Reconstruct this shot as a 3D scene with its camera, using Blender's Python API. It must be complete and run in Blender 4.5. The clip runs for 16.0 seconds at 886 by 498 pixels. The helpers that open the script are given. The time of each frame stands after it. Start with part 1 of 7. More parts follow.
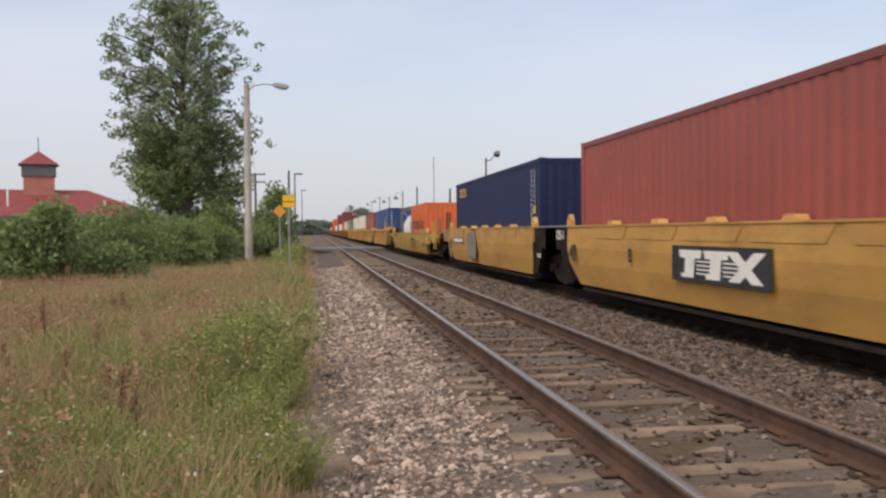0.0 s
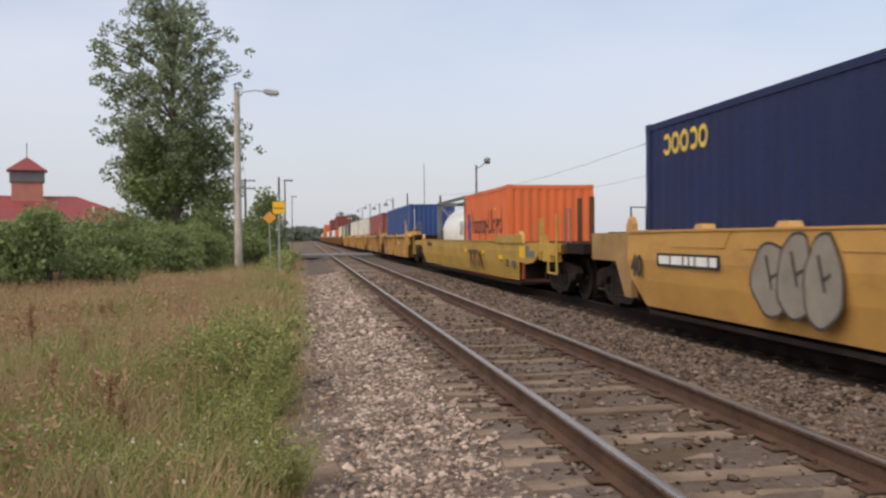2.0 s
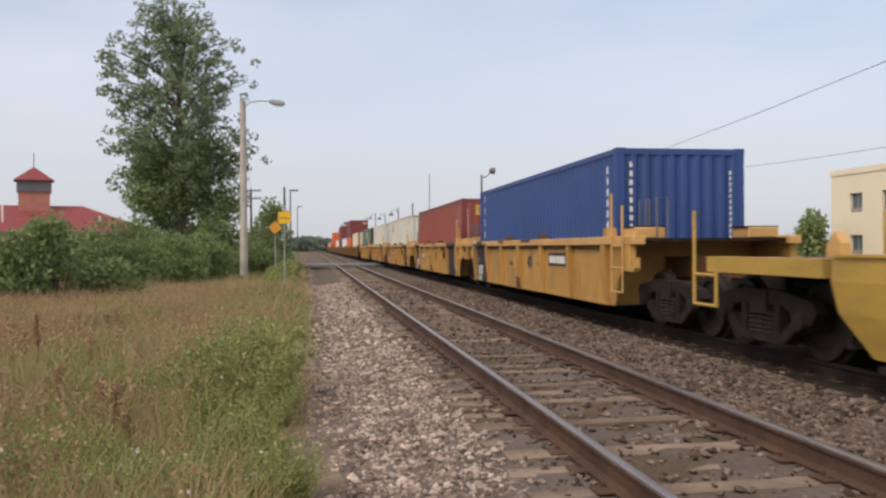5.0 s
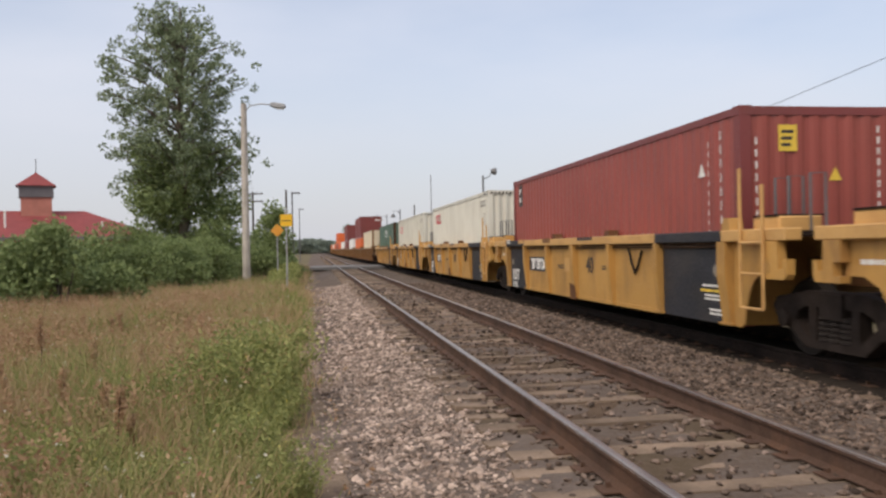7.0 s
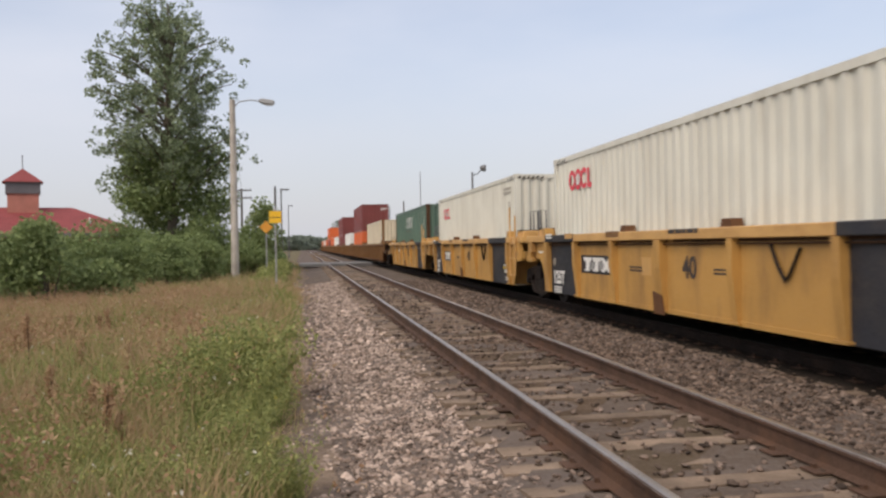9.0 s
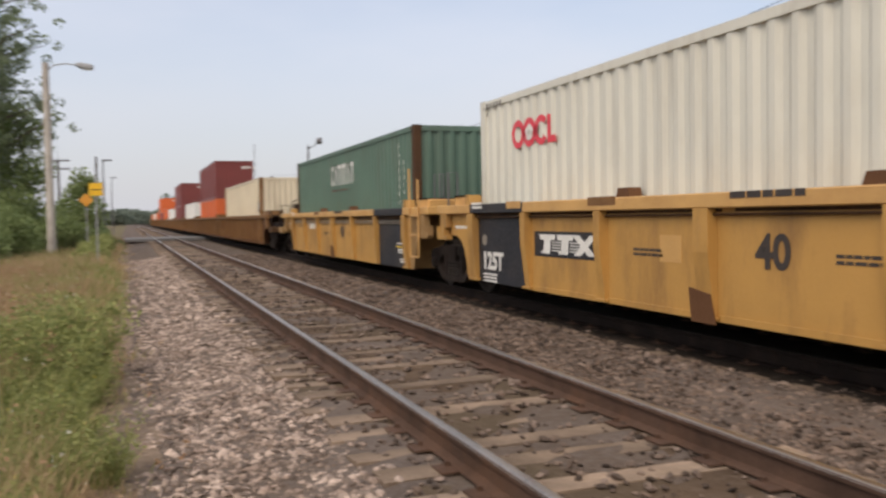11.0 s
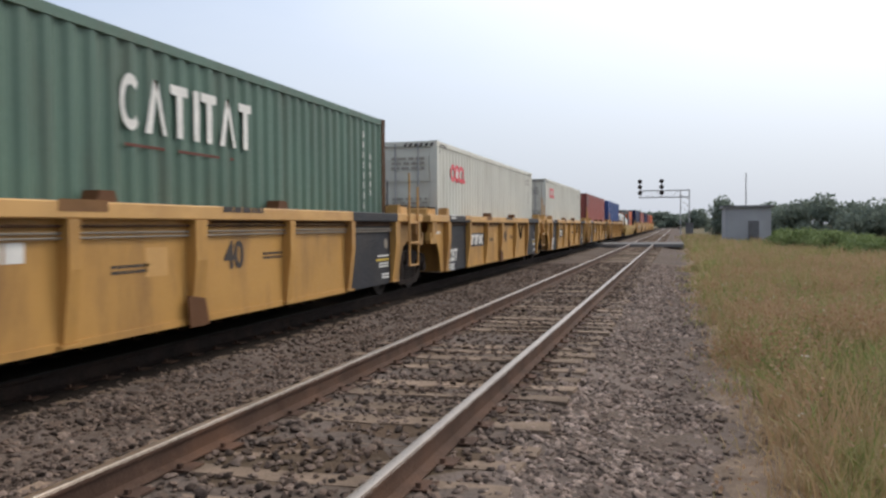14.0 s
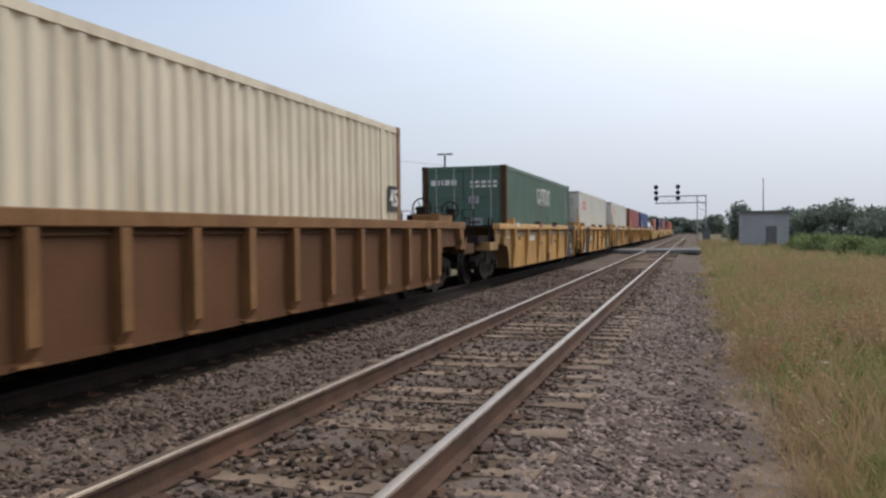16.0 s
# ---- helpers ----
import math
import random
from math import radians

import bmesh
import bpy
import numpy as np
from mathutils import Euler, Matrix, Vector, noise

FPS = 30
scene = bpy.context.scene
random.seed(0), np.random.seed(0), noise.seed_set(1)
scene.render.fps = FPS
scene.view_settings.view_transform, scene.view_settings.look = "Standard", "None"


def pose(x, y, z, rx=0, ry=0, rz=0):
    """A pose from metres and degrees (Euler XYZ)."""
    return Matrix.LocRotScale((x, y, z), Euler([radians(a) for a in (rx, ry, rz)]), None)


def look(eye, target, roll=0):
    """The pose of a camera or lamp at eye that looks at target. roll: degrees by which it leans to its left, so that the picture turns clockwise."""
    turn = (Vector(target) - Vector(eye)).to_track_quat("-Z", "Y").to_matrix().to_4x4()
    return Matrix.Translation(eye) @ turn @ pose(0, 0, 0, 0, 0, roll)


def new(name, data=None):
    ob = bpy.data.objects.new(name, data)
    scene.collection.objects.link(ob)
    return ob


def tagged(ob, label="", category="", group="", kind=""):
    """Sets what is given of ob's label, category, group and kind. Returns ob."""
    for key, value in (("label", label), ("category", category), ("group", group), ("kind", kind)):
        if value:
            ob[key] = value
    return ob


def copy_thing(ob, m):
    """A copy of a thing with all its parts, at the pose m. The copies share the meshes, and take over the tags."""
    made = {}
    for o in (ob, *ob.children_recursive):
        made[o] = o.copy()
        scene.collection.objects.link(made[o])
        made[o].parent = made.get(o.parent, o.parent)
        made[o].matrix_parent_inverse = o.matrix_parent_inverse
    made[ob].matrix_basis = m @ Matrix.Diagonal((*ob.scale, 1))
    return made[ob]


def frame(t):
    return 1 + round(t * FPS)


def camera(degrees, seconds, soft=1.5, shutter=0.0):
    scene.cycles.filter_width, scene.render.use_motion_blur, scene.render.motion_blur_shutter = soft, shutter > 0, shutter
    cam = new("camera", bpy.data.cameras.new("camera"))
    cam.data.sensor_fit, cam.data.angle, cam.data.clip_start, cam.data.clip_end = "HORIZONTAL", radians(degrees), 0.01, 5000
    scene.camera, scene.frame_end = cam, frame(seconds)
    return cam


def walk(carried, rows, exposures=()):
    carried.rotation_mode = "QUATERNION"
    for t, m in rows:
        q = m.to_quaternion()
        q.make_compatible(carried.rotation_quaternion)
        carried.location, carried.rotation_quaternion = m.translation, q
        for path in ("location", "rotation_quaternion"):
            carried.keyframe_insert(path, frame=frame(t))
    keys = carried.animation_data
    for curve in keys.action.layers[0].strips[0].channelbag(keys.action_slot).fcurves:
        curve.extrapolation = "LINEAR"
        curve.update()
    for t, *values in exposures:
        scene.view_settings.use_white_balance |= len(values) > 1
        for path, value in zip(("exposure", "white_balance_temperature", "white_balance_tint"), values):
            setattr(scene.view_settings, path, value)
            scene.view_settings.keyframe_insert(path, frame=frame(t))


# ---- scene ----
cam = camera(55.8, 16.0, soft=2.5, shutter=0.2)


def aim(x, y, z, yaw, pitch, roll):
    a, b = radians(yaw), radians(pitch)
    d = Vector((-math.sin(a) * math.cos(b), math.cos(a) * math.cos(b), math.sin(b)))
    return look((x, y, z), Vector((x, y, z)) + d, roll)


WALK = [(0, 0, 0, 1.352, -8.63, -1.27, -0.54), (0.5, 0, 0, 1.352, -9.03, -1.25, -0.68), (1, 0, 0, 1.352, -9.03, -1.3, -0.71), (1.5, 0, 0, 1.352, -8.98, -1.16, -0.52),
        (2, 0, 0, 1.352, -9.3, -0.82, -0.48), (2.5, 0, 0, 1.352, -9.06, -1.21, -0.35), (3, 0, 0, 1.352, -9.57, -0.69, -0.06), (3.5, 0, 0, 1.352, -9.1, -0.35, -0.12),
        (6, 0, 0, 1.352, -8.77, -0.14, -0.69), (6.5, 0, 0, 1.352, -8.54, -0.28, -0.89), (7, 0, 0, 1.352, -8.8, -0.06, -1.04), (7.5, 0, 0, 1.352, -8.87, -0.18, -0.79),
        (8, 0, 0, 1.352, -8.78, 0.13, -0.7), (8.2, 0, 0, 1.352, -8.82, 0.08, -0.76), (10.3, 0, 0, 1.352, -11.73, -1.43, -0.62), (10.5, 0.005, -0.012, 1.351, -12.32, -1.64, -0.44),
        (11, 0.052, -0.13, 1.343, -20.56, -2.29, -1.08), (11.5, 0.135, -0.334, 1.33, -45.82, -3.93, -2.49), (12, 0.233, -0.578, 1.314, -82.03, -5.1, -1.86),
        (12.2, 0.272, -0.675, 1.307, -96.43, -5.29, -0.94), (12.5, 0.327, -0.812, 1.298, -117.58, -2.17, -0.29), (12.7, 0.359, -0.892, 1.293, -129.27, -1.0, -1.02),
        (13, 0.397, -0.987, 1.287, -143.44, -0.56, -1.26), (13.3, 0.421, -1.045, 1.283, -155.37, -1.25, -0.56), (13.5, 0.425, -1.057, 1.282, -160.88, -0.91, -0.97),
        (13.7, 0.425, -1.057, 1.282, -162.99, -0.65, -0.89), (14, 0.425, -1.057, 1.282, -164.38, -1.57, -0.43), (14.5, 0.425, -1.057, 1.282, -164.86, -1.81, -0.22),
        (15, 0.425, -1.057, 1.282, -164.1, -1.33, -0.71), (15.5, 0.425, -1.057, 1.282, -163.97, -1.49, -0.31), (16, 0.425, -1.057, 1.282, -163.32, -1.1, -0.68)]
walk(cam, [(r[0], aim(*r[1:])) for r in WALK],
     exposures=[(0, 0.66, 7050, 14), (10.5, 0.66, 7100, 15), (11.2, 0.68, 7200, 15), (12.0, 0.97, 7250, 16), (12.5, 1.3, 5950, 10), (13.0, 1.27, 6850, 11), (13.6, 1.0, 6650, 10), (14.1, 0.56, 6550, 11), (16, 0.5, 6500, 11)])

# ---- world and sun ----
SUN_AZ, SUN_EL = 224.0, 46.0   # degrees clockwise from +y, and above the horizon
world = bpy.data.worlds.new("sky")
scene.world = world
world.use_nodes = True
wn, wl = world.node_tree.nodes, world.node_tree.links
wn.clear()
sky = wn.new("ShaderNodeTexSky")
sky.sky_type, sky.sun_disc = "NISHITA", False
sky.sun_elevation, sky.sun_rotation = radians(SUN_EL), radians(SUN_AZ)
sky.air_density, sky.dust_density, sky.ozone_density = 1.0, 1.3, 1.8
tc = wn.new("ShaderNodeTexCoord")
mp = wn.new("ShaderNodeMapping")
mp.inputs["Scale"].default_value = (1.2, 1.2, 3.5)
cloud = wn.new("ShaderNodeTexNoise")
cloud.inputs["Scale"].default_value, cloud.inputs["Detail"].default_value = 1.6, 5.0
ramp = wn.new("ShaderNodeMapRange")
ramp.inputs["From Min"].default_value, ramp.inputs["From Max"].default_value = 0.3, 0.75
ramp.inputs["To Min"].default_value, ramp.inputs["To Max"].default_value = 0.3, 0.75
veil = wn.new("ShaderNodeMix")
veil.data_type = "RGBA"
veil.inputs["B"].default_value = (5.1, 5.6, 6.5, 1)
bg = wn.new("ShaderNodeBackground")
bg.inputs["Strength"].default_value = 0.1
wo = wn.new("ShaderNodeOutputWorld")
wl.new(tc.outputs["Generated"], mp.inputs["Vector"])
wl.new(mp.outputs["Vector"], cloud.inputs["Vector"])
wl.new(cloud.outputs["Fac"], ramp.inputs["Value"])
wl.new(ramp.outputs["Result"], veil.inputs["Factor"])
wl.new(sky.outputs["Color"], veil.inputs["A"])
# grey-blue haze that thickens towards the horizon
split = wn.new("ShaderNodeSeparateXYZ")
wl.new(tc.outputs["Generated"], split.inputs["Vector"])
low = wn.new("ShaderNodeMapRange")
low.interpolation_type = "SMOOTHSTEP"
low.inputs["From Min"].default_value, low.inputs["From Max"].default_value = -0.05, 0.30
low.inputs["To Min"].default_value, low.inputs["To Max"].default_value = 0.9, 0.0
wl.new(split.outputs["Z"], low.inputs["Value"])
haze = wn.new("ShaderNodeMix")
haze.data_type = "RGBA"
haze.inputs["B"].default_value = (3.65, 4.0, 4.6, 1)
wl.new(low.outputs["Result"], haze.inputs["Factor"])
# thin cloud brightens towards the sun behind it
toward = wn.new("ShaderNodeVectorMath")
toward.operation = "DOT_PRODUCT"
toward.inputs[1].default_value = (math.sin(radians(SUN_AZ)) * math.cos(radians(SUN_EL)), math.cos(radians(SUN_AZ)) * math.cos(radians(SUN_EL)), math.sin(radians(SUN_EL)))
wl.new(tc.outputs["Generated"], toward.inputs[0])
near_sun = wn.new("ShaderNodeMapRange")
near_sun.interpolation_type = "SMOOTHSTEP"
near_sun.inputs["From Min"].default_value, near_sun.inputs["From Max"].default_value = 0.1, 1.0
near_sun.inputs["To Min"].default_value, near_sun.inputs["To Max"].default_value = 0.0, 0.75
wl.new(toward.outputs["Value"], near_sun.inputs["Value"])
glow = wn.new("ShaderNodeMix")
glow.data_type = "RGBA"
glow.inputs["B"].default_value = (10.0, 10.2, 10.6, 1)
wl.new(near_sun.outputs["Result"], glow.inputs["Factor"])
wl.new(veil.outputs["Result"], glow.inputs["A"])
wl.new(glow.outputs["Result"], haze.inputs["A"])
wl.new(haze.outputs["Result"], bg.inputs["Color"])
wl.new(bg.outputs["Background"], wo.inputs["Surface"])
sun = new("sun", bpy.data.lights.new("sun", "SUN"))
sun.data.energy, sun.data.angle, sun.data.color = 0.95, radians(24), (1.0, 0.90, 0.76)
sa, se = radians(SUN_AZ), radians(SUN_EL)
sun.matrix_world = look((40 * math.sin(sa) * math.cos(se), 40 * math.cos(sa) * math.cos(se), 40 * math.sin(se)), (0, 0, 0))


# ---- materials ----
def mat(name, color, rough=0.6, metal=0.0, var=0.25, scale=3.0, fine=40.0, bump=0.2, grime=None, streak=(1, 1, 1), amount=0.5, island=0.0, second=None, randob=0.0, space="Object"):
    """A procedural surface: base colour with broad and fine variation, grime patches and fine relief."""
    m = bpy.data.materials.new(name)
    m.use_nodes = True
    n, l = m.node_tree.nodes, m.node_tree.links
    b = n["Principled BSDF"]
    b.inputs["Roughness"].default_value, b.inputs["Metallic"].default_value = rough, metal
    t = n.new("ShaderNodeTexCoord")
    src = t.outputs["Object"]
    if space == "world":
        src = n.new("ShaderNodeNewGeometry").outputs["Position"]
    big = n.new("ShaderNodeTexNoise")
    big.inputs["Scale"].default_value, big.inputs["Detail"].default_value = scale, 6.0
    small = n.new("ShaderNodeTexNoise")
    small.inputs["Scale"].default_value, small.inputs["Detail"].default_value = fine, 3.0
    l.new(src, big.inputs["Vector"])
    l.new(src, small.inputs["Vector"])

    def mix(a, c, fac, kind="MIX"):
        x = n.new("ShaderNodeMix")
        x.data_type, x.blend_type = "RGBA", kind
        for sock, v in (("A", a), ("B", c), ("Factor", fac)):
            if isinstance(v, bpy.types.NodeSocket):
                l.new(v, x.inputs[sock])
            else:
                x.inputs[sock].default_value = (*v, 1) if isinstance(v, tuple) and len(v) == 3 else v
        return x.outputs["Result"]

    def ranged(v, a, c, d, e):
        x = n.new("ShaderNodeMapRange")
        l.new(v, x.inputs["Value"])
        for key, val in (("From Min", a), ("From Max", c), ("To Min", d), ("To Max", e)):
            x.inputs[key].default_value = val
        return x.outputs["Result"]

    dark = tuple(c * (1 - var) for c in color)
    lite = tuple(min(1, c * (1 + var * 0.7)) for c in color)
    out = mix(dark, lite, ranged(big.outputs["Fac"], 0.3, 0.7, 0, 1))
    if second:
        sec = n.new("ShaderNodeTexNoise")
        sec.inputs["Scale"].default_value, sec.inputs["Detail"].default_value = scale * 0.45, 4.0
        l.new(src, sec.inputs["Vector"])
        out = mix(out, second, ranged(sec.outputs["Fac"], 0.42, 0.6, 0, 1))
    out = mix(out, tuple(c * (1 - var) for c in color), ranged(small.outputs["Fac"], 0.45, 0.75, 0, var * 1.2))
    if grime:
        mapn = n.new("ShaderNodeMapping")
        mapn.inputs["Scale"].default_value = streak
        l.new(src, mapn.inputs["Vector"])
        g = n.new("ShaderNodeTexNoise")
        g.inputs["Scale"].default_value, g.inputs["Detail"].default_value, g.inputs["Roughness"].default_value = 1.0, 8.0, 0.65
        l.new(mapn.outputs["Vector"], g.inputs["Vector"])
        out = mix(out, grime, ranged(g.outputs["Fac"], 0.48, 0.78, 0, amount))
    if island:
        geo = n.new("ShaderNodeNewGeometry")
        hs = n.new("ShaderNodeHueSaturation")
        l.new(ranged(geo.outputs["Random Per Island"], 0, 1, 1 - island, 1 + island), hs.inputs["Value"])
        l.new(out, hs.inputs["Color"])
        out = hs.outputs["Color"]
    if randob:
        oi = n.new("ShaderNodeObjectInfo")
        hs = n.new("ShaderNodeHueSaturation")
        l.new(ranged(oi.outputs["Random"], 0, 1, 1 - randob, 1 + randob), hs.inputs["Value"])
        l.new(out, hs.inputs["Color"])
        out = hs.outputs["Color"]
    l.new(out, b.inputs["Base Color"])
    l.new(ranged(small.outputs["Fac"], 0.3, 0.7, max(0.05, rough - 0.12), min(1, rough + 0.12)), b.inputs["Roughness"])
    if bump:
        bn = n.new("ShaderNodeBump")
        bn.inputs["Strength"].default_value, bn.inputs["Distance"].default_value = bump, 0.02
        l.new(small.outputs["Fac"], bn.inputs["Height"])
        l.new(bn.outputs["Normal"], b.inputs["Normal"])
    return m


def leaf_mat(name, a, c, straw=None, patch=0.35):
    """Foliage: colour by leaf, with broad patches of a second tone and some light passing through."""
    m = bpy.data.materials.new(name)
    m.use_nodes = True
    n, l = m.node_tree.nodes, m.node_tree.links
    b = n["Principled BSDF"]
    b.inputs["Roughness"].default_value = 0.6
    geo = n.new("ShaderNodeNewGeometry")
    x = n.new("ShaderNodeMix")
    x.data_type = "RGBA"
    x.inputs["A"].default_value, x.inputs["B"].default_value = (*a, 1), (*c, 1)
    l.new(geo.outputs["Random Per Island"], x.inputs["Factor"])
    out = x.outputs["Result"]
    if straw:
        no = n.new("ShaderNodeTexNoise")
        no.inputs["Scale"].default_value, no.inputs["Detail"].default_value = patch, 3.0
        l.new(geo.outputs["Position"], no.inputs["Vector"])
        r = n.new("ShaderNodeMath")
        r.operation = "MULTIPLY_ADD"
        l.new(geo.outputs["Random Per Island"], r.inputs[0])
        r.inputs[1].default_value = 0.22
        l.new(no.outputs["Fac"], r.inputs[2])
        mr = n.new("ShaderNodeMapRange")
        mr.inputs["From Min"].default_value, mr.inputs["From Max"].default_value = 0.48, 0.68
        l.new(r.outputs[0], mr.inputs["Value"])
        y = n.new("ShaderNodeMix")
        y.data_type = "RGBA"
        y.inputs["B"].default_value = (*straw, 1)
        l.new(out, y.inputs["A"])
        l.new(mr.outputs["Result"], y.inputs["Factor"])
        out = y.outputs["Result"]
    l.new(out, b.inputs["Base Color"])
    tr = n.new("ShaderNodeBsdfTranslucent")
    l.new(out, tr.inputs["Color"])
    sh = n.new("ShaderNodeMixShader")
    sh.inputs[0].default_value = 0.38
    l.new(b.outputs[0], sh.inputs[1])
    l.new(tr.outputs[0], sh.inputs[2])
    l.new(sh.outputs[0], n["Material Output"].inputs["Surface"])
    return m


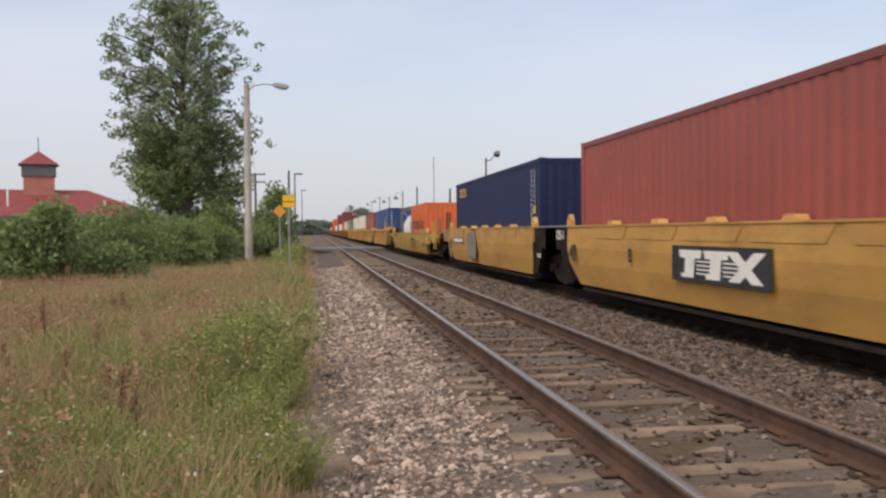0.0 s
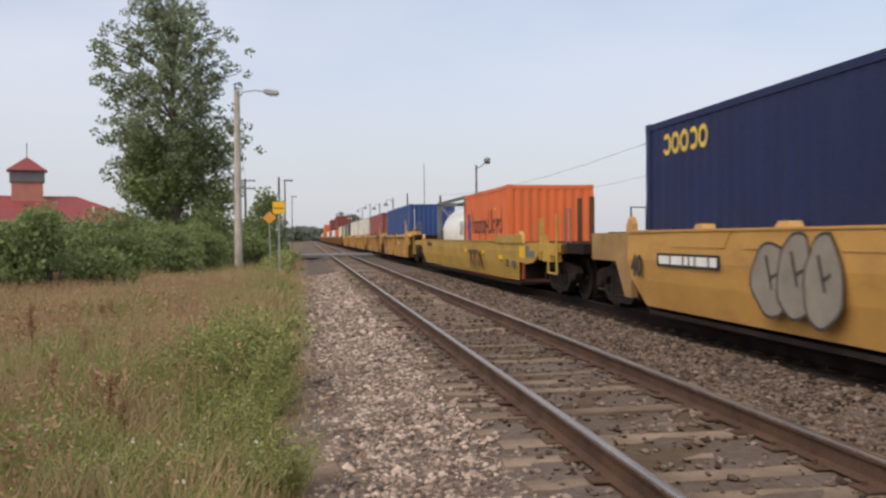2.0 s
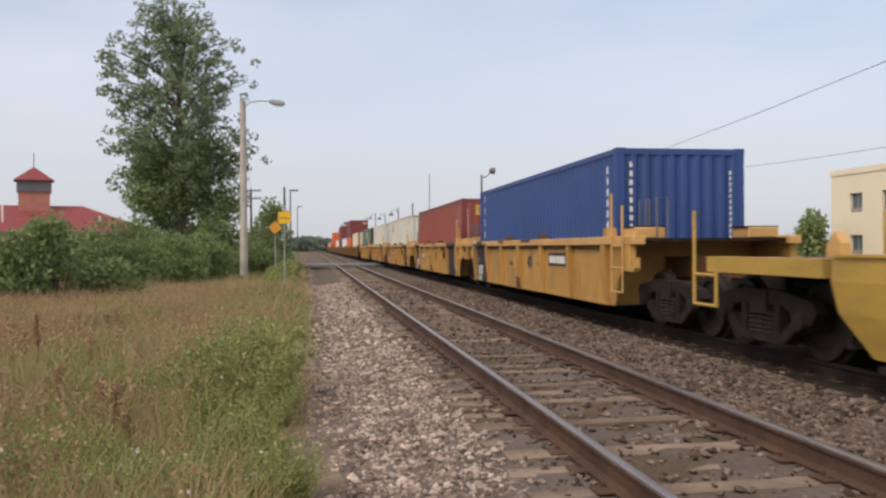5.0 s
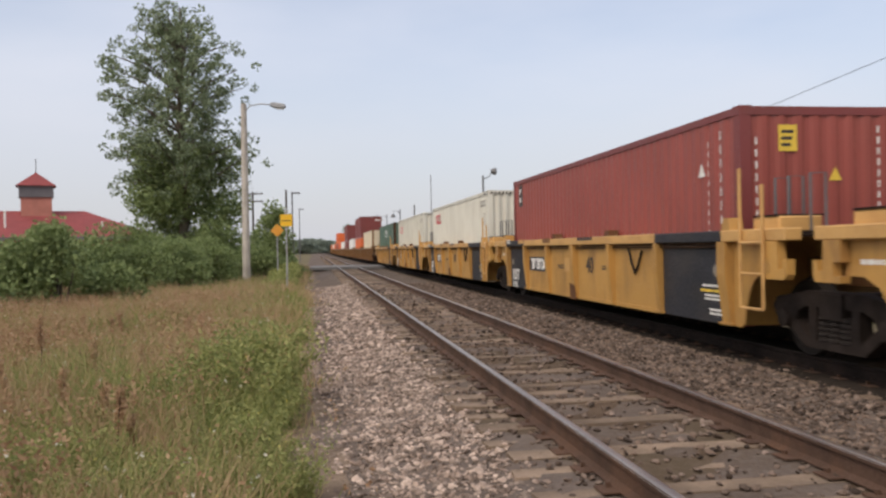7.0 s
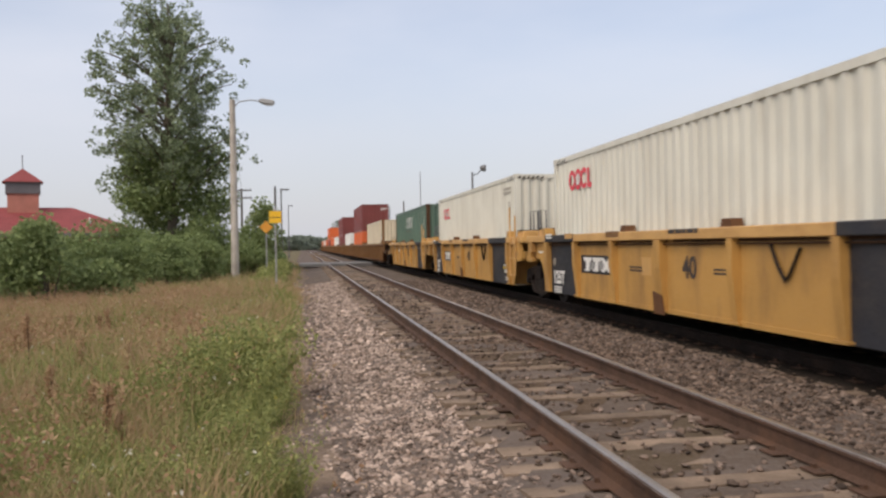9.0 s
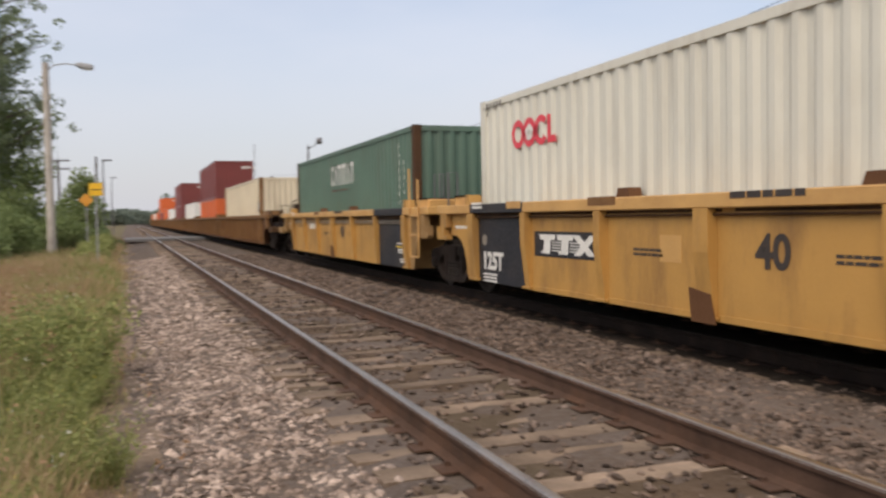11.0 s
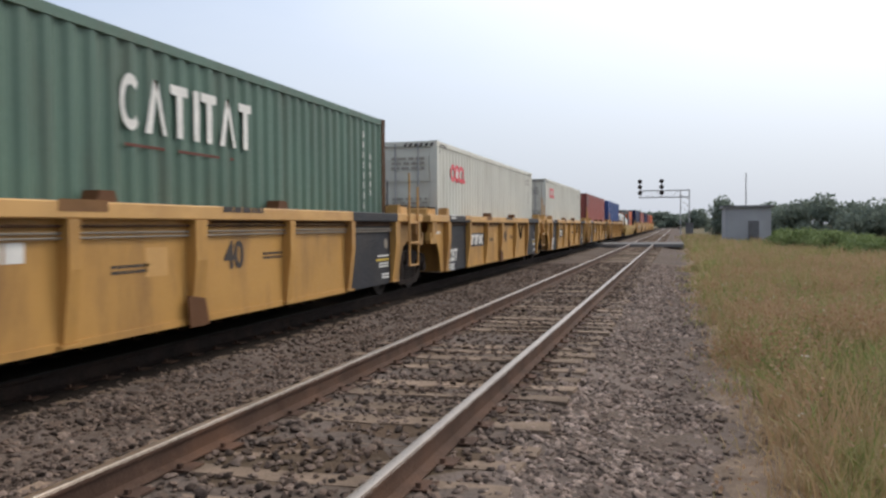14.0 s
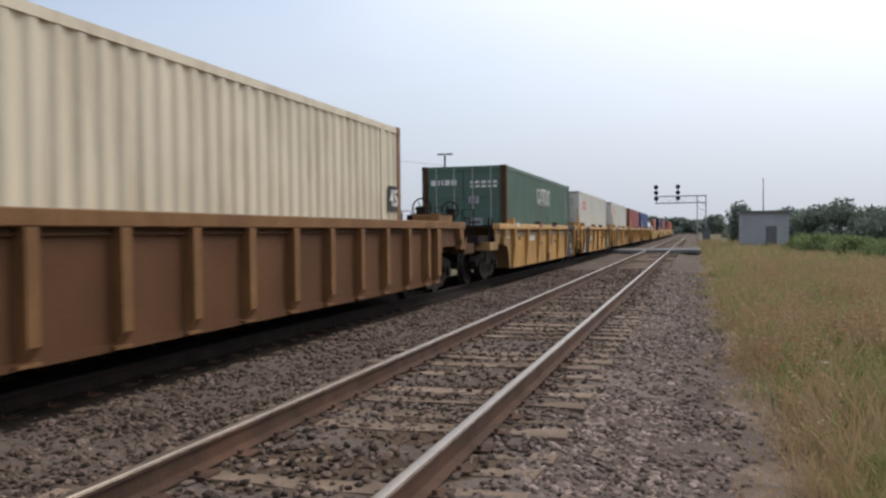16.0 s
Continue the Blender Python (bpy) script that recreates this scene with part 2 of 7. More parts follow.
RUST = (0.13, 0.055, 0.025)
M = {
    "yellow": mat("yellow_paint", (0.47, 0.26, 0.075), 0.5, var=0.12, scale=1.2, fine=30, bump=0.06, grime=(0.20, 0.105, 0.045), streak=(1, 2.2, 0.7), amount=0.9),
    "sill": mat("sill_paint", (0.57, 0.33, 0.115), 0.5, var=0.12, scale=1.5, fine=30, bump=0.06, grime=(0.33, 0.16, 0.05), streak=(1, 1.2, 2), amount=0.7),
    "smooth_yellow": mat("smooth_yellow_paint", (0.50, 0.275, 0.075), 0.52, var=0.13, scale=1.0, fine=25, bump=0.05, grime=(0.29, 0.15, 0.055), streak=(1, 0.8, 2.2), amount=0.85),
    "old_yellow": mat("worn_yellow_paint", (0.45, 0.28, 0.055), 0.55, var=0.16, scale=1.1, fine=25, bump=0.08, grime=(0.22, 0.13, 0.05), streak=(1, 0.6, 2.4), amount=0.8),
    # brown (side sheets) is darker than brown_rib (ribs and chord)
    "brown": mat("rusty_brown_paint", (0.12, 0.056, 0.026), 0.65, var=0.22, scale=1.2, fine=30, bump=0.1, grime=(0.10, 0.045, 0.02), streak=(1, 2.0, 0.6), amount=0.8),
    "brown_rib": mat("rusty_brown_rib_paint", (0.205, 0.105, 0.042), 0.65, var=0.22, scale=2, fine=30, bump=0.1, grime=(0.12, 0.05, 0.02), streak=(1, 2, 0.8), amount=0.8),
    "dark": mat("dark_grey_paint", (0.029, 0.030, 0.036), 0.55, var=0.2, scale=1.5, fine=30, bump=0.05, grime=(0.09, 0.075, 0.06), streak=(1, 1, 2), amount=0.5),
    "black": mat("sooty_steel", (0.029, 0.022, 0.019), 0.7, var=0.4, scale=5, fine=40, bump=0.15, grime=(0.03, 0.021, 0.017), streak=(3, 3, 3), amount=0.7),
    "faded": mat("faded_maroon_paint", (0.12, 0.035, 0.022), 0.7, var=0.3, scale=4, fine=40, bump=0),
    # soot, like wheel, also darkens the far rails to paint in shade
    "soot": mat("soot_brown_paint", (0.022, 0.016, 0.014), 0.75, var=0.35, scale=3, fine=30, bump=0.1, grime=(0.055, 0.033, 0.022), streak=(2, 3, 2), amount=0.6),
    "grimy": mat("grimy_brown_paint", (0.085, 0.045, 0.024), 0.75, var=0.3, scale=2, fine=30, bump=0.1, grime=(0.03, 0.02, 0.015), streak=(1, 2, 1), amount=0.8),
    "spring": mat("rusty_spring_steel", (0.03, 0.024, 0.021), 0.7, var=0.3, scale=5, fine=40, bump=0.1),
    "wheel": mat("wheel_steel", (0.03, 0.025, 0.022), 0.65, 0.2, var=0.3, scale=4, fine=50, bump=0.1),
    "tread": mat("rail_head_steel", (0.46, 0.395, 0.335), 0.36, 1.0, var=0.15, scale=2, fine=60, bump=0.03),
    "rail": mat("rusty_rail", (0.085, 0.05, 0.035), 0.8, var=0.35, scale=3, fine=60, bump=0.2, grime=(0.16, 0.08, 0.045), streak=(2, 2, 2), amount=0.6),
    "tie": mat("weathered_tie", (0.235, 0.172, 0.125), 0.9, var=0.35, scale=4, fine=35, bump=0.5, grime=(0.17, 0.135, 0.105), streak=(3, 30, 30), amount=0.8, randob=0.3),
    "stone": mat("ballast_stone", (0.37, 0.29, 0.24), 0.9, var=0.3, scale=9, fine=90, bump=0.3, island=0.65, second=(0.20, 0.148, 0.118)),
    "stone_mid": mat("dull_ballast_stone", (0.27, 0.21, 0.175), 0.9, var=0.3, scale=9, fine=90, bump=0.3, island=0.7, second=(0.16, 0.118, 0.095)),
    "stone_dirty": mat("dirty_ballast_stone", (0.155, 0.117, 0.095), 0.9, var=0.3, scale=9, fine=90, bump=0.3, island=0.75, second=(0.12, 0.085, 0.065)),
    "bed": mat("ballast_bed", (0.15, 0.117, 0.098), 0.95, var=0.45, scale=1.2, fine=26, bump=1.0, grime=(0.16, 0.135, 0.12), streak=(11, 11, 11), amount=0.9, second=(0.12, 0.09, 0.07), space="world"),
    "infill": mat("track_infill_dirt", (0.105, 0.071, 0.048), 0.95, var=0.35, scale=1.6, fine=30, bump=0.8, grime=(0.15, 0.112, 0.084), streak=(9, 9, 9), amount=0.8, second=(0.10, 0.075, 0.05), space="world"),
    # darkened bed colour that paints in the shade beneath the train
    "oily": mat("shade_darkened_ballast", (0.034, 0.027, 0.022), 0.95, var=0.45, scale=1.2, fine=26, bump=1.0, grime=(0.055, 0.044, 0.036), streak=(11, 11, 11), amount=0.7, space="world"),
    "straw": leaf_mat("dry_straw", (0.36, 0.25, 0.145), (0.56, 0.43, 0.27)),
    "verge": mat("brown_verge_soil", (0.215, 0.16, 0.118), 0.95, var=0.4, scale=1.5, fine=40, bump=0.7, grime=(0.10, 0.072, 0.052), streak=(5, 5, 5), amount=0.9, space="world"),
    "soil": mat("dry_soil", (0.155, 0.125, 0.075), 0.95, var=0.35, scale=0.5, fine=14, bump=0.6, grime=(0.11, 0.12, 0.05), streak=(0.25, 0.25, 0.25), amount=0.9, space="world"),
    "asphalt": mat("asphalt", (0.16, 0.155, 0.15), 0.9, var=0.2, scale=1, fine=30, bump=0.2),
    "red": mat("brick_red_paint", (0.29, 0.063, 0.047), 0.5, var=0.12, scale=0.8, fine=25, bump=0.05, grime=(0.20, 0.06, 0.045), streak=(1, 3, 0.5), amount=0.5),
    "darkred": mat("maroon_paint", (0.19, 0.040, 0.036), 0.5, var=0.15, scale=0.8, fine=25, bump=0.05, grime=(0.12, 0.05, 0.04), streak=(1, 3, 0.5), amount=0.5),
    "navy": mat("navy_paint", (0.012, 0.019, 0.072), 0.6, var=0.14, scale=0.8, fine=25, bump=0.04, grime=(0.02, 0.03, 0.075), streak=(1, 3, 0.5), amount=0.5),
    "blue": mat("royal_blue_paint", (0.022, 0.062, 0.215), 0.45, var=0.14, scale=0.8, fine=25, bump=0.04, grime=(0.03, 0.06, 0.15), streak=(1, 3, 0.5), amount=0.5),
    "green": mat("dull_green_paint", (0.083, 0.15, 0.112), 0.55, var=0.14, scale=0.8, fine=25, bump=0.05, grime=(0.09, 0.085, 0.06), streak=(1, 3, 0.5), amount=0.55),
    "beige": mat("grey_beige_paint", (0.63, 0.62, 0.54), 0.5, var=0.07, scale=0.8, fine=25, bump=0.04, grime=(0.38, 0.34, 0.27), streak=(1, 3, 0.5), amount=0.5),
    "cream": mat("cream_paint", (0.66, 0.58, 0.43), 0.5, var=0.09, scale=0.8, fine=25, bump=0.05, grime=(0.32, 0.23, 0.14), streak=(1, 3, 0.5), amount=0.6),
    "orange": mat("orange_paint", (0.66, 0.135, 0.035), 0.5, var=0.1, scale=0.8, fine=25, bump=0.05, grime=(0.35, 0.11, 0.05), streak=(1, 3, 0.5), amount=0.6),
    "white": mat("white_paint", (0.74, 0.74, 0.71), 0.45, var=0.06, scale=2, fine=25, bump=0.03, grime=(0.42, 0.40, 0.35), streak=(1, 2, 0.6), amount=0.5),
    "letter": mat("white_lettering", (0.72, 0.71, 0.67), 0.6, var=0.1, scale=5, fine=60, bump=0),
    "letter_dark": mat("dark_lettering", (0.045, 0.035, 0.03), 0.6, var=0.2, scale=5, fine=60, bump=0),
    "letter_red": mat("red_lettering", (0.72, 0.06, 0.085), 0.5, var=0.08, scale=4, fine=60, bump=0),
    "letter_yellow": mat("yellow_lettering", (0.72, 0.50, 0.06), 0.5, var=0.1, scale=4, fine=60, bump=0),
    "letter_blue": mat("blue_lettering", (0.025, 0.045, 0.22), 0.5, var=0.1, scale=4, fine=60, bump=0),
    "graffiti": mat("grey_spray_paint", (0.36, 0.33, 0.28), 0.6, var=0.15, scale=3, fine=30, bump=0),
    "spray": mat("dull_spray_paint", (0.235, 0.205, 0.165), 0.65, var=0.2, scale=3, fine=30, bump=0),
    "grimy_yellow": mat("grimy_yellow_paint", (0.33, 0.20, 0.085), 0.6, var=0.22, scale=1.6, fine=25, bump=0.08, grime=(0.14, 0.08, 0.04), streak=(1, 1.5, 1.2), amount=0.9),
    "tank_frame": mat("dull_grey_green_steel", (0.135, 0.145, 0.135), 0.6, 0.2, var=0.2, scale=3, fine=40, bump=0.05),
    "cream_stucco": mat("cream_stucco", (0.80, 0.70, 0.52), 0.85, var=0.05, scale=0.4, fine=12, bump=0.1),
    "galv": mat("galvanised_steel", (0.36, 0.36, 0.36), 0.5, 0.5, var=0.15, scale=3, fine=40, bump=0.05),
    "steel": mat("grey_steel", (0.15, 0.15, 0.155), 0.55, 0.4, var=0.2, scale=3, fine=40, bump=0.05),
    "wood": mat("weathered_pole_wood", (0.46, 0.42, 0.37), 0.9, var=0.25, scale=1.5, fine=20, bump=0.3, grime=(0.17, 0.14, 0.12), streak=(12, 12, 0.7), amount=0.8),
    "darkwood": mat("dark_pole_wood", (0.075, 0.06, 0.05), 0.9, var=0.25, scale=1.5, fine=20, bump=0.3),
    "bark": mat("tree_bark", (0.16, 0.135, 0.11), 0.95, var=0.35, scale=3, fine=14, bump=0.8),
    "roof": mat("red_roof_shingles", (0.23, 0.045, 0.045), 0.8, var=0.15, scale=1.0, fine=9, bump=0.3),
    "brick": mat("pink_brick", (0.42, 0.17, 0.13), 0.85, var=0.18, scale=1.0, fine=14, bump=0.3),
    "slate": mat("grey_louvre", (0.12, 0.115, 0.125), 0.7, var=0.2, scale=1.0, fine=12, bump=0.2),
    "stucco": mat("white_stucco", (0.74, 0.72, 0.66), 0.85, var=0.05, scale=0.4, fine=12, bump=0.1),
    "tan": mat("tan_stucco", (0.66, 0.55, 0.40), 0.85, var=0.05, scale=0.4, fine=12, bump=0.1),
    "glass": mat("window_glass", (0.10, 0.14, 0.16), 0.12, 0.0, var=0.2, scale=0.6, fine=4, bump=0),
    "frame": mat("window_frame_paint", (0.30, 0.27, 0.22), 0.6, var=0.1, scale=2, fine=20, bump=0),
    "shed": mat("grey_block_wall", (0.34, 0.35, 0.36), 0.85, var=0.12, scale=0.6, fine=8, bump=0.2),
    "sign": mat("yellow_sign_sheeting", (0.78, 0.45, 0.02), 0.4, var=0.06, scale=3, fine=30, bump=0),
    "signback": mat("orange_sign_sheeting", (0.62, 0.27, 0.03), 0.4, var=0.06, scale=3, fine=30, bump=0),
    "wire": mat("cable_sheath", (0.03, 0.03, 0.032), 0.6, var=0.1, scale=3, fine=30, bump=0),
    "lens": mat("lamp_lens", (0.55, 0.55, 0.52), 0.3, var=0.05, scale=3, fine=30, bump=0),
    "leaf": leaf_mat("tree_leaves", (0.13, 0.175, 0.10), (0.28, 0.335, 0.20)),
    "leaf_low": leaf_mat("shrub_leaves", (0.13, 0.18, 0.068), (0.28, 0.345, 0.145)),
    # greyer, paler leaves: distance haze mixed into the colour
    "leaf_hazed": leaf_mat("hazed_leaves", (0.16, 0.20, 0.165), (0.25, 0.29, 0.23)),
    "weed": leaf_mat("weed_leaves", (0.165, 0.20, 0.068), (0.40, 0.415, 0.16)),
    "grass": leaf_mat("grass_blades", (0.17, 0.225, 0.065), (0.40, 0.40, 0.15), straw=(0.45, 0.315, 0.185), patch=0.75),
    "green_grass": leaf_mat("green_grass_blades", (0.125, 0.17, 0.05), (0.33, 0.36, 0.13)),
    "seed": leaf_mat("grass_seed_heads", (0.29, 0.165, 0.095), (0.52, 0.36, 0.22)),
    "flower": leaf_mat("yellow_flowers", (0.62, 0.5, 0.05), (0.75, 0.68, 0.3)),
    "fleck": leaf_mat("pale_wildflowers", (0.60, 0.56, 0.44), (0.78, 0.76, 0.68)),
    "deadstalk": mat("dead_stalk", (0.055, 0.035, 0.022), 0.9, var=0.3, scale=8, fine=40, bump=0.3),
}

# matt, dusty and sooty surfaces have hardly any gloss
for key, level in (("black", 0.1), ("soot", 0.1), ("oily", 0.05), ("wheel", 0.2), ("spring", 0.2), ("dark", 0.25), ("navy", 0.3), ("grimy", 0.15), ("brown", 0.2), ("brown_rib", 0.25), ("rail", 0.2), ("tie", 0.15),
                   ("stone", 0.2), ("stone_mid", 0.15), ("stone_dirty", 0.15), ("bed", 0.1), ("infill", 0.1), ("verge", 0.1), ("soil", 0.1), ("bark", 0.1), ("yellow", 0.35), ("smooth_yellow", 0.35), ("grimy_yellow", 0.25),
                   ("leaf", 0.3), ("leaf_low", 0.3), ("leaf_hazed", 0.2), ("weed", 0.25), ("grass", 0.2), ("green_grass", 0.2), ("straw", 0.2), ("seed", 0.15)):
    M[key].node_tree.nodes["Principled BSDF"].inputs["Specular IOR Level"].default_value = level


# ---- mesh helpers ----
def box(bm, x0, x1, y0, y1, z0, z1):
    v = [bm.verts.new((x, y, z)) for z in (z0, z1) for y in (y0, y1) for x in (x0, x1)]
    for f in ((0, 2, 3, 1), (4, 5, 7, 6), (0, 1, 5, 4), (2, 6, 7, 3), (0, 4, 6, 2), (1, 3, 7, 5)):
        bm.faces.new([v[i] for i in f])
    return bm


def prism(bm, poly, axis, a, b):
    """A polygon of two coordinates drawn out along axis from a to b."""
    def at(p, w):
        return {"x": (w, p[0], p[1]), "y": (p[0], w, p[1]), "z": (p[0], p[1], w)}[axis]
    lo, hi = [bm.verts.new(at(p, a)) for p in poly], [bm.verts.new(at(p, b)) for p in poly]
    n = len(poly)
    bm.faces.new(lo)
    bm.faces.new(hi[::-1])
    for i in range(n):
        bm.faces.new((lo[i], hi[i], hi[(i + 1) % n], lo[(i + 1) % n]))
    return bm


def tube(bm, points, r, n=8, r1=None):
    """A round bar through points, tapering from r to r1."""
    r1 = r if r1 is None else r1
    rings, up = [], Vector((0.12, 0.31, 0.94)).normalized()
    pts = [Vector(p) for p in points]
    for i, p in enumerate(pts):
        d = (pts[min(i + 1, len(pts) - 1)] - pts[max(i - 1, 0)]).normalized()
        s = d.cross(up)
        s = (s if s.length > 0.05 else d.cross(Vector((1, 0, 0)))).normalized()
        u = s.cross(d)
        rad = r + (r1 - r) * i / (len(pts) - 1)
        rings.append([bm.verts.new(p + rad * (math.cos(2 * math.pi * k / n) * s + math.sin(2 * math.pi * k / n) * u)) for k in range(n)])
    for a, b in zip(rings, rings[1:]):
        for k in range(n):
            bm.faces.new((a[k], a[(k + 1) % n], b[(k + 1) % n], b[k]))
    bm.faces.new(rings[0][::-1])
    bm.faces.new(rings[-1])
    return bm


def lathe(bm, prof, axis="x", n=24, mid=(0, 0, 0)):
    """Profile of (along, radius) turned round an axis."""
    rings = []
    for a, r in prof:
        ring = []
        for k in range(n):
            c, s = r * math.cos(2 * math.pi * k / n), r * math.sin(2 * math.pi * k / n)
            p = {"x": (a, c, s), "y": (c, a, s), "z": (c, s, a)}[axis]
            ring.append(bm.verts.new([p[i] + mid[i] for i in range(3)]))
        rings.append(ring)
    for a, b in zip(rings, rings[1:]):
        for k in range(n):
            bm.faces.new((a[k], a[(k + 1) % n], b[(k + 1) % n], b[k]))
    bm.faces.new(rings[0][::-1])
    bm.faces.new(rings[-1])
    return bm


def B():
    return bmesh.new()


def mesh_of(name, bm, material, smooth=False):
    bmesh.ops.recalc_face_normals(bm, faces=bm.faces)
    me = bpy.data.meshes.new(name)
    bm.to_mesh(me)
    bm.free()
    me.materials.append(M[material])
    if smooth:
        for p in me.polygons:
            p.use_smooth = True
    return me


def part(name, bm, material, parent, label="", smooth=False, bevel=0.0):
    """Links a bmesh, or a finished mesh, as one object under its thing."""
    if isinstance(bm, bmesh.types.BMesh):
        if bevel:
            bmesh.ops.recalc_face_normals(bm, faces=bm.faces)
            bmesh.ops.bevel(bm, geom=list(bm.edges), offset=bevel, segments=1, affect="EDGES", clamp_overlap=True)
        bm = mesh_of(name, bm, material, smooth)
    ob = new(name, bm)
    if parent is not None:
        ob.parent = parent
    if label:
        ob["label"] = label
    return ob


def thing(name, label, category, group="", m=None):
    ob = tagged(new(name), label, category, group)
    if m is not None:
        ob.matrix_basis = m
    return ob


def text_mesh(body, size, material, bold=0.0):
    """Lettering as a flat mesh in the y-z plane that reads from the -x side, centred."""
    cu = bpy.data.curves.new("lettering", "FONT")
    cu.body, cu.size, cu.align_x, cu.align_y, cu.offset, cu.extrude = body, size, "CENTER", "CENTER", bold, 0.002
    ob = bpy.data.objects.new("lettering", cu)
    scene.collection.objects.link(ob)
    bpy.context.view_layer.update()
    me = bpy.data.meshes.new_from_object(ob.evaluated_get(bpy.context.evaluated_depsgraph_get()))
    bpy.data.objects.remove(ob)
    me.transform(Matrix(((0, 0, -1, 0), (-1, 0, 0, 0), (0, 1, 0, 0), (0, 0, 0, 1))))
    me.materials.clear()
    me.materials.append(M[material])
    return me


def letters(name, body, size, material, parent, x, y, z, bold=0.0, turn=0):
    ob = part(name, text_mesh(body, size, material, bold), material, parent)
    ob.matrix_basis = pose(x, y, z, turn)
    return ob


def bars(name, rows, material, parent, x, y, z, w, h, rng):
    """Unreadable writing as plain bars: rows of dashes."""
    bm = B()
    for r in range(rows):
        zz, yy = z - r * h * 1.7, y + w / 2
        while yy > y - w / 2 + 0.02:
            d = min(rng.uniform(0.05, 0.2) * w + 0.02, yy - (y - w / 2))
            box(bm, x - 0.003, x + 0.001, yy - d, yy, zz, zz + h)
            yy -= d + 0.03 * w
    ob = part(name, bm, material, parent)
    ob["kind"] = "stuff"
    return ob


# ---- ground and tracks ----
NEAR, FAR = 2.657, 6.61        # centre lines of the two tracks


def sheet(name, xs, ys, height, material, label):
    verts = [(x, y, height(x, y)) for y in ys for x in xs]
    n = len(xs)
    faces = [(j * n + i, j * n + i + 1, (j + 1) * n + i + 1, (j + 1) * n + i) for j in range(len(ys) - 1) for i in range(n - 1)]
    me = bpy.data.meshes.new(name)
    me.from_pydata(verts, [], faces)
    me.materials.append(M[material])
    for p in me.polygons:
        p.use_smooth = True
    return tagged(new(name, me), label, name.split("_")[0], kind="structure")


def spread(near, step, far):
    out, v = [], 0.0
    while v < near:
        out.append(v)
        v += step
    while v < far:
        out.append(v)
        v *= 1.35
    return sorted({-a for a in out} | set(out)) + [far]


def bed_z(x):
    return float(np.interp(x, [-0.9, -0.35, 0.7, 1.15, 1.5, 3.9, 4.35, 4.75, 5.2, 8.0, 8.6, 10.2],
                           [-0.50, -0.36, -0.325, -0.24, -0.195, -0.195, -0.25, -0.25, -0.195, -0.195, -0.26, -0.55]))


def rough_z(x, y, a=0.02, s=1.7):
    return a * noise.noise((x * s, y * s, 0.3)) + a * 0.6 * noise.noise((x * s * 3.1, y * s * 3.1, 4.0))


ground = sheet("ground", spread(24, 0.8, 2400), spread(48, 1.2, 2400), lambda x, y: -0.47 + (0.05 * noise.noise((x * 0.4, y * 0.4, 0)) if abs(x) < 60 and abs(y) < 90 else 0),
               "soil", "dry soil under tall roadside grass, stretching to the horizon")
bed_x = [-0.9, -0.6, -0.35, -0.1, 0.15, 0.4, 0.7, 0.95, 1.15, 1.35, 1.5, 1.9, 2.3, 2.66, 3.0, 3.4, 3.75, 3.9, 4.1, 4.35, 4.6, 4.75, 5.0, 5.2, 5.7, 6.6, 7.5, 8.0, 8.3, 8.6, 9.4, 10.2]
ballast = sheet("ballast_bed", bed_x, [-900, -500, -300, -200, -140, -100, -80] + [k * 0.5 for k in range(-120, 181)] + [110, 140, 200, 300, 500, 900],
                lambda x, y: bed_z(x) + (rough_z(x, y) if abs(y) < 62 else 0), "bed", "grey crushed stone ballast bed under two railway tracks")

verge_soil = sheet("verge_soil", [-0.95, -0.6, -0.3, 0.0, 0.2, 0.38], [k * 0.4 for k in range(-150, 200)],
                   lambda x, y: bed_z(x) + 0.012 + rough_z(x, y) - 0.05 * max(0, (x - 0.06 - 0.45 * noise.noise((y * 0.7, 2.0, 0)) - 0.3 * noise.noise((y * 2.3, 5.0, 0))) / 0.2), "verge", "brown soil littered with straw at the edge of the gravel")

RAIL = [(-0.070, -0.175), (0.070, -0.175), (0.070, -0.165), (0.012, -0.145), (0.010, -0.045), (0.036, -0.035), (0.036, -0.006), (0.026, 0.0),
        (-0.026, 0.0), (-0.036, -0.006), (-0.036, -0.035), (-0.010, -0.045), (-0.012, -0.145), (-0.070, -0.165)]

HEAD = [(-0.0375, -0.012), (-0.029, 0.0008), (-0.015, 0.003), (0.015, 0.003), (0.029, 0.0008), (0.0375, -0.012), (0.02, -0.014), (-0.02, -0.014)]


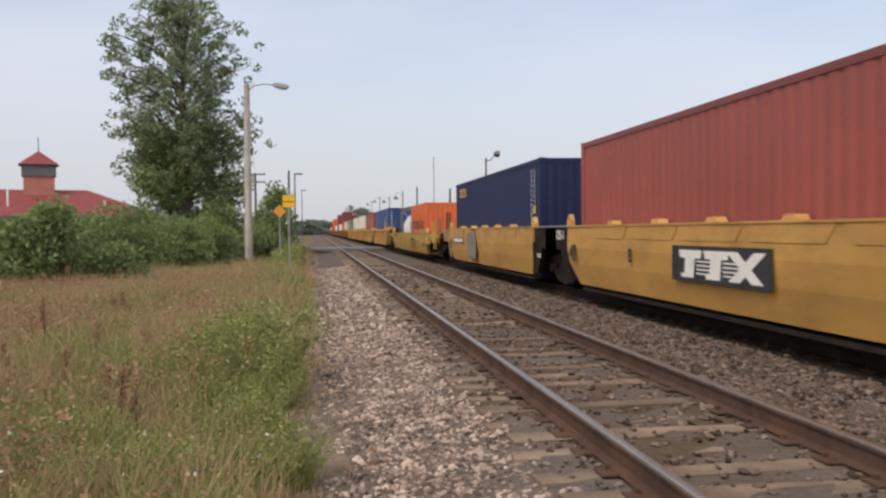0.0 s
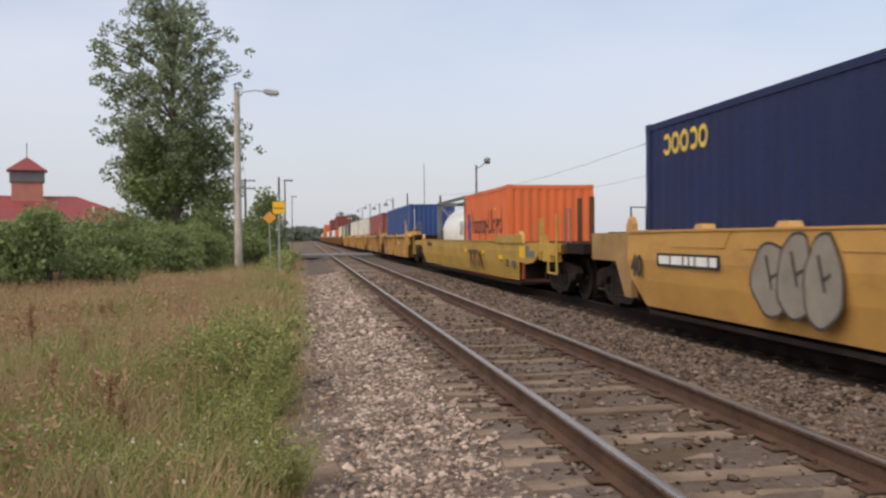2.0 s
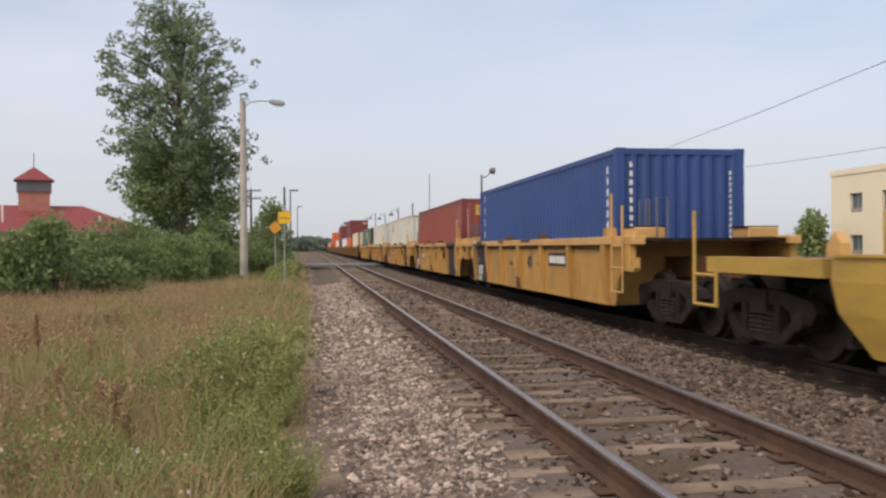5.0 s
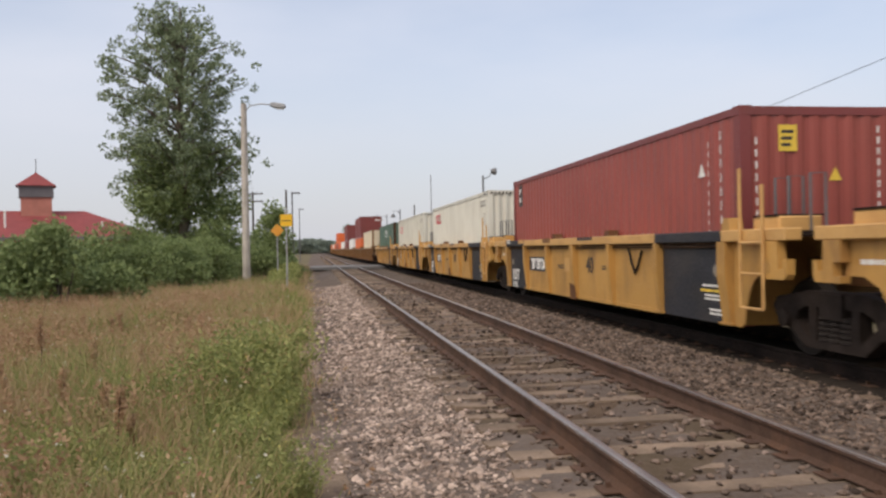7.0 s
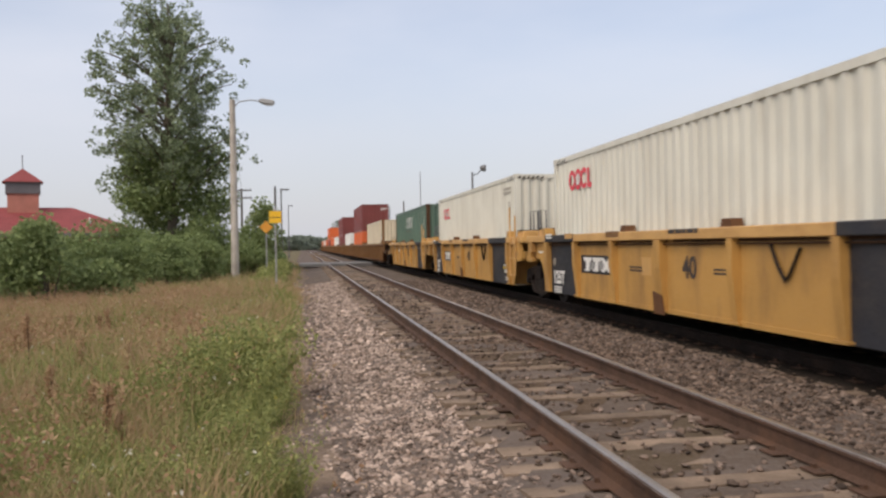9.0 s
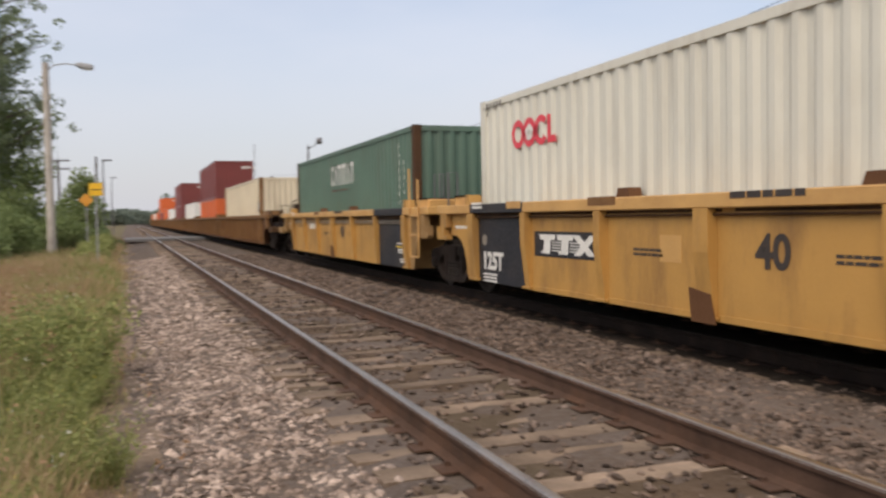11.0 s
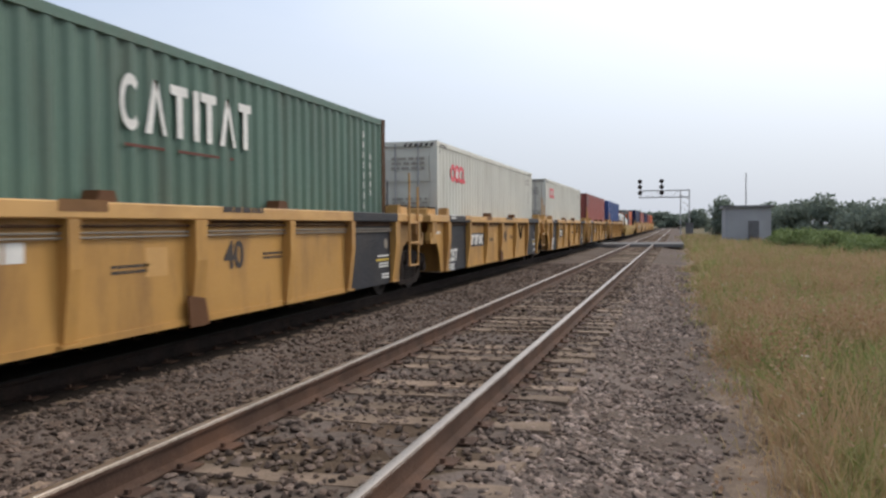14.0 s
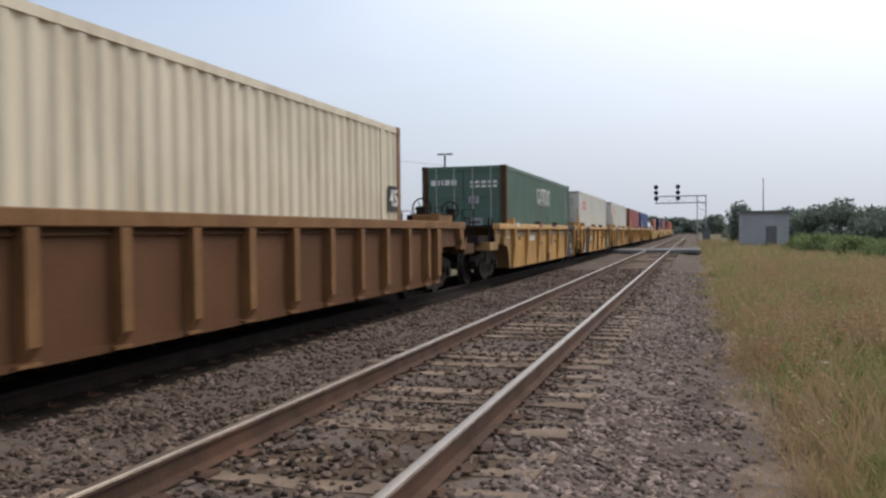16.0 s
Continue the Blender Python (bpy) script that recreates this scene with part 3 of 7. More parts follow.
def railway_track(cx, label, singles, steel="rail", head="tread"):
    t = thing("railway_track", label, "railway track", m=pose(cx, 0, 0))
    t["kind"] = "structure"
    for s in (-1, 1):
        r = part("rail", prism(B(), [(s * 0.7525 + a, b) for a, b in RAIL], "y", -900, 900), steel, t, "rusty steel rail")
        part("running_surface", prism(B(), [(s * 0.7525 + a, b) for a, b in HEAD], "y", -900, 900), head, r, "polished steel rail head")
    rng = random.Random(5)
    data = []
    for k in range(5):
        bm = B()
        box(bm, -1.3, 1.3, -0.112, 0.112, -0.33, -0.175)
        bmesh.ops.subdivide_edges(bm, edges=[e for e in bm.edges if abs(e.verts[0].co.x - e.verts[1].co.x) > 1], cuts=5)
        for v in bm.verts:
            v.co += Vector((rng.uniform(-0.02, 0.02), rng.uniform(-0.014, 0.014), rng.uniform(-0.018, 0.004)))
        data.append(mesh_of("tie", bm, "tie"))
    plate = mesh_of("tie_plate", box(B(), -0.17, 0.17, -0.09, 0.09, -0.178, -0.166), "rail")
    n = 0
    y = -58.0
    while y < 80 and n < singles:
        tie = new("tie", rng.choice(data))
        tie.parent, tie.matrix_basis = t, pose(rng.uniform(-0.06, 0.06), y + rng.uniform(-0.04, 0.04), rng.uniform(-0.02, 0.008), 0, 0, rng.uniform(-1.6, 1.6))
        n += 1
        y += 0.5
    bm = B()
    for k in range(-260, 400):
        yy = k * 0.5
        if not (singles and -58.2 < yy < 80):
            box(bm, -1.3, 1.3, yy - 0.11, yy + 0.11, -0.33, -0.185)
    part("far_ties", bm, "tie", t)["kind"] = "stuff"
    bm = B()
    for k in range(-24, 50):
        for s in (-1, 1):
            yy, xx = -58 + 0.5 * (k + 108), s * 0.7525
            box(bm, xx - 0.18, xx + 0.18, yy - 0.09, yy + 0.09, -0.176, -0.166)
            for a, b in ((-0.1, 0.05), (0.1, -0.05)):
                box(bm, xx + a - 0.014, xx + a + 0.014, yy + b - 0.014, yy + b + 0.014, -0.17, -0.138)
    part("tie_plates", bm, "rail", t, "rusted tie plates and spikes")["kind"] = "stuff"
    return t


railway_track(NEAR, "empty railway track with rusty rails on weathered wooden ties", 280)
# far rails take darker materials, which put the cars' shade into their colour
railway_track(FAR, "railway track under the freight train, rusty rails darkened for its shade", 0, "soot", "wheel")


def stones(name, n, x0, x1, y0, y1, r0, r1, seed, label, keep=None, material="stone"):
    """Loose crushed stones lying on the bed, in one mesh."""
    g = np.random.default_rng(seed)
    p = (1 + 5 ** 0.5) / 2
    ico = np.array([(-1, p, 0), (1, p, 0), (-1, -p, 0), (1, -p, 0), (0, -1, p), (0, 1, p), (0, -1, -p), (0, 1, -p), (p, 0, -1), (p, 0, 1), (-p, 0, -1), (-p, 0, 1)]) / 1.9
    tri = np.array([0, 11, 5, 0, 5, 1, 0, 1, 7, 0, 7, 10, 0, 10, 11, 1, 5, 9, 5, 11, 4, 11, 10, 2, 10, 7, 6, 7, 1, 8, 3, 9, 4, 3, 4, 2, 3, 2, 6, 3, 6, 8, 3, 8, 9, 4, 9, 5, 2, 4, 11, 6, 2, 10, 8, 6, 7, 9, 8, 1]).reshape(-1, 3)
    x, y = g.uniform(x0, x1, n), g.uniform(y0, y1, n)
    if keep is not None:
        k = keep(x, y, g)
        x, y = x[k], y[k]
    n = len(x)
    size = g.uniform(r0, r1, n) * g.choice([0.7, 1, 1, 1.35], n)
    v = ico[None] * g.uniform(0.75, 1.25, (n, 12, 1)) * (size[:, None] * np.stack([g.uniform(0.8, 1.35, n), g.uniform(0.8, 1.35, n), g.uniform(0.5, 0.85, n)], 1))[:, None]
    a = g.uniform(0, 6.28, n)
    c, s = np.cos(a)[:, None], np.sin(a)[:, None]
    tilt = g.uniform(-0.5, 0.5, n)[:, None]
    vx, vy, vz = v[..., 0] * c - v[..., 1] * s, v[..., 0] * s + v[..., 1] * c, v[..., 2] + tilt * v[..., 0]
    z = np.array([bed_z(q) for q in x]) + size * 0.15 + np.where(abs(x - NEAR) < 1.3, 0.012, 0.0)
    v = np.stack([vx + x[:, None], vy + y[:, None], vz + z[:, None]], -1).reshape(-1, 3)
    f = (tri[None] + 12 * np.arange(n)[:, None, None]).reshape(-1, 3)
    me = bpy.data.meshes.new(name)
    me.from_pydata(v.tolist(), [], f.tolist())
    me.materials.append(M[material])
    return tagged(new(name, me), label, "gravel", kind="stuff")


def off_track(x, y, g):
    """Thin the stones over the ties and where the grass closes in, none on the rails."""
    d = abs(x - NEAR)
    between = d < 1.3
    on_tie = between & ((abs(((y + 58 + 0.25) % 0.5) - 0.25)) < 0.12)
    return ~((abs(d - 0.7525) < 0.085) | (on_tie & (g.random(len(x)) < np.where(y < 0, 0.45, 0.75))) | (between & (g.random(len(x)) < np.where(y < 0, 0.35, 0.72))) | ((x < 0.6) & (g.random(len(x)) < np.clip((0.6 - x) / 0.75, 0, 0.93))) | ((x > 5.3) & (g.random(len(x)) < np.clip((x - 5.3) / 0.4, 0, 0.97))))


CLEAN, DIRTY = "loose grey and pinkish crushed stones beside the track", "dirty brown-grey crushed stones between the tracks"
for n, x0, x1, y0, y1, r0, r1, seed, lab, m in ((25000, -0.8, 1.5, -1, 14, 0.011, 0.025, 1, CLEAN, "stone"), (11000, -0.8, 1.5, -9, -1, 0.013, 0.027, 7, CLEAN, "stone_mid"), (8000, -0.7, 1.5, 14, 38, 0.024, 0.042, 2, CLEAN, "stone"), (12000, -0.7, 1.5, -34, -9, 0.017, 0.03, 3, CLEAN, "stone_mid"),
                                               (38000, 1.5, 6.2, -9, 14, 0.013, 0.028, 4, DIRTY, "stone_dirty"), (12000, 1.5, 6.0, 14, 38, 0.024, 0.04, 5, DIRTY, "stone_dirty"), (20000, 1.5, 6.0, -34, -9, 0.016, 0.028, 6, DIRTY, "stone_dirty")):
    stones("ballast_stones", n, x0, x1, y0, y1, r0, r1, seed, lab, off_track, m)
infill = sheet("track_infill", [NEAR - 1.32, NEAR - 1.1, NEAR - 0.83, NEAR - 0.5, NEAR, NEAR + 0.5, NEAR + 0.83, NEAR + 1.1, NEAR + 1.32], [-900, -300, -120] + [k * 0.4 for k in range(-160, 240)] + [140, 300, 900],
               lambda x, y: -0.196 - (0.03 if abs(x - NEAR) > 1.2 else 0) + (rough_z(x, y, 0.013, 2.3) if abs(y) < 90 else 0), "infill", "brown dirt and worn stone between the ties")

# dark sheet standing in for the train's shade on the far ballast
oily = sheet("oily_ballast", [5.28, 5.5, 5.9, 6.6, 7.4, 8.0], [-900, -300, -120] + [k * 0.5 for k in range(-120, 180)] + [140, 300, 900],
             lambda x, y: -0.176 - (0.045 if x < 5.4 else 0) + (rough_z(x, y, 0.016, 2.6) if abs(y) < 90 else 0), "oily", "ballast under the freight train, darkened to stand for its shade")

# level crossing beyond the post
tagged(part("crossing_panel", prism(B(), [(-0.3, -0.2), (8.4, -0.2), (8.4, 0.012), (-0.3, 0.012)], "y", 66, 74), "asphalt", None), "pale grey road crossing laid flush with the rails", "crossing", kind="structure")
tagged(part("crossing_panel", prism(B(), [(0.0, -0.2), (8.2, -0.2), (8.2, 0.012), (0.0, 0.012)], "y", -63, -57), "asphalt", None), "pale grey road crossing laid flush with the rails", "crossing", kind="structure")


# ---- containers ----
def corrugated(L, z0, z1, depth=0.036, pitch=0.278):
    """One wave-pressed wall in the y-z plane; its outer face at x = 0, facing -x."""
    ys, xs, y = [-L / 2], [0.0], -L / 2
    n = max(2, round(L / pitch))
    p = L / n
    for k in range(n):
        y = -L / 2 + k * p
        ys += [y + p * 0.27, y + p * 0.5, y + p * 0.77, y + p]
        xs += [0.0, depth, depth, 0.0]
    bm = B()
    lo, hi = [bm.verts.new((x, y, z0)) for x, y in zip(xs, ys)], [bm.verts.new((x, y, z1)) for x, y in zip(xs, ys)]
    for i in range(len(xs) - 1):
        bm.faces.new((lo[i], hi[i], hi[i + 1], lo[i + 1]))
    return bm


CACHE = {}


def shared(key, make, material, smooth=False):
    if key not in CACHE:
        me = bpy.data.meshes.new(key[0])
        bm = make()
        bmesh.ops.recalc_face_normals(bm, faces=bm.faces)
        bm.to_mesh(me)
        bm.free()
        me.materials.append(M[material])
        CACHE[key] = me
    return CACHE[key]


def container(L, H, paint, label, base=0.21, post=None, rail=None, wave=0.036):
    """A shipping container, its base at z = base, doors at the +y end. Outer half width 1.219."""
    post, rail = post or paint, rail or paint
    t = thing("shipping_container", label, "container", "containers on the train")
    z0, z1, W = base, base + H, 1.219
    k = (L, H, base, wave)

    def add(name, make, material, m=None, lab=""):
        ob = new(name, shared((name, material, *k), make, material))
        ob.parent = t
        if m is not None:
            ob.matrix_basis = m
        if lab:
            ob["label"] = lab
        return ob

    wall = lambda: corrugated(L - 0.30, z0 + 0.15, z1 - 0.10, wave)
    add("side_panel", wall, paint, pose(-W + 0.012, 0, 0))
    add("side_panel", wall, paint, pose(W - 0.012, 0, 0, 0, 0, 180))
    end = lambda: corrugated(2 * W - 0.26, z0 + 0.15, z1 - 0.10, min(0.045, wave * 1.3), 0.25)
    add("end_panel", end, paint, pose(0, -L / 2 + 0.012, 0, 0, 0, 90))
    add("roof", lambda: box(B(), -W + 0.03, W - 0.03, -L / 2 + 0.08, L / 2 - 0.08, z1 - 0.05, z1 - 0.02), paint)
    add("floor", lambda: box(B(), -W + 0.03, W - 0.03, -L / 2 + 0.08, L / 2 - 0.08, z0 + 0.06, z0 + 0.13), post)
    for s in (-1, 1):
        add("top_rail", lambda: box(B(), -0.035, 0.035, -L / 2 + 0.16, L / 2 - 0.16, z1 - 0.11, z1 - 0.012), rail, pose(s * (W - 0.036), 0, 0))
        add("bottom_rail", lambda: box(B(), -0.035, 0.035, -L / 2 + 0.16, L / 2 - 0.16, z0 + 0.01, z0 + 0.16), rail, pose(s * (W - 0.036), 0, 0))
        for e in (-1, 1):
            add("corner_post", lambda: box(B(), -0.075, 0.075, -0.085, 0.085, z0 + 0.10, z1 - 0.10), post, pose(s * (W - 0.076), e * (L / 2 - 0.086), 0))
            for q in (z0, z1 - 0.118):
                add("corner_casting", lambda: box(B(), -0.084, 0.084, -0.094, 0.094, 0, 0.118), post, pose(s * (W - 0.081), e * (L / 2 - 0.091), q))
    for e in (-1, 1):
        add("header", lambda: box(B(), -W + 0.16, W - 0.16, -0.05, 0.05, z1 - 0.12, z1 - 0.01), rail, pose(0, e * (L / 2 - 0.056), 0))
        add("end_sill", lambda: box(B(), -W + 0.16, W - 0.16, -0.05, 0.05, z0 + 0.01, z0 + 0.15), rail, pose(0, e * (L / 2 - 0.056), 0))

    def leaf():
        bm = B()
        box(bm, -0.525, 0.525, -0.02, 0.02, z0 + 0.15, z1 - 0.12)
        return bm
    h = (z1 - 0.12 - z0 - 0.15)
    for s in (-1, 1):
        d = add("door", leaf, paint, pose(s * 0.531, L / 2 - 0.062, 0))
        for q in range(3):
            dp = new("door_panel", shared(("door_panel", paint, *k), lambda: box(B(), -0.49, 0.49, 0.0205, 0.045, 0, h * 0.22), paint))
            dp.parent, dp.matrix_basis = d, pose(0, 0, z0 + 0.15 + h * (q + 0.12) / 3)
        for q in (-0.26, 0.26):
            bm = lambda: tube(B(), [(0, 0, z0 + 0.08), (0, 0, z1 - 0.06)], 0.019, 6)
            rod = new("lock_rod", shared(("lock_rod", "galv", *k), bm, "galv"))
            rod.parent, rod.matrix_basis = d, pose(q, 0.075, 0)
    return t


RED_BITS = random.Random(3)


def ring(bm, x, y, z, r, w, n=20, a0=0.0, a1=360.0, squash=1.0):
    """A flat ring, or an arc of one, in the y-z plane."""
    prev = None
    steps = max(4, round(n * (a1 - a0) / 360))
    for i in range(steps + 1):
        a = radians(a0 + (a1 - a0) * i / steps)
        q = [bm.verts.new((x, y + k * math.cos(a) * squash, z + k * math.sin(a))) for k in (r, r - w)]
        if prev:
            bm.faces.new((prev[0], q[0], q[1], prev[1]))
        prev = q


def flat(bm, x, pts):
    bm.faces.new([bm.verts.new((x, y, z)) for y, z in pts])


def ring_logo(t, x, y, z, s, face="side", end=0.0):
    """Line mark of three thick red rings and a block, drawn as plain shapes."""
    bm = B()
    for k in range(3):
        ring(bm, 0, -k * 0.98 * s, 0, 0.56 * s, 0.25 * s, 24, *((-140, 140) if k == 2 else (0, 360)))
    flat(bm, 0.001, [(-2.45 * s, 0.5 * s), (-2.72 * s, 0.5 * s), (-2.72 * s, -0.28 * s), (-3.1 * s, -0.28 * s), (-3.1 * s, -0.54 * s), (-2.45 * s, -0.54 * s)])
    ob = part("line_mark", bm, "letter_red", t, "red ringed line mark")
    ob.matrix_basis = pose(x, y, z) if face == "side" else pose(x, y, z, 0, 0, -90)
    bm = B()
    for k in range(5):
        a = radians(90 + 72 * k)
        flat(bm, -0.004 - 0.0004 * k, [(-0.98 * s + 0.2 * s * math.cos(a) + 0.13 * s * math.cos(radians(q)), 0.2 * s * math.sin(a) + 0.13 * s * math.sin(radians(q))) for q in range(0, 360, 40)])
    part("flower_mark", bm, "letter", ob, "pale five-petalled flower")
    return ob


def grid_bars(t, x, y, z, w, h, cols, rows, material="letter", rng=RED_BITS, end=False, name="lettering"):
    """Small writing in lines, as dashes; on a side wall, or on an end wall."""
    bm = B()
    for r in range(rows):
        u = 0.0
        while u < w:
            d = rng.uniform(0.4, 1.6) * w / cols
            flat(bm, 0, [(-u, -r * h * 1.7), (-min(u + d, w), -r * h * 1.7), (-min(u + d, w), h - r * h * 1.7), (-u, h - r * h * 1.7)])
            u += d + 0.35 * w / cols
    ob = part(name, bm, material, t)
    ob["kind"] = "stuff"
    ob.matrix_basis = pose(x, y, z, 0, 0, {False: 0, True: 90, "door": -90}[end])
    return ob


def column_bars(t, x, y, z, h, n, w, material="letter", end=False):
    """Writing that runs down a wall, one mark under the other."""
    bm = B()
    w *= 0.6
    for i in range(n):
        q = z - i * h / n
        flat(bm, 0, [(w / 2, q), (-w / 2, q), (-w / 2, q - 0.62 * h / n), (w / 2, q - 0.62 * h / n)])
    ob = part("lettering", bm, material, t)
    ob["kind"] = "stuff"
    ob.matrix_basis = pose(x, y, 0, 0, 0, 90 if end else 0)
    return ob


def label_plate(t, x, y, z, w, h, material, end=False):
    bm = B()
    flat(bm, 0, [(w / 2, h), (-w / 2, h), (-w / 2, 0), (w / 2, 0)])
    p = part("yellow_label" if "yellow" in material else "label_plate", bm, material, t)
    p.matrix_basis = pose(x, y, z, 0, 0, {False: 0, True: 90, "door": -90}[end])
    bm = B()
    for k in range(3):
        flat(bm, -0.003, [(w * 0.36, h * (0.8 - 0.25 * k)), (-w * (0.3 - 0.08 * k), h * (0.8 - 0.25 * k)), (-w * (0.3 - 0.08 * k), h * (0.68 - 0.25 * k)), (w * 0.36, h * (0.68 - 0.25 * k))])
    part("lettering", bm, "letter_dark", p)


def warning(t, x, y, z, s, material="letter_yellow", end=True):
    bm = B()
    flat(bm, 0, [(s / 2, 0), (0, s), (-s / 2, 0)])
    ob = part("warning_label", bm, material, t)
    ob.matrix_basis = pose(x, y, z, 0, 0, 90 if end else 0)


# ---- bogies ----
def bogie():
    t = thing("rail_bogie", "sooty black two-axle railway bogie on the track", "bogie", "bogies of the train")
    for e in (-1, 1):
        bm = B()
        for s in (-1, 1):
            a = s * 0.7525
            prof = [(a - s * 0.075, 0.05), (a - s * 0.075, 0.495), (a - s * 0.045, 0.495), (a - s * 0.04, 0.457), (a + s * 0.02, 0.452), (a + s * 0.06, 0.448), (a + s * 0.06, 0.37), (a + s * 0.02, 0.33), (a + s * 0.02, 0.14), (a + s * 0.09, 0.12), (a + s * 0.09, 0.05)]
            lathe(bm, prof, "x", 28)
            for k in range(6):
                w = k * math.pi / 3
                box(bm, a + s * 0.021 - 0.004, a + s * 0.021 + 0.004, 0.24 * math.cos(w) - 0.02, 0.24 * math.cos(w) + 0.02, 0.24 * math.sin(w) - 0.02, 0.24 * math.sin(w) + 0.02)
        lathe(bm, [(-1.02, 0.08), (1.02, 0.08)], "x", 12)
        w = part("wheelset", bm, "wheel", t, "worn steel wheels on one axle")
        w.matrix_basis = pose(0, e * 0.889, 0.457)
    for s in (-1, 1):
        bm = B()
        x0, x1 = s * 0.93, s * 1.09
        prism(bm, [(-1.18, 0.58), (-1.1, 0.70), (-0.45, 0.80), (0.45, 0.80), (1.1, 0.70), (1.18, 0.58), (1.08, 0.44), (0.72, 0.44), (0.66, 0.56), (0.5, 0.62), (-0.5, 0.62), (-0.66, 0.56), (-0.72, 0.44), (-1.08, 0.44)], "x", x0, x1)
        prism(bm, [(-0.88, 0.42), (-0.52, 0.16), (0.52, 0.16), (0.88, 0.42), (0.72, 0.46), (0.42, 0.25), (-0.42, 0.25), (-0.72, 0.46)], "x", x0, x1)
        for q in (-1, 1):
            box(bm, x0, x1, q * 0.38 - 0.06, q * 0.38 + 0.06, 0.22, 0.66)
        part("side_frame", bm, "black", t, "cast steel side frame", bevel=0.0)
        for q in (-0.2, 0.0, 0.2):
            bm = B()
            prof = []
            for k in range(5):
                prof += [(0.25 + k * 0.058, 0.06), (0.262 + k * 0.058, 0.088), (0.288 + k * 0.058, 0.088), (0.30 + k * 0.058, 0.06)]
            part("spring", lathe(bm, prof, "z", 10, (s * 1.03, q, 0)), "spring", t, "coil spring")
        for e in (-1, 1):
            bm = B()
            lathe(bm, [(s * 1.05, 0.11), (s * 1.15, 0.10), (s * 1.16, 0.04)], "x", 14, (0, e * 0.889, 0.457))
            part("axle_box", bm, "black", t)
    part("bolster", box(B(), -1.12, 1.12, -0.2, 0.2, 0.5, 0.78), "black", t)
    return t


# ---- well cars ----
def arc(cy, cz, r, a0, a1, n):
    return [(cy + r * math.cos(radians(a0 + (a1 - a0) * i / n)), cz + r * math.sin(radians(a0 + (a1 - a0) * i / n))) for i in range(n + 1)]


PANEL, EDGE = 1.348, 1.475     # half widths of the side sheet and of its ribs


def plate_logo(t, x, y, z, w, h):
    """Owner's mark: a dark board with three pale striped blocks."""
    b = part("owner_mark", box(B(), x - 0.004, x, y - w / 2, y + w / 2, z - h / 2, z + h / 2), "dark", t, "dark board with pale striped mark")
    bm = B()
    for k in range(3):
        c, q = y + w * (0.28 - 0.28 * k), w * 0.13
        if k == 2:
            for sg in (-1, 1):
                flat(bm, x - 0.006 - 0.0005 * sg, [(c + q * (0.95 * sg + 0.4), z + 0.38 * h), (c + q * (0.95 * sg - 0.4), z + 0.38 * h), (c - q * (0.8 * sg + 0.4), z - 0.38 * h), (c - q * (0.8 * sg - 0.4), z - 0.38 * h)])
            continue
        flat(bm, x - 0.006, [(c + q, z + 0.38 * h), (c - q, z + 0.38 * h), (c - q * 0.9, z + 0.16 * h), (c + q * 0.9, z + 0.16 * h)])
        flat(bm, x - 0.006, [(c + q * 0.42, z + 0.16 * h), (c - q * 0.42, z + 0.16 * h), (c - q * 0.3, z - 0.38 * h), (c + q * 0.55, z - 0.38 * h)])
        flat(bm, x - 0.006, [(c + q * 0.8, z - 0.27 * h), (c + q * 0.42, z - 0.27 * h), (c + q * 0.5, z - 0.38 * h), (c + q * 0.8, z - 0.38 * h)])
        if k < 2:
            for r in range(4):
                zz = z + (0.10 - 0.11 * r) * h
                flat(bm, x - 0.006, [(c - q * 0.55, zz), (c - q * 1.75, zz), (c - q * 1.75, zz - 0.04 * h), (c - q * 0.55, zz - 0.04 * h)])
    part("mark", bm, "letter", b)


CHORD, UNDER, LOW = 1.51, 1.365, 0.30   # heights of the ribbed cars' top chord, its underside and the lower edge


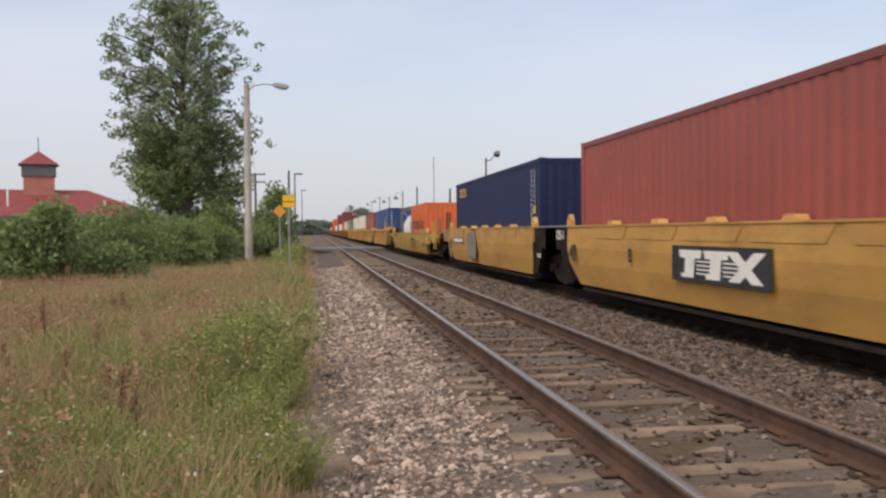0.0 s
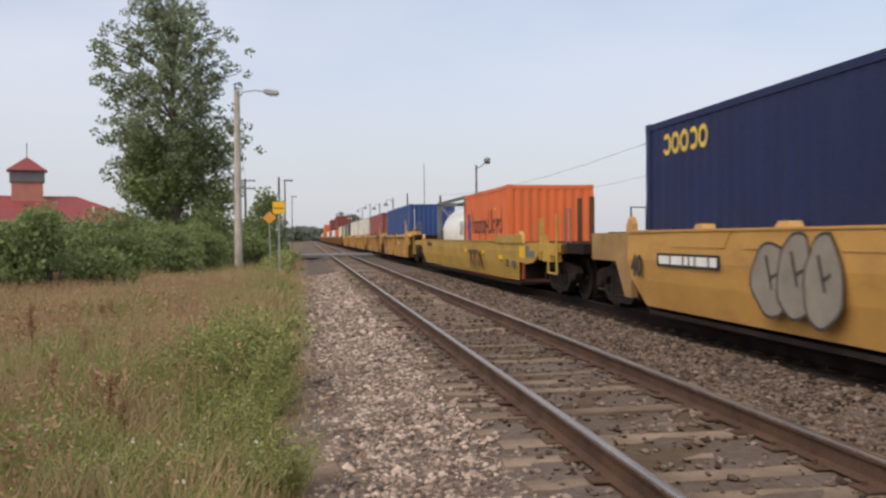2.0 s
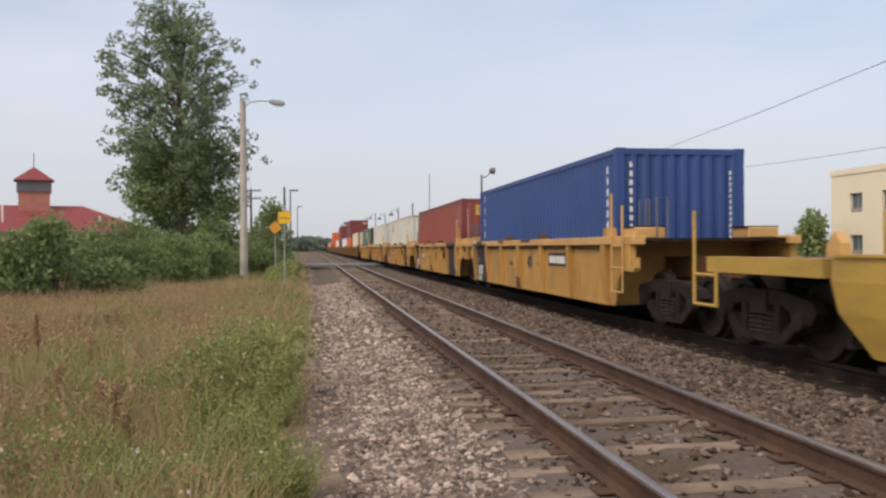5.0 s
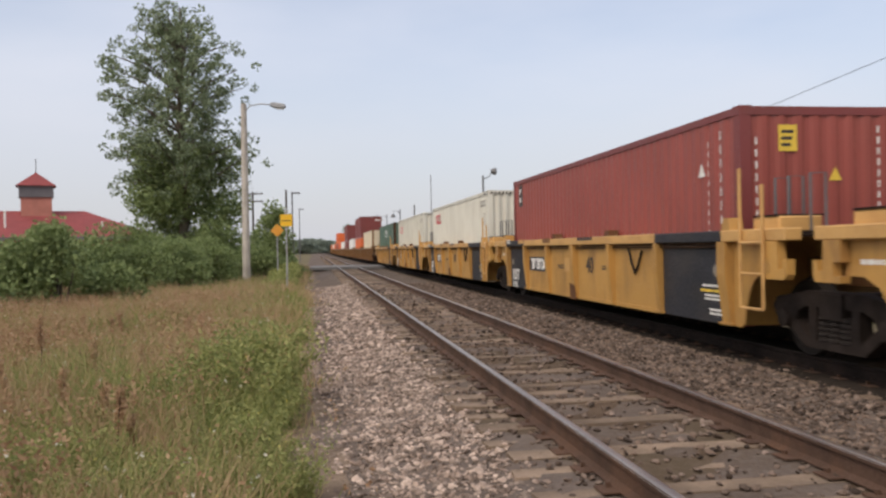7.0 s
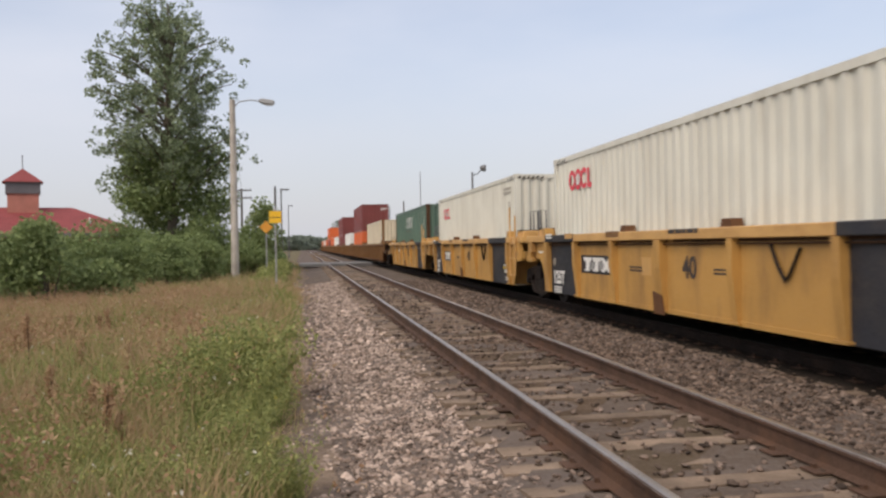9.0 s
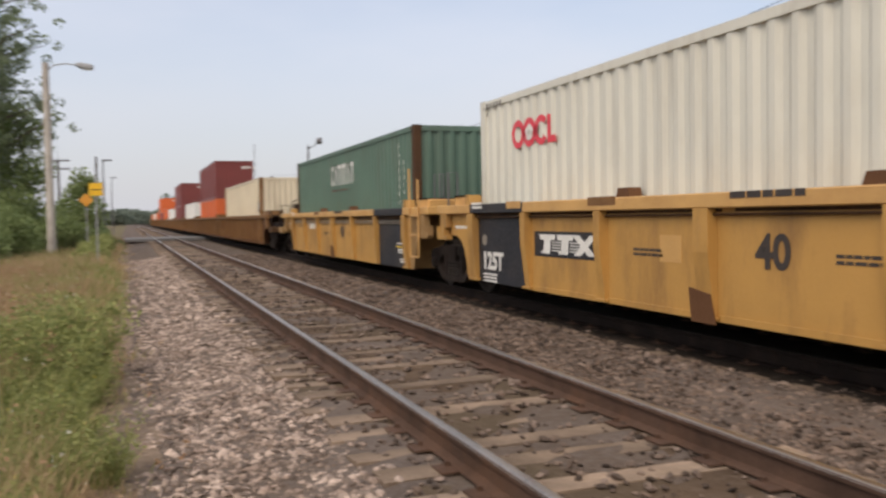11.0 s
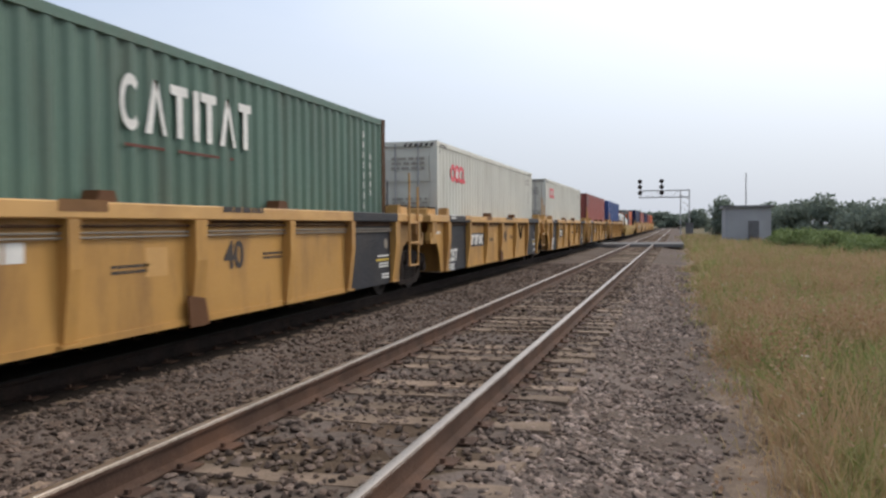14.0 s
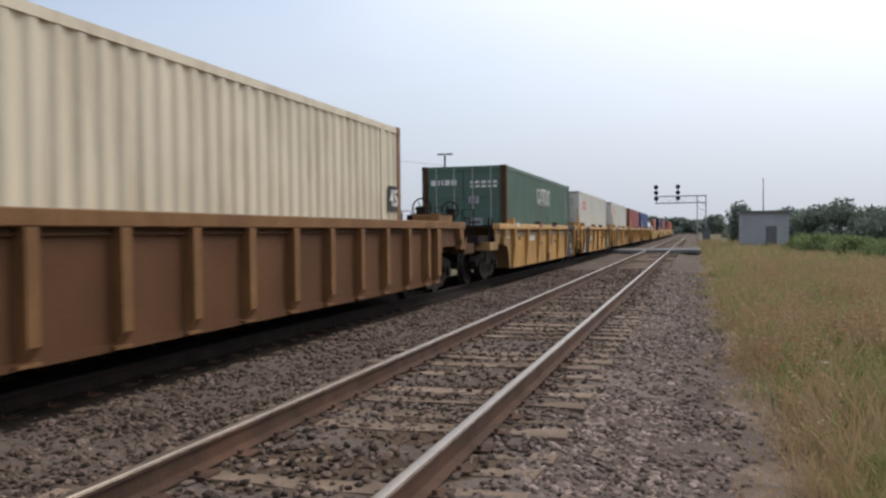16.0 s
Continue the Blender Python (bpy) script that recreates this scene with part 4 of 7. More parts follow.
def ribbed_car(half, ribs, wide, sheet_paint, rib_paint, sill_paint, dark_ends, label, sill_half, arch_at, truck_at, end_paint=None):
    """A well car: deep side sheets with outside ribs, a top chord, arched ends over the bogies and end decks. Length along y."""
    end_paint = end_paint or sheet_paint
    t = thing("well_car", label, "rail car", "cars of the train")
    part("well_floor", box(B(), -1.2, 1.2, -half, half, 0.262, 0.28), "black", t)
    for s in (-1, 1):
        cuts = sorted(ribs)
        for a, b in zip(cuts, cuts[1:]):
            is_dark = (dark_ends[0] and a == cuts[0]) or (dark_ends[1] and b == cuts[-1])
            part("side_panel", box(B(), s * PANEL - 0.012, s * PANEL + 0.012, a, b, LOW, UNDER), "dark" if is_dark else sheet_paint, t, "dark grey painted panel" if is_dark else "")
        for y in cuts:
            w = 0.11 if y in wide else 0.07
            bm = B()
            out = s * EDGE
            low = [(out, 0.46), (s * (PANEL + 0.03), 0.35)] if sheet_paint == "brown" else [(out, 0.95), (s * (PANEL + 0.055), 0.34)]
            prism(bm, [(s * PANEL, UNDER), (out, UNDER)] + low + [(s * PANEL, LOW + 0.02)], "y", y - w, y + w)
            part("rib", bm, rib_paint, t)
            part("rib_foot", box(B(), min(s * PANEL, s * (EDGE - 0.04)), max(s * PANEL, s * (EDGE - 0.04)), y - w - 0.05, y + w + 0.05, LOW + 0.01, LOW + 0.035), rib_paint, t)
        part("bottom_chord", box(B(), s * PANEL - 0.03, s * PANEL + 0.03, cuts[1] if dark_ends[0] else -half, cuts[-2] if dark_ends[1] else half, LOW - 0.01, LOW + 0.055), sheet_paint, t)
        x0, x1 = sorted((s * 1.265, s * EDGE))
        spans = [(-sill_half, cuts[0], sill_paint), (cuts[0], cuts[1], "dark" if dark_ends[0] else sill_paint), (cuts[1], cuts[-2], sill_paint),
                 (cuts[-2], cuts[-1], "dark" if dark_ends[1] else sill_paint), (cuts[-1], sill_half, sill_paint)]
        for a, b, pnt in spans:
            part("top_chord", box(B(), x0, x1, a, b, UNDER, CHORD), pnt, t, bevel=0.012)
        # pipe coloured dark so that it carries the chord's shadow line
        bm = B()
        tube(bm, [(s * (PANEL + 0.05), -half, UNDER - 0.06), (s * (PANEL + 0.05), half, UNDER - 0.06)], 0.014, 6)
        part("brake_pipe", bm, "grimy", t, "brake pipe darkened for the shadow line under the chord")
        for e in (-1, 1):
            curve = [(half + 0.30, LOW), (half + 0.38, 0.36)] + [(half + 0.38 + (arch_at - half - 0.38) * (1 - math.cos(radians(a))), 0.36 + 0.64 * math.sin(radians(a)) ** 1.3) for a in (20, 40, 60, 90)]
            pts = [(half - 0.05, LOW)] + curve + [(sill_half - 0.35, 1.0), (sill_half - 0.35, UNDER), (half - 0.05, UNDER)]
            part("end_plate", prism(B(), [(e * a, b) for a, b in pts], "x", s * PANEL - 0.014, s * PANEL + 0.014), end_paint, t)
            a = sill_half - 0.12
            hook = [(a - 0.32, 0.93), (a + 0.10, 0.93), (a + 0.14, 0.99), (a + 0.14, 1.16), (a + 0.07, 1.16), (a + 0.05, 1.05), (a - 0.02, 1.05), (a - 0.04, UNDER), (a - 0.32, UNDER), (a - 0.32, 1.14), (a - 0.20, 1.14), (a - 0.20, 1.0), (a - 0.32, 1.0)]
            part("bracket", prism(B(), [(e * p, q) for p, q in hook], "x", *sorted((s * PANEL + s * 0.02, s * EDGE))), rib_paint if end_paint == sheet_paint else end_paint, t, "cast lifting bracket")
            part("guide", prism(B(), [(e * (half + 0.0), CHORD), (e * (half + 0.22), CHORD), (e * (half + 0.18), CHORD + 0.155), (e * (half + 0.04), CHORD + 0.155)], "x", *sorted((s * 1.27, s * 1.46))), rib_paint, t, "steel container guide")
        for y in (-half * 0.28, half * 0.28) if sheet_paint != "brown" else ():
            part("guide", prism(B(), [(y - 0.14, CHORD), (y + 0.14, CHORD), (y + 0.10, CHORD + 0.105), (y - 0.10, CHORD + 0.105)], "x", *sorted((s * 1.25, s * 1.42))), "brown", t, "rusty container guide")
    for e in (-1, 1):
        y0, y1 = sorted((e * (half + 0.12), e * (sill_half - 0.1)))
        part("end_deck", box(B(), -1.25, 1.25, y0, y1, 1.42, 1.47), "soot", t, "soot-dark steel end platform")
        part("bulkhead", box(B(), -1.33, 1.33, e * (half + 0.06) - 0.04, e * (half + 0.06) + 0.04, 0.3, 1.42), end_paint, t)
        part("centre_sill", box(B(), -0.32, 0.32, *sorted((e * half, e * (truck_at + 0.15))), 0.82, 1.15), "brown", t, "rusty centre sill")
        for s in (-1, 1) if not (end_paint == "grimy_yellow" and e > 0) else ():
            part("deck_box", box(B(), *sorted((s * 0.75, s * 1.3)), *sorted((e * (half + 0.5), e * (sill_half - 0.40))), 1.47, 1.655), sill_paint, t, bevel=0.02)
            part("box_lid", box(B(), *sorted((s * 0.72, s * 1.31)), *sorted((e * (half + 0.52), e * (sill_half - 0.42))), 1.655, 1.675), "soot", t, "dark steel lid")
            # added dark strip that draws the shadow line below the chord
            part("chord_flange", box(B(), *sorted((s * (PANEL + 0.013), s * (PANEL + 0.03))), *sorted((e * 0.1, e * (half - 0.12))), UNDER - 0.035, UNDER - 0.002), "grimy", t, "dark strip for the shadow line under the chord")
    return t


def ladder_set(t, e, y, paint):
    """End ladder, grab irons and stirrup on the camera-side corner, and the deck hand holds."""
    bm = B()
    x = -EDGE - 0.03
    for q, top in ((0.23, 2.25), (0.74, 2.02)):
        tube(bm, [(x, y + e * q, 0.57), (x, y + e * q, top)], 0.022, 6)
    for z in (0.57, 0.98, 1.35):
        tube(bm, [(x, y + e * 0.23, z), (x, y + e * 0.74, z)], 0.02, 6)
    part("ladder", bm, paint, t, "steel corner ladder")
    for q in (0.0, 0.3, 0.75):
        bm = B()
        tube(bm, [(-0.9, y + e * q, 1.47), (-0.9, y + e * q, 2.15), (-0.72, y + e * (q + 0.02), 2.15), (-0.72, y + e * (q + 0.02), 1.47)], 0.018, 6)
        part("grab_iron", bm, "steel", t)


def brake_wheel(t, e, y, paint):
    """Hand brake wheel on a stand, with a low cabinet, at a car's outer end."""
    bm = B()
    n = 18
    c = Vector((-0.35, y, 1.84))
    tube(bm, [c + Vector((0.22 * math.cos(2 * math.pi * k / n), 0, 0.22 * math.sin(2 * math.pi * k / n))) for k in range(n + 1)], 0.018, 6)
    for k in range(3):
        a = math.pi * k / 3
        tube(bm, [c + Vector((0.21 * math.cos(a), 0, 0.21 * math.sin(a))), c - Vector((0.21 * math.cos(a), 0, 0.21 * math.sin(a)))], 0.012, 5)
    part("brake_wheel", bm, "soot", t, "dark hand brake wheel")
    part("brake_stand", box(B(), -0.45, -0.25, *sorted((y, y - e * 0.12)), 1.42, 1.88), "soot", t)
    part("gear_box", box(B(), 0.1, 0.8, *sorted((y, y - e * 0.45)), 1.42, 1.75), "soot", t, bevel=0.02)
    for q in (-0.95, 0.95):
        part("hand_rail", tube(B(), [(q, y, 1.42), (q, y, 1.85), (q * 0.7, y, 1.85), (q * 0.7, y, 1.42)], 0.018, 6), "soot", t)


def coupler(y0, y1):
    t = thing("coupler", "rusty black knuckle couplers joining two rail cars", "coupler", "couplers of the train")
    bm = B()
    box(bm, -0.11, 0.11, y0, y1, 0.74, 0.95)
    box(bm, -0.2, 0.2, (y0 + y1) / 2 - 0.28, (y0 + y1) / 2 + 0.28, 0.68, 1.0)
    part("drawbar", bm, "black", t, bevel=0.02)
    bm = B()
    n = 8
    for sx in (-0.45, 0.45):
        tube(bm, [(sx, y0 + (y1 - y0) * i / n, 0.75 - 0.4 * math.sin(math.pi * i / n)) for i in range(n + 1)], 0.025, 6)
    part("air_hose", bm, "black", t)
    return t


def smooth_car(half, paint, label, top=1.42, truck=9.0, ends=("soot", "soot")):
    """A well car with plain folded side plates and cut-back lower corners."""
    t = thing("well_car", label, "rail car", "cars of the train")
    part("well_floor", box(B(), -1.3, 1.3, -half + 0.4, half - 0.4, 0.13, 0.19), "black", t)
    for s in (-1, 1):
        bm = B()
        rows = [(1.47, top, half + 0.05), (1.47, 0.98, half + 0.08), (1.43, 0.66, half + 0.02), (1.33, 0.25, half - 0.38), (1.28, 0.25, half - 0.40), (1.28, top, half + 0.05)]
        loops = [[bm.verts.new((s * x, e * h, z)) for e in (-1, 1)] for x, z, h in rows]
        for a, b in zip(loops, loops[1:] + loops[:1]):
            bm.faces.new((a[0], a[1], b[1], b[0]))
        for e in (0, 1):
            bm.faces.new([q[e] for q in loops])
        part("side_plate", bm, paint, t)
        part("top_edge", box(B(), *sorted((s * 1.25, s * 1.50)), -half, half, top, top + 0.03), paint, t)
        for y in (-0.62, -0.3, 0.0, 0.3, 0.62) if truck < 10 else ():
            y *= half
            part("lug", prism(B(), [(y - 0.15, top + 0.03), (y - 0.09, top + 0.10), (y + 0.09, top + 0.10), (y + 0.16, top + 0.03)], "x", *sorted((s * 1.26, s * 1.43))), "sill", t, "steel container lug")
            part("doubler", prism(B(), [(y - 0.95, top), (y + 0.95, top), (y + 0.75, top - 0.22), (y - 0.75, top - 0.22)], "x", *sorted((s * 1.470, s * 1.482))), paint, t)
    for e in (-1, 1):
        part("bulkhead", box(B(), -1.3, 1.3, *sorted((e * half, e * (half + 0.08))), 0.3, top), "black", t, "soot-dark end bulkhead")
        part("end_platform", box(B(), -1.25, 1.25, *sorted((e * half, e * truck)), 0.98, 1.18), "soot" if truck < 10 else "brown", t, "rusty end platform over the bogie")
        if truck < 10:
            part("deck", box(B(), -1.0, 1.0, *sorted((e * half, e * (truck - 0.2))), 1.38, 1.42), "black", t)
        for s in (-1, 1):
            part("ear", prism(B(), [(e * (half - 0.05), top), (e * (half + 0.2), top), (e * (half + 0.2), top + 0.12), (e * (half + 0.06), top + 0.26), (e * (half - 0.05), top + 0.14)], "x", *sorted((s * 1.34, s * 1.44))), "sill", t)
            if truck < 10:
                part("end_frame", prism(B(), [(e * (half + 0.07), top), (e * (truck - 0.45), top), (e * (truck - 0.45), 0.92), (e * (half + 0.75), 0.92), (e * (half + 0.35), 0.34), (e * (half + 0.07), 0.34)], "x", *sorted((s * 1.30, s * 1.41))), ends[e > 0], t, "soot-brown end frame" if ends[e > 0] == "soot" else "grimy yellow end frame")
            else:
                part("end_beam", box(B(), *sorted((s * 1.2, s * 1.42)), *sorted((e * (half + 0.3), e * (truck - 0.2))), 1.0, 1.2), paint, t)
                bm = B()
                for q in (0.0, 0.62):
                    tube(bm, [(s * 1.44, e * (truck - 0.51 + q), 0.55), (s * 1.44, e * (truck - 0.51 + q), 1.0 if q == 0 else 1.82)], 0.026, 6)
                for z in (0.56, 0.96):
                    tube(bm, [(s * 1.44, e * (truck - 0.51), z), (s * 1.44, e * (truck + 0.11), z)], 0.024, 6)
                part("ladder", bm, paint, t, "steel corner ladder")
    return t


RIBS = [-6.02, -3.92, -1.85, 0.28, 2.17, 4.12, 6.02]
MOVERS = []                    # (thing, place along the train)


def on_train(t, s):
    t.matrix_basis = pose(FAR, s, 0)
    MOVERS.append((t, s))
    return t


def ribbed_unit(dark_minus, dark_plus, label):
    t = ribbed_car(6.02, RIBS, (-6.02, 0.28, 6.02), "yellow", "yellow", "sill", (dark_minus, dark_plus), label, 7.5, 6.85, 7.7, None if dark_plus else "grimy_yellow")
    x, rng = -PANEL - 0.013, random.Random(4)
    if dark_plus:
        letters("load_mark", "125T", 0.36, "letter", t, x - 0.004, 5.38, 0.62, 0.014)
        bm = B()
        lathe(bm, [(x - 0.006, 0.085), (x + 0.002, 0.085)], "x", 18, (0, 5.68, 0.95))
        part("seal", bm, "spray", t, "grey round stencil")
        bars("stencil", 3, "letter", t, x, 5.48, 0.41, 0.5, 0.03, rng)
        if dark_minus:
            plate_logo(t, x - 0.002, 3.1, 0.94, 1.72, 0.335)
        else:
            part("number_plate", box(B(), x - 0.003, x + 0.002, -3.5, -2.2, 0.92, 1.20), "dark", t, "dark number plate")
            bars("number_board", 1, "letter", t, x - 0.003, -2.85, 0.98, 1.15, 0.16, rng)
    else:
        bars("number_board", 1, "letter", t, x, 3.1, 1.02, 1.0, 0.16, rng)
        bars("stencil", 1, "letter_dark", t, x, 5.0, 1.05, 0.3, 0.1, rng)
    letters("load_mark", "40", 0.42, "letter_dark", t, x - 0.004, -0.56, 0.96, 0.012)
    bars("stencil", 2, "letter_dark", t, x, 1.3, 0.92, 0.55, 0.03, rng)
    bars("stencil", 2, "letter_dark", t, x, -1.5, 0.95, 0.5, 0.03, rng)
    if dark_minus:
        bars("stencil", 1, "letter", t, x, -5.55, 0.77, 0.55, 0.03, rng)
        bars("stencil", 1, "letter_yellow", t, x, -5.52, 0.70, 0.6, 0.035, rng)
        bars("stencil", 2, "letter", t, x, -5.58, 0.64, 0.48, 0.028, rng)
        bars("stencil", 2, "letter", t, x, -5.66, 0.45, 0.36, 0.03, rng)
        bm = B()
        lathe(bm, [(x - 0.006, 0.085), (x + 0.002, 0.085)], "x", 18, (0, -5.68, 0.99))
        part("seal", bm, "spray", t, "grey round stencil")
    bars("stencil", 2, "letter", t, -EDGE - 0.002, 5.7, 1.50, 0.4, 0.035, rng)
    bars("stencil", 1, "letter_dark", t, -EDGE - 0.002, -0.6, 1.45, 0.9, 0.06, rng)
    bars("stencil", 1, "letter", t, x, 6.65, 1.12, 0.5, 0.05, rng)
    if dark_plus:
        part("label_plate", box(B(), -EDGE - 0.004, -EDGE + 0.002, 4.16, 4.62, 1.425, 1.525), "sill", t, "tan stencil plate on the dark chord")
    part("label_plate", box(B(), -EDGE - 0.004, -EDGE + 0.002, 1.75, 2.35, 1.425, 1.525), "brown_rib", t, "brown stencil plate on the chord")
    part("patch", box(B(), x - 0.003, x + 0.002, 0.72, 1.08, 0.82, 1.10), "sill", t, "bolted access plate")
    part("patch", prism(B(), [(0.46, 0.27), (0.10, 0.27), (0.18, 0.55), (0.50, 0.60)], "x", -EDGE + 0.03, -EDGE + 0.045), "brown", t, "rusty burnt patch")
    bm = B()
    if not dark_minus:
        ladder_set(t, -1, -6.35, "sill")
        return t
    if not dark_plus:
        for z in (UNDER - 0.12, UNDER - 0.16):
            part("conduit", tube(B(), [(x - 0.03, -5.9, z), (x - 0.03, 5.9, z)], 0.011, 6), "spray", t, "pale conduit under the chord")
        ladder_set(t, -1, -6.35, "sill")
        return t
    tube(bm, [(x - 0.02, -2.62, 1.3), (x - 0.03, -2.78, 1.05), (x - 0.03, -2.93, 0.88), (x - 0.03, -3.0, 0.95), (x - 0.02, -3.2, 1.25)], 0.022, 6)
    part("hose", bm, "black", t, "hanging black hose")
    ladder_set(t, -1, -6.35, "sill")
    return t


# ---- the train ----
PITCH = 15.535
C0 = 12.087 - 6.095            # middle of the unit with the brick-red container
unit = on_train(ribbed_unit(True, True, "yellow ribbed well car unit with dark grey panels at both ends"), C0)
for k in (1, 2):
    on_train(copy_thing(unit, pose(FAR, 0, 0)), C0 + k * PITCH)
on_train(ribbed_unit(False, True, "yellow ribbed well car unit with one dark grey end panel"), C0 - PITCH)
end_unit = on_train(ribbed_unit(True, False, "grimy yellow ribbed well car unit with one dark end panel"), C0 + 3 * PITCH)

brake_wheel(end_unit, 1, 8.7, "brown")
for sx in (-1, 1):
    part("top_chord", box(B(), *sorted((sx * 1.265, sx * EDGE)), 7.503, 8.02, UNDER, CHORD), "sill", end_unit, bevel=0.012)
    part("end_plate", box(B(), *sorted((sx * 1.33, sx * 1.362)), 7.15, 8.02, 0.98, UNDER), "grimy_yellow", end_unit)
    part("step_plate", box(B(), *sorted((sx * 1.0, sx * 1.42)), 8.05, 8.9, 0.84, 1.04), "grimy_yellow", end_unit, "grimy yellow side step")
    part("grab_iron", tube(B(), [(sx * 1.38, 8.5, 1.0), (sx * 1.38, 8.5, 1.62), (sx * 1.38, 8.85, 1.62), (sx * 1.38, 8.85, 1.0)], 0.02, 6), "soot", end_unit)
part("end_platform", box(B(), -1.2, 1.2, 7.4, 9.2, 1.0, 1.2), "soot", end_unit, "soot-brown outer platform")
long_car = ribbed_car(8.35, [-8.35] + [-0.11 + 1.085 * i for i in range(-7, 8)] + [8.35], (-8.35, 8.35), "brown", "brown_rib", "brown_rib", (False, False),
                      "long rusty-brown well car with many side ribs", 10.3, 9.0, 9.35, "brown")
part("end_platform", box(B(), -1.2, 1.2, -11.5, -10.2, 1.0, 1.2), "soot", long_car, "soot-brown outer platform")
for sx in (-1, 1):
    part("step_plate", box(B(), *sorted((sx * 1.0, sx * 1.42)), -11.2, -10.35, 0.82, 1.04), "grimy", long_car, "grimy brown side step")
    part("grab_iron", tube(B(), [(sx * 1.38, -10.6, 1.0), (sx * 1.38, -10.6, 1.62), (sx * 1.38, -11.0, 1.62), (sx * 1.38, -11.0, 1.0)], 0.02, 6), "soot", long_car)
brake_wheel(long_car, -1, -10.72, "brown")
on_train(long_car, 74.26)
FAR_CARS = [92.8, 111.4, 130.0, 148.6, 167.2, 185.8, 204.4, 223.0, 241.6]
for s in FAR_CARS:
    on_train(copy_thing(long_car, pose(FAR, 0, 0)), s)

plain = smooth_car(6.2, "smooth_yellow", "yellow well car with plain folded steel sides, scuffed", 1.40, 8.6, ("soot", "grimy_yellow"))
letters("load_mark", "40", 0.46, "letter_dark", plain, -1.492, 5.85, 0.86, 0.012)
part("number_plate", box(B(), -1.489, -1.484, 3.18, 5.08, 0.90, 1.09), "dark", plain, "dark number plate")
bars("number_board", 1, "letter", plain, -1.4895, 4.13, 0.935, 1.75, 0.12, random.Random(2))
brake_wheel(plain, 1, 7.4, "sill")
part("end_frame", box(B(), -1.22, 1.22, 6.4, 8.6, 1.18, 1.385), "soot", plain, "soot-brown end frame")
on_train(plain, -52.8)
twin = on_train(smooth_car(6.2, "smooth_yellow", "yellow well car with plain folded sides and a dark owner board", 1.40, 8.6), -68.2)
letters("load_mark", "40", 0.46, "letter_dark", twin, -1.492, 5.85, 0.86, 0.012)
plate_logo(twin, -1.492, -0.28, 0.86, 2.7, 0.5)
letters("load_mark", "125-1", 0.27, "letter", twin, -1.416, 6.98, 1.22, 0.006)
bars("stencil", 2, "letter", plain, -1.412, -6.7, 0.75, 0.35, 0.03, random.Random(12))
for y0, y1 in ((7.3, 8.55), (6.3, 7.2)):
    part("walkway_edge", box(B(), -1.43, -1.36, y0, y1, 1.40, 1.43), "galv", twin, "pale steel walkway edge")
letters("load_mark", "E", 0.30, "letter_dark", twin, -1.492, 2.75, 0.9, 0.01)
for k in (1, 2, 3):
    on_train(smooth_car(6.2, "smooth_yellow", "yellow well car with plain folded steel sides", 1.40, 8.6), -68.2 - 15.4 * k)
# spray-painted initials on the middle car: three swollen blobs with dark outlines
def blob(bm, x, cy, cz, ry, rz, grow, seed):
    q = [(cy + (ry + grow) * math.cos(a) * (1 + 0.13 * math.sin(3 * a + seed) + 0.07 * math.sin(5 * a + 2 * seed)),
          cz + (rz + grow) * math.sin(a) * (1 + 0.08 * math.sin(2 * a + seed))) for a in [2 * math.pi * i / 40 for i in range(40)]]
    flat(bm, x, q)


for k, (cy, cz, ry, rz) in enumerate(((2.02, 0.84, 0.34, 0.43), (1.52, 0.90, 0.31, 0.47), (1.04, 0.87, 0.31, 0.46))):
    bm = B()
    blob(bm, -1.4925 - 0.003 * k, cy, cz, ry, rz, 0.035, 1.3 + k)
    part("graffiti_outline", bm, "letter_dark", plain, "black graffiti outline")
    bm = B()
    blob(bm, -1.494 - 0.003 * k, cy, cz, ry, rz, 0.0, 1.3 + k)
    g = part("graffiti", bm, "spray", plain, "grey bubble-shaped graffiti")
    bm = B()
    flat(bm, -1.4954 - 0.003 * k, [(cy + 0.10, cz + 0.26), (cy + 0.05, cz + 0.28), (cy - 0.06, cz - 0.10), (cy - 0.02, cz - 0.12)])
    flat(bm, -1.4955 - 0.003 * k, [(cy + 0.02, cz + 0.02), (cy - 0.14, cz + 0.10), (cy - 0.14, cz + 0.05), (cy + 0.01, cz - 0.03)])
    part("stroke", bm, "letter_dark", g)

old = smooth_car(8.55, "old_yellow", "worn mustard-yellow well car with plain folded sides", 1.22, 11.6)
for k in range(3):
    bm = B()
    c = -2.35 - k * 0.66
    if k < 2:
        flat(bm, -1.482, [(c + 0.12, 0.95), (c - 0.52, 0.95), (c - 0.5, 0.84), (c + 0.1, 0.84)])
        flat(bm, -1.483, [(c - 0.12, 0.86), (c - 0.28, 0.86), (c - 0.42, 0.44), (c - 0.26, 0.44)])
    else:
        flat(bm, -1.482, [(c + 0.05, 0.95), (c - 0.12, 0.95), (c - 0.72, 0.42), (c - 0.54, 0.42)])
        flat(bm, -1.483, [(c - 0.42, 0.95), (c - 0.58, 0.95), (c - 0.26, 0.44), (c - 0.1, 0.44)])
    part("owner_mark", bm, "faded", old, "faded rust-brown owner's mark")
part("patch", box(B(), -1.47, -1.452, -6.88, -6.45, 0.74, 0.86), "sign", old, "bright yellow touched-up patch")
part("side_extension", prism(B(), [(-9.25, 1.19), (-6.15, 1.19), (-6.2, 1.40), (-9.05, 1.40)], "x", -1.52, -1.46), "old_yellow", old, "raised side extension")
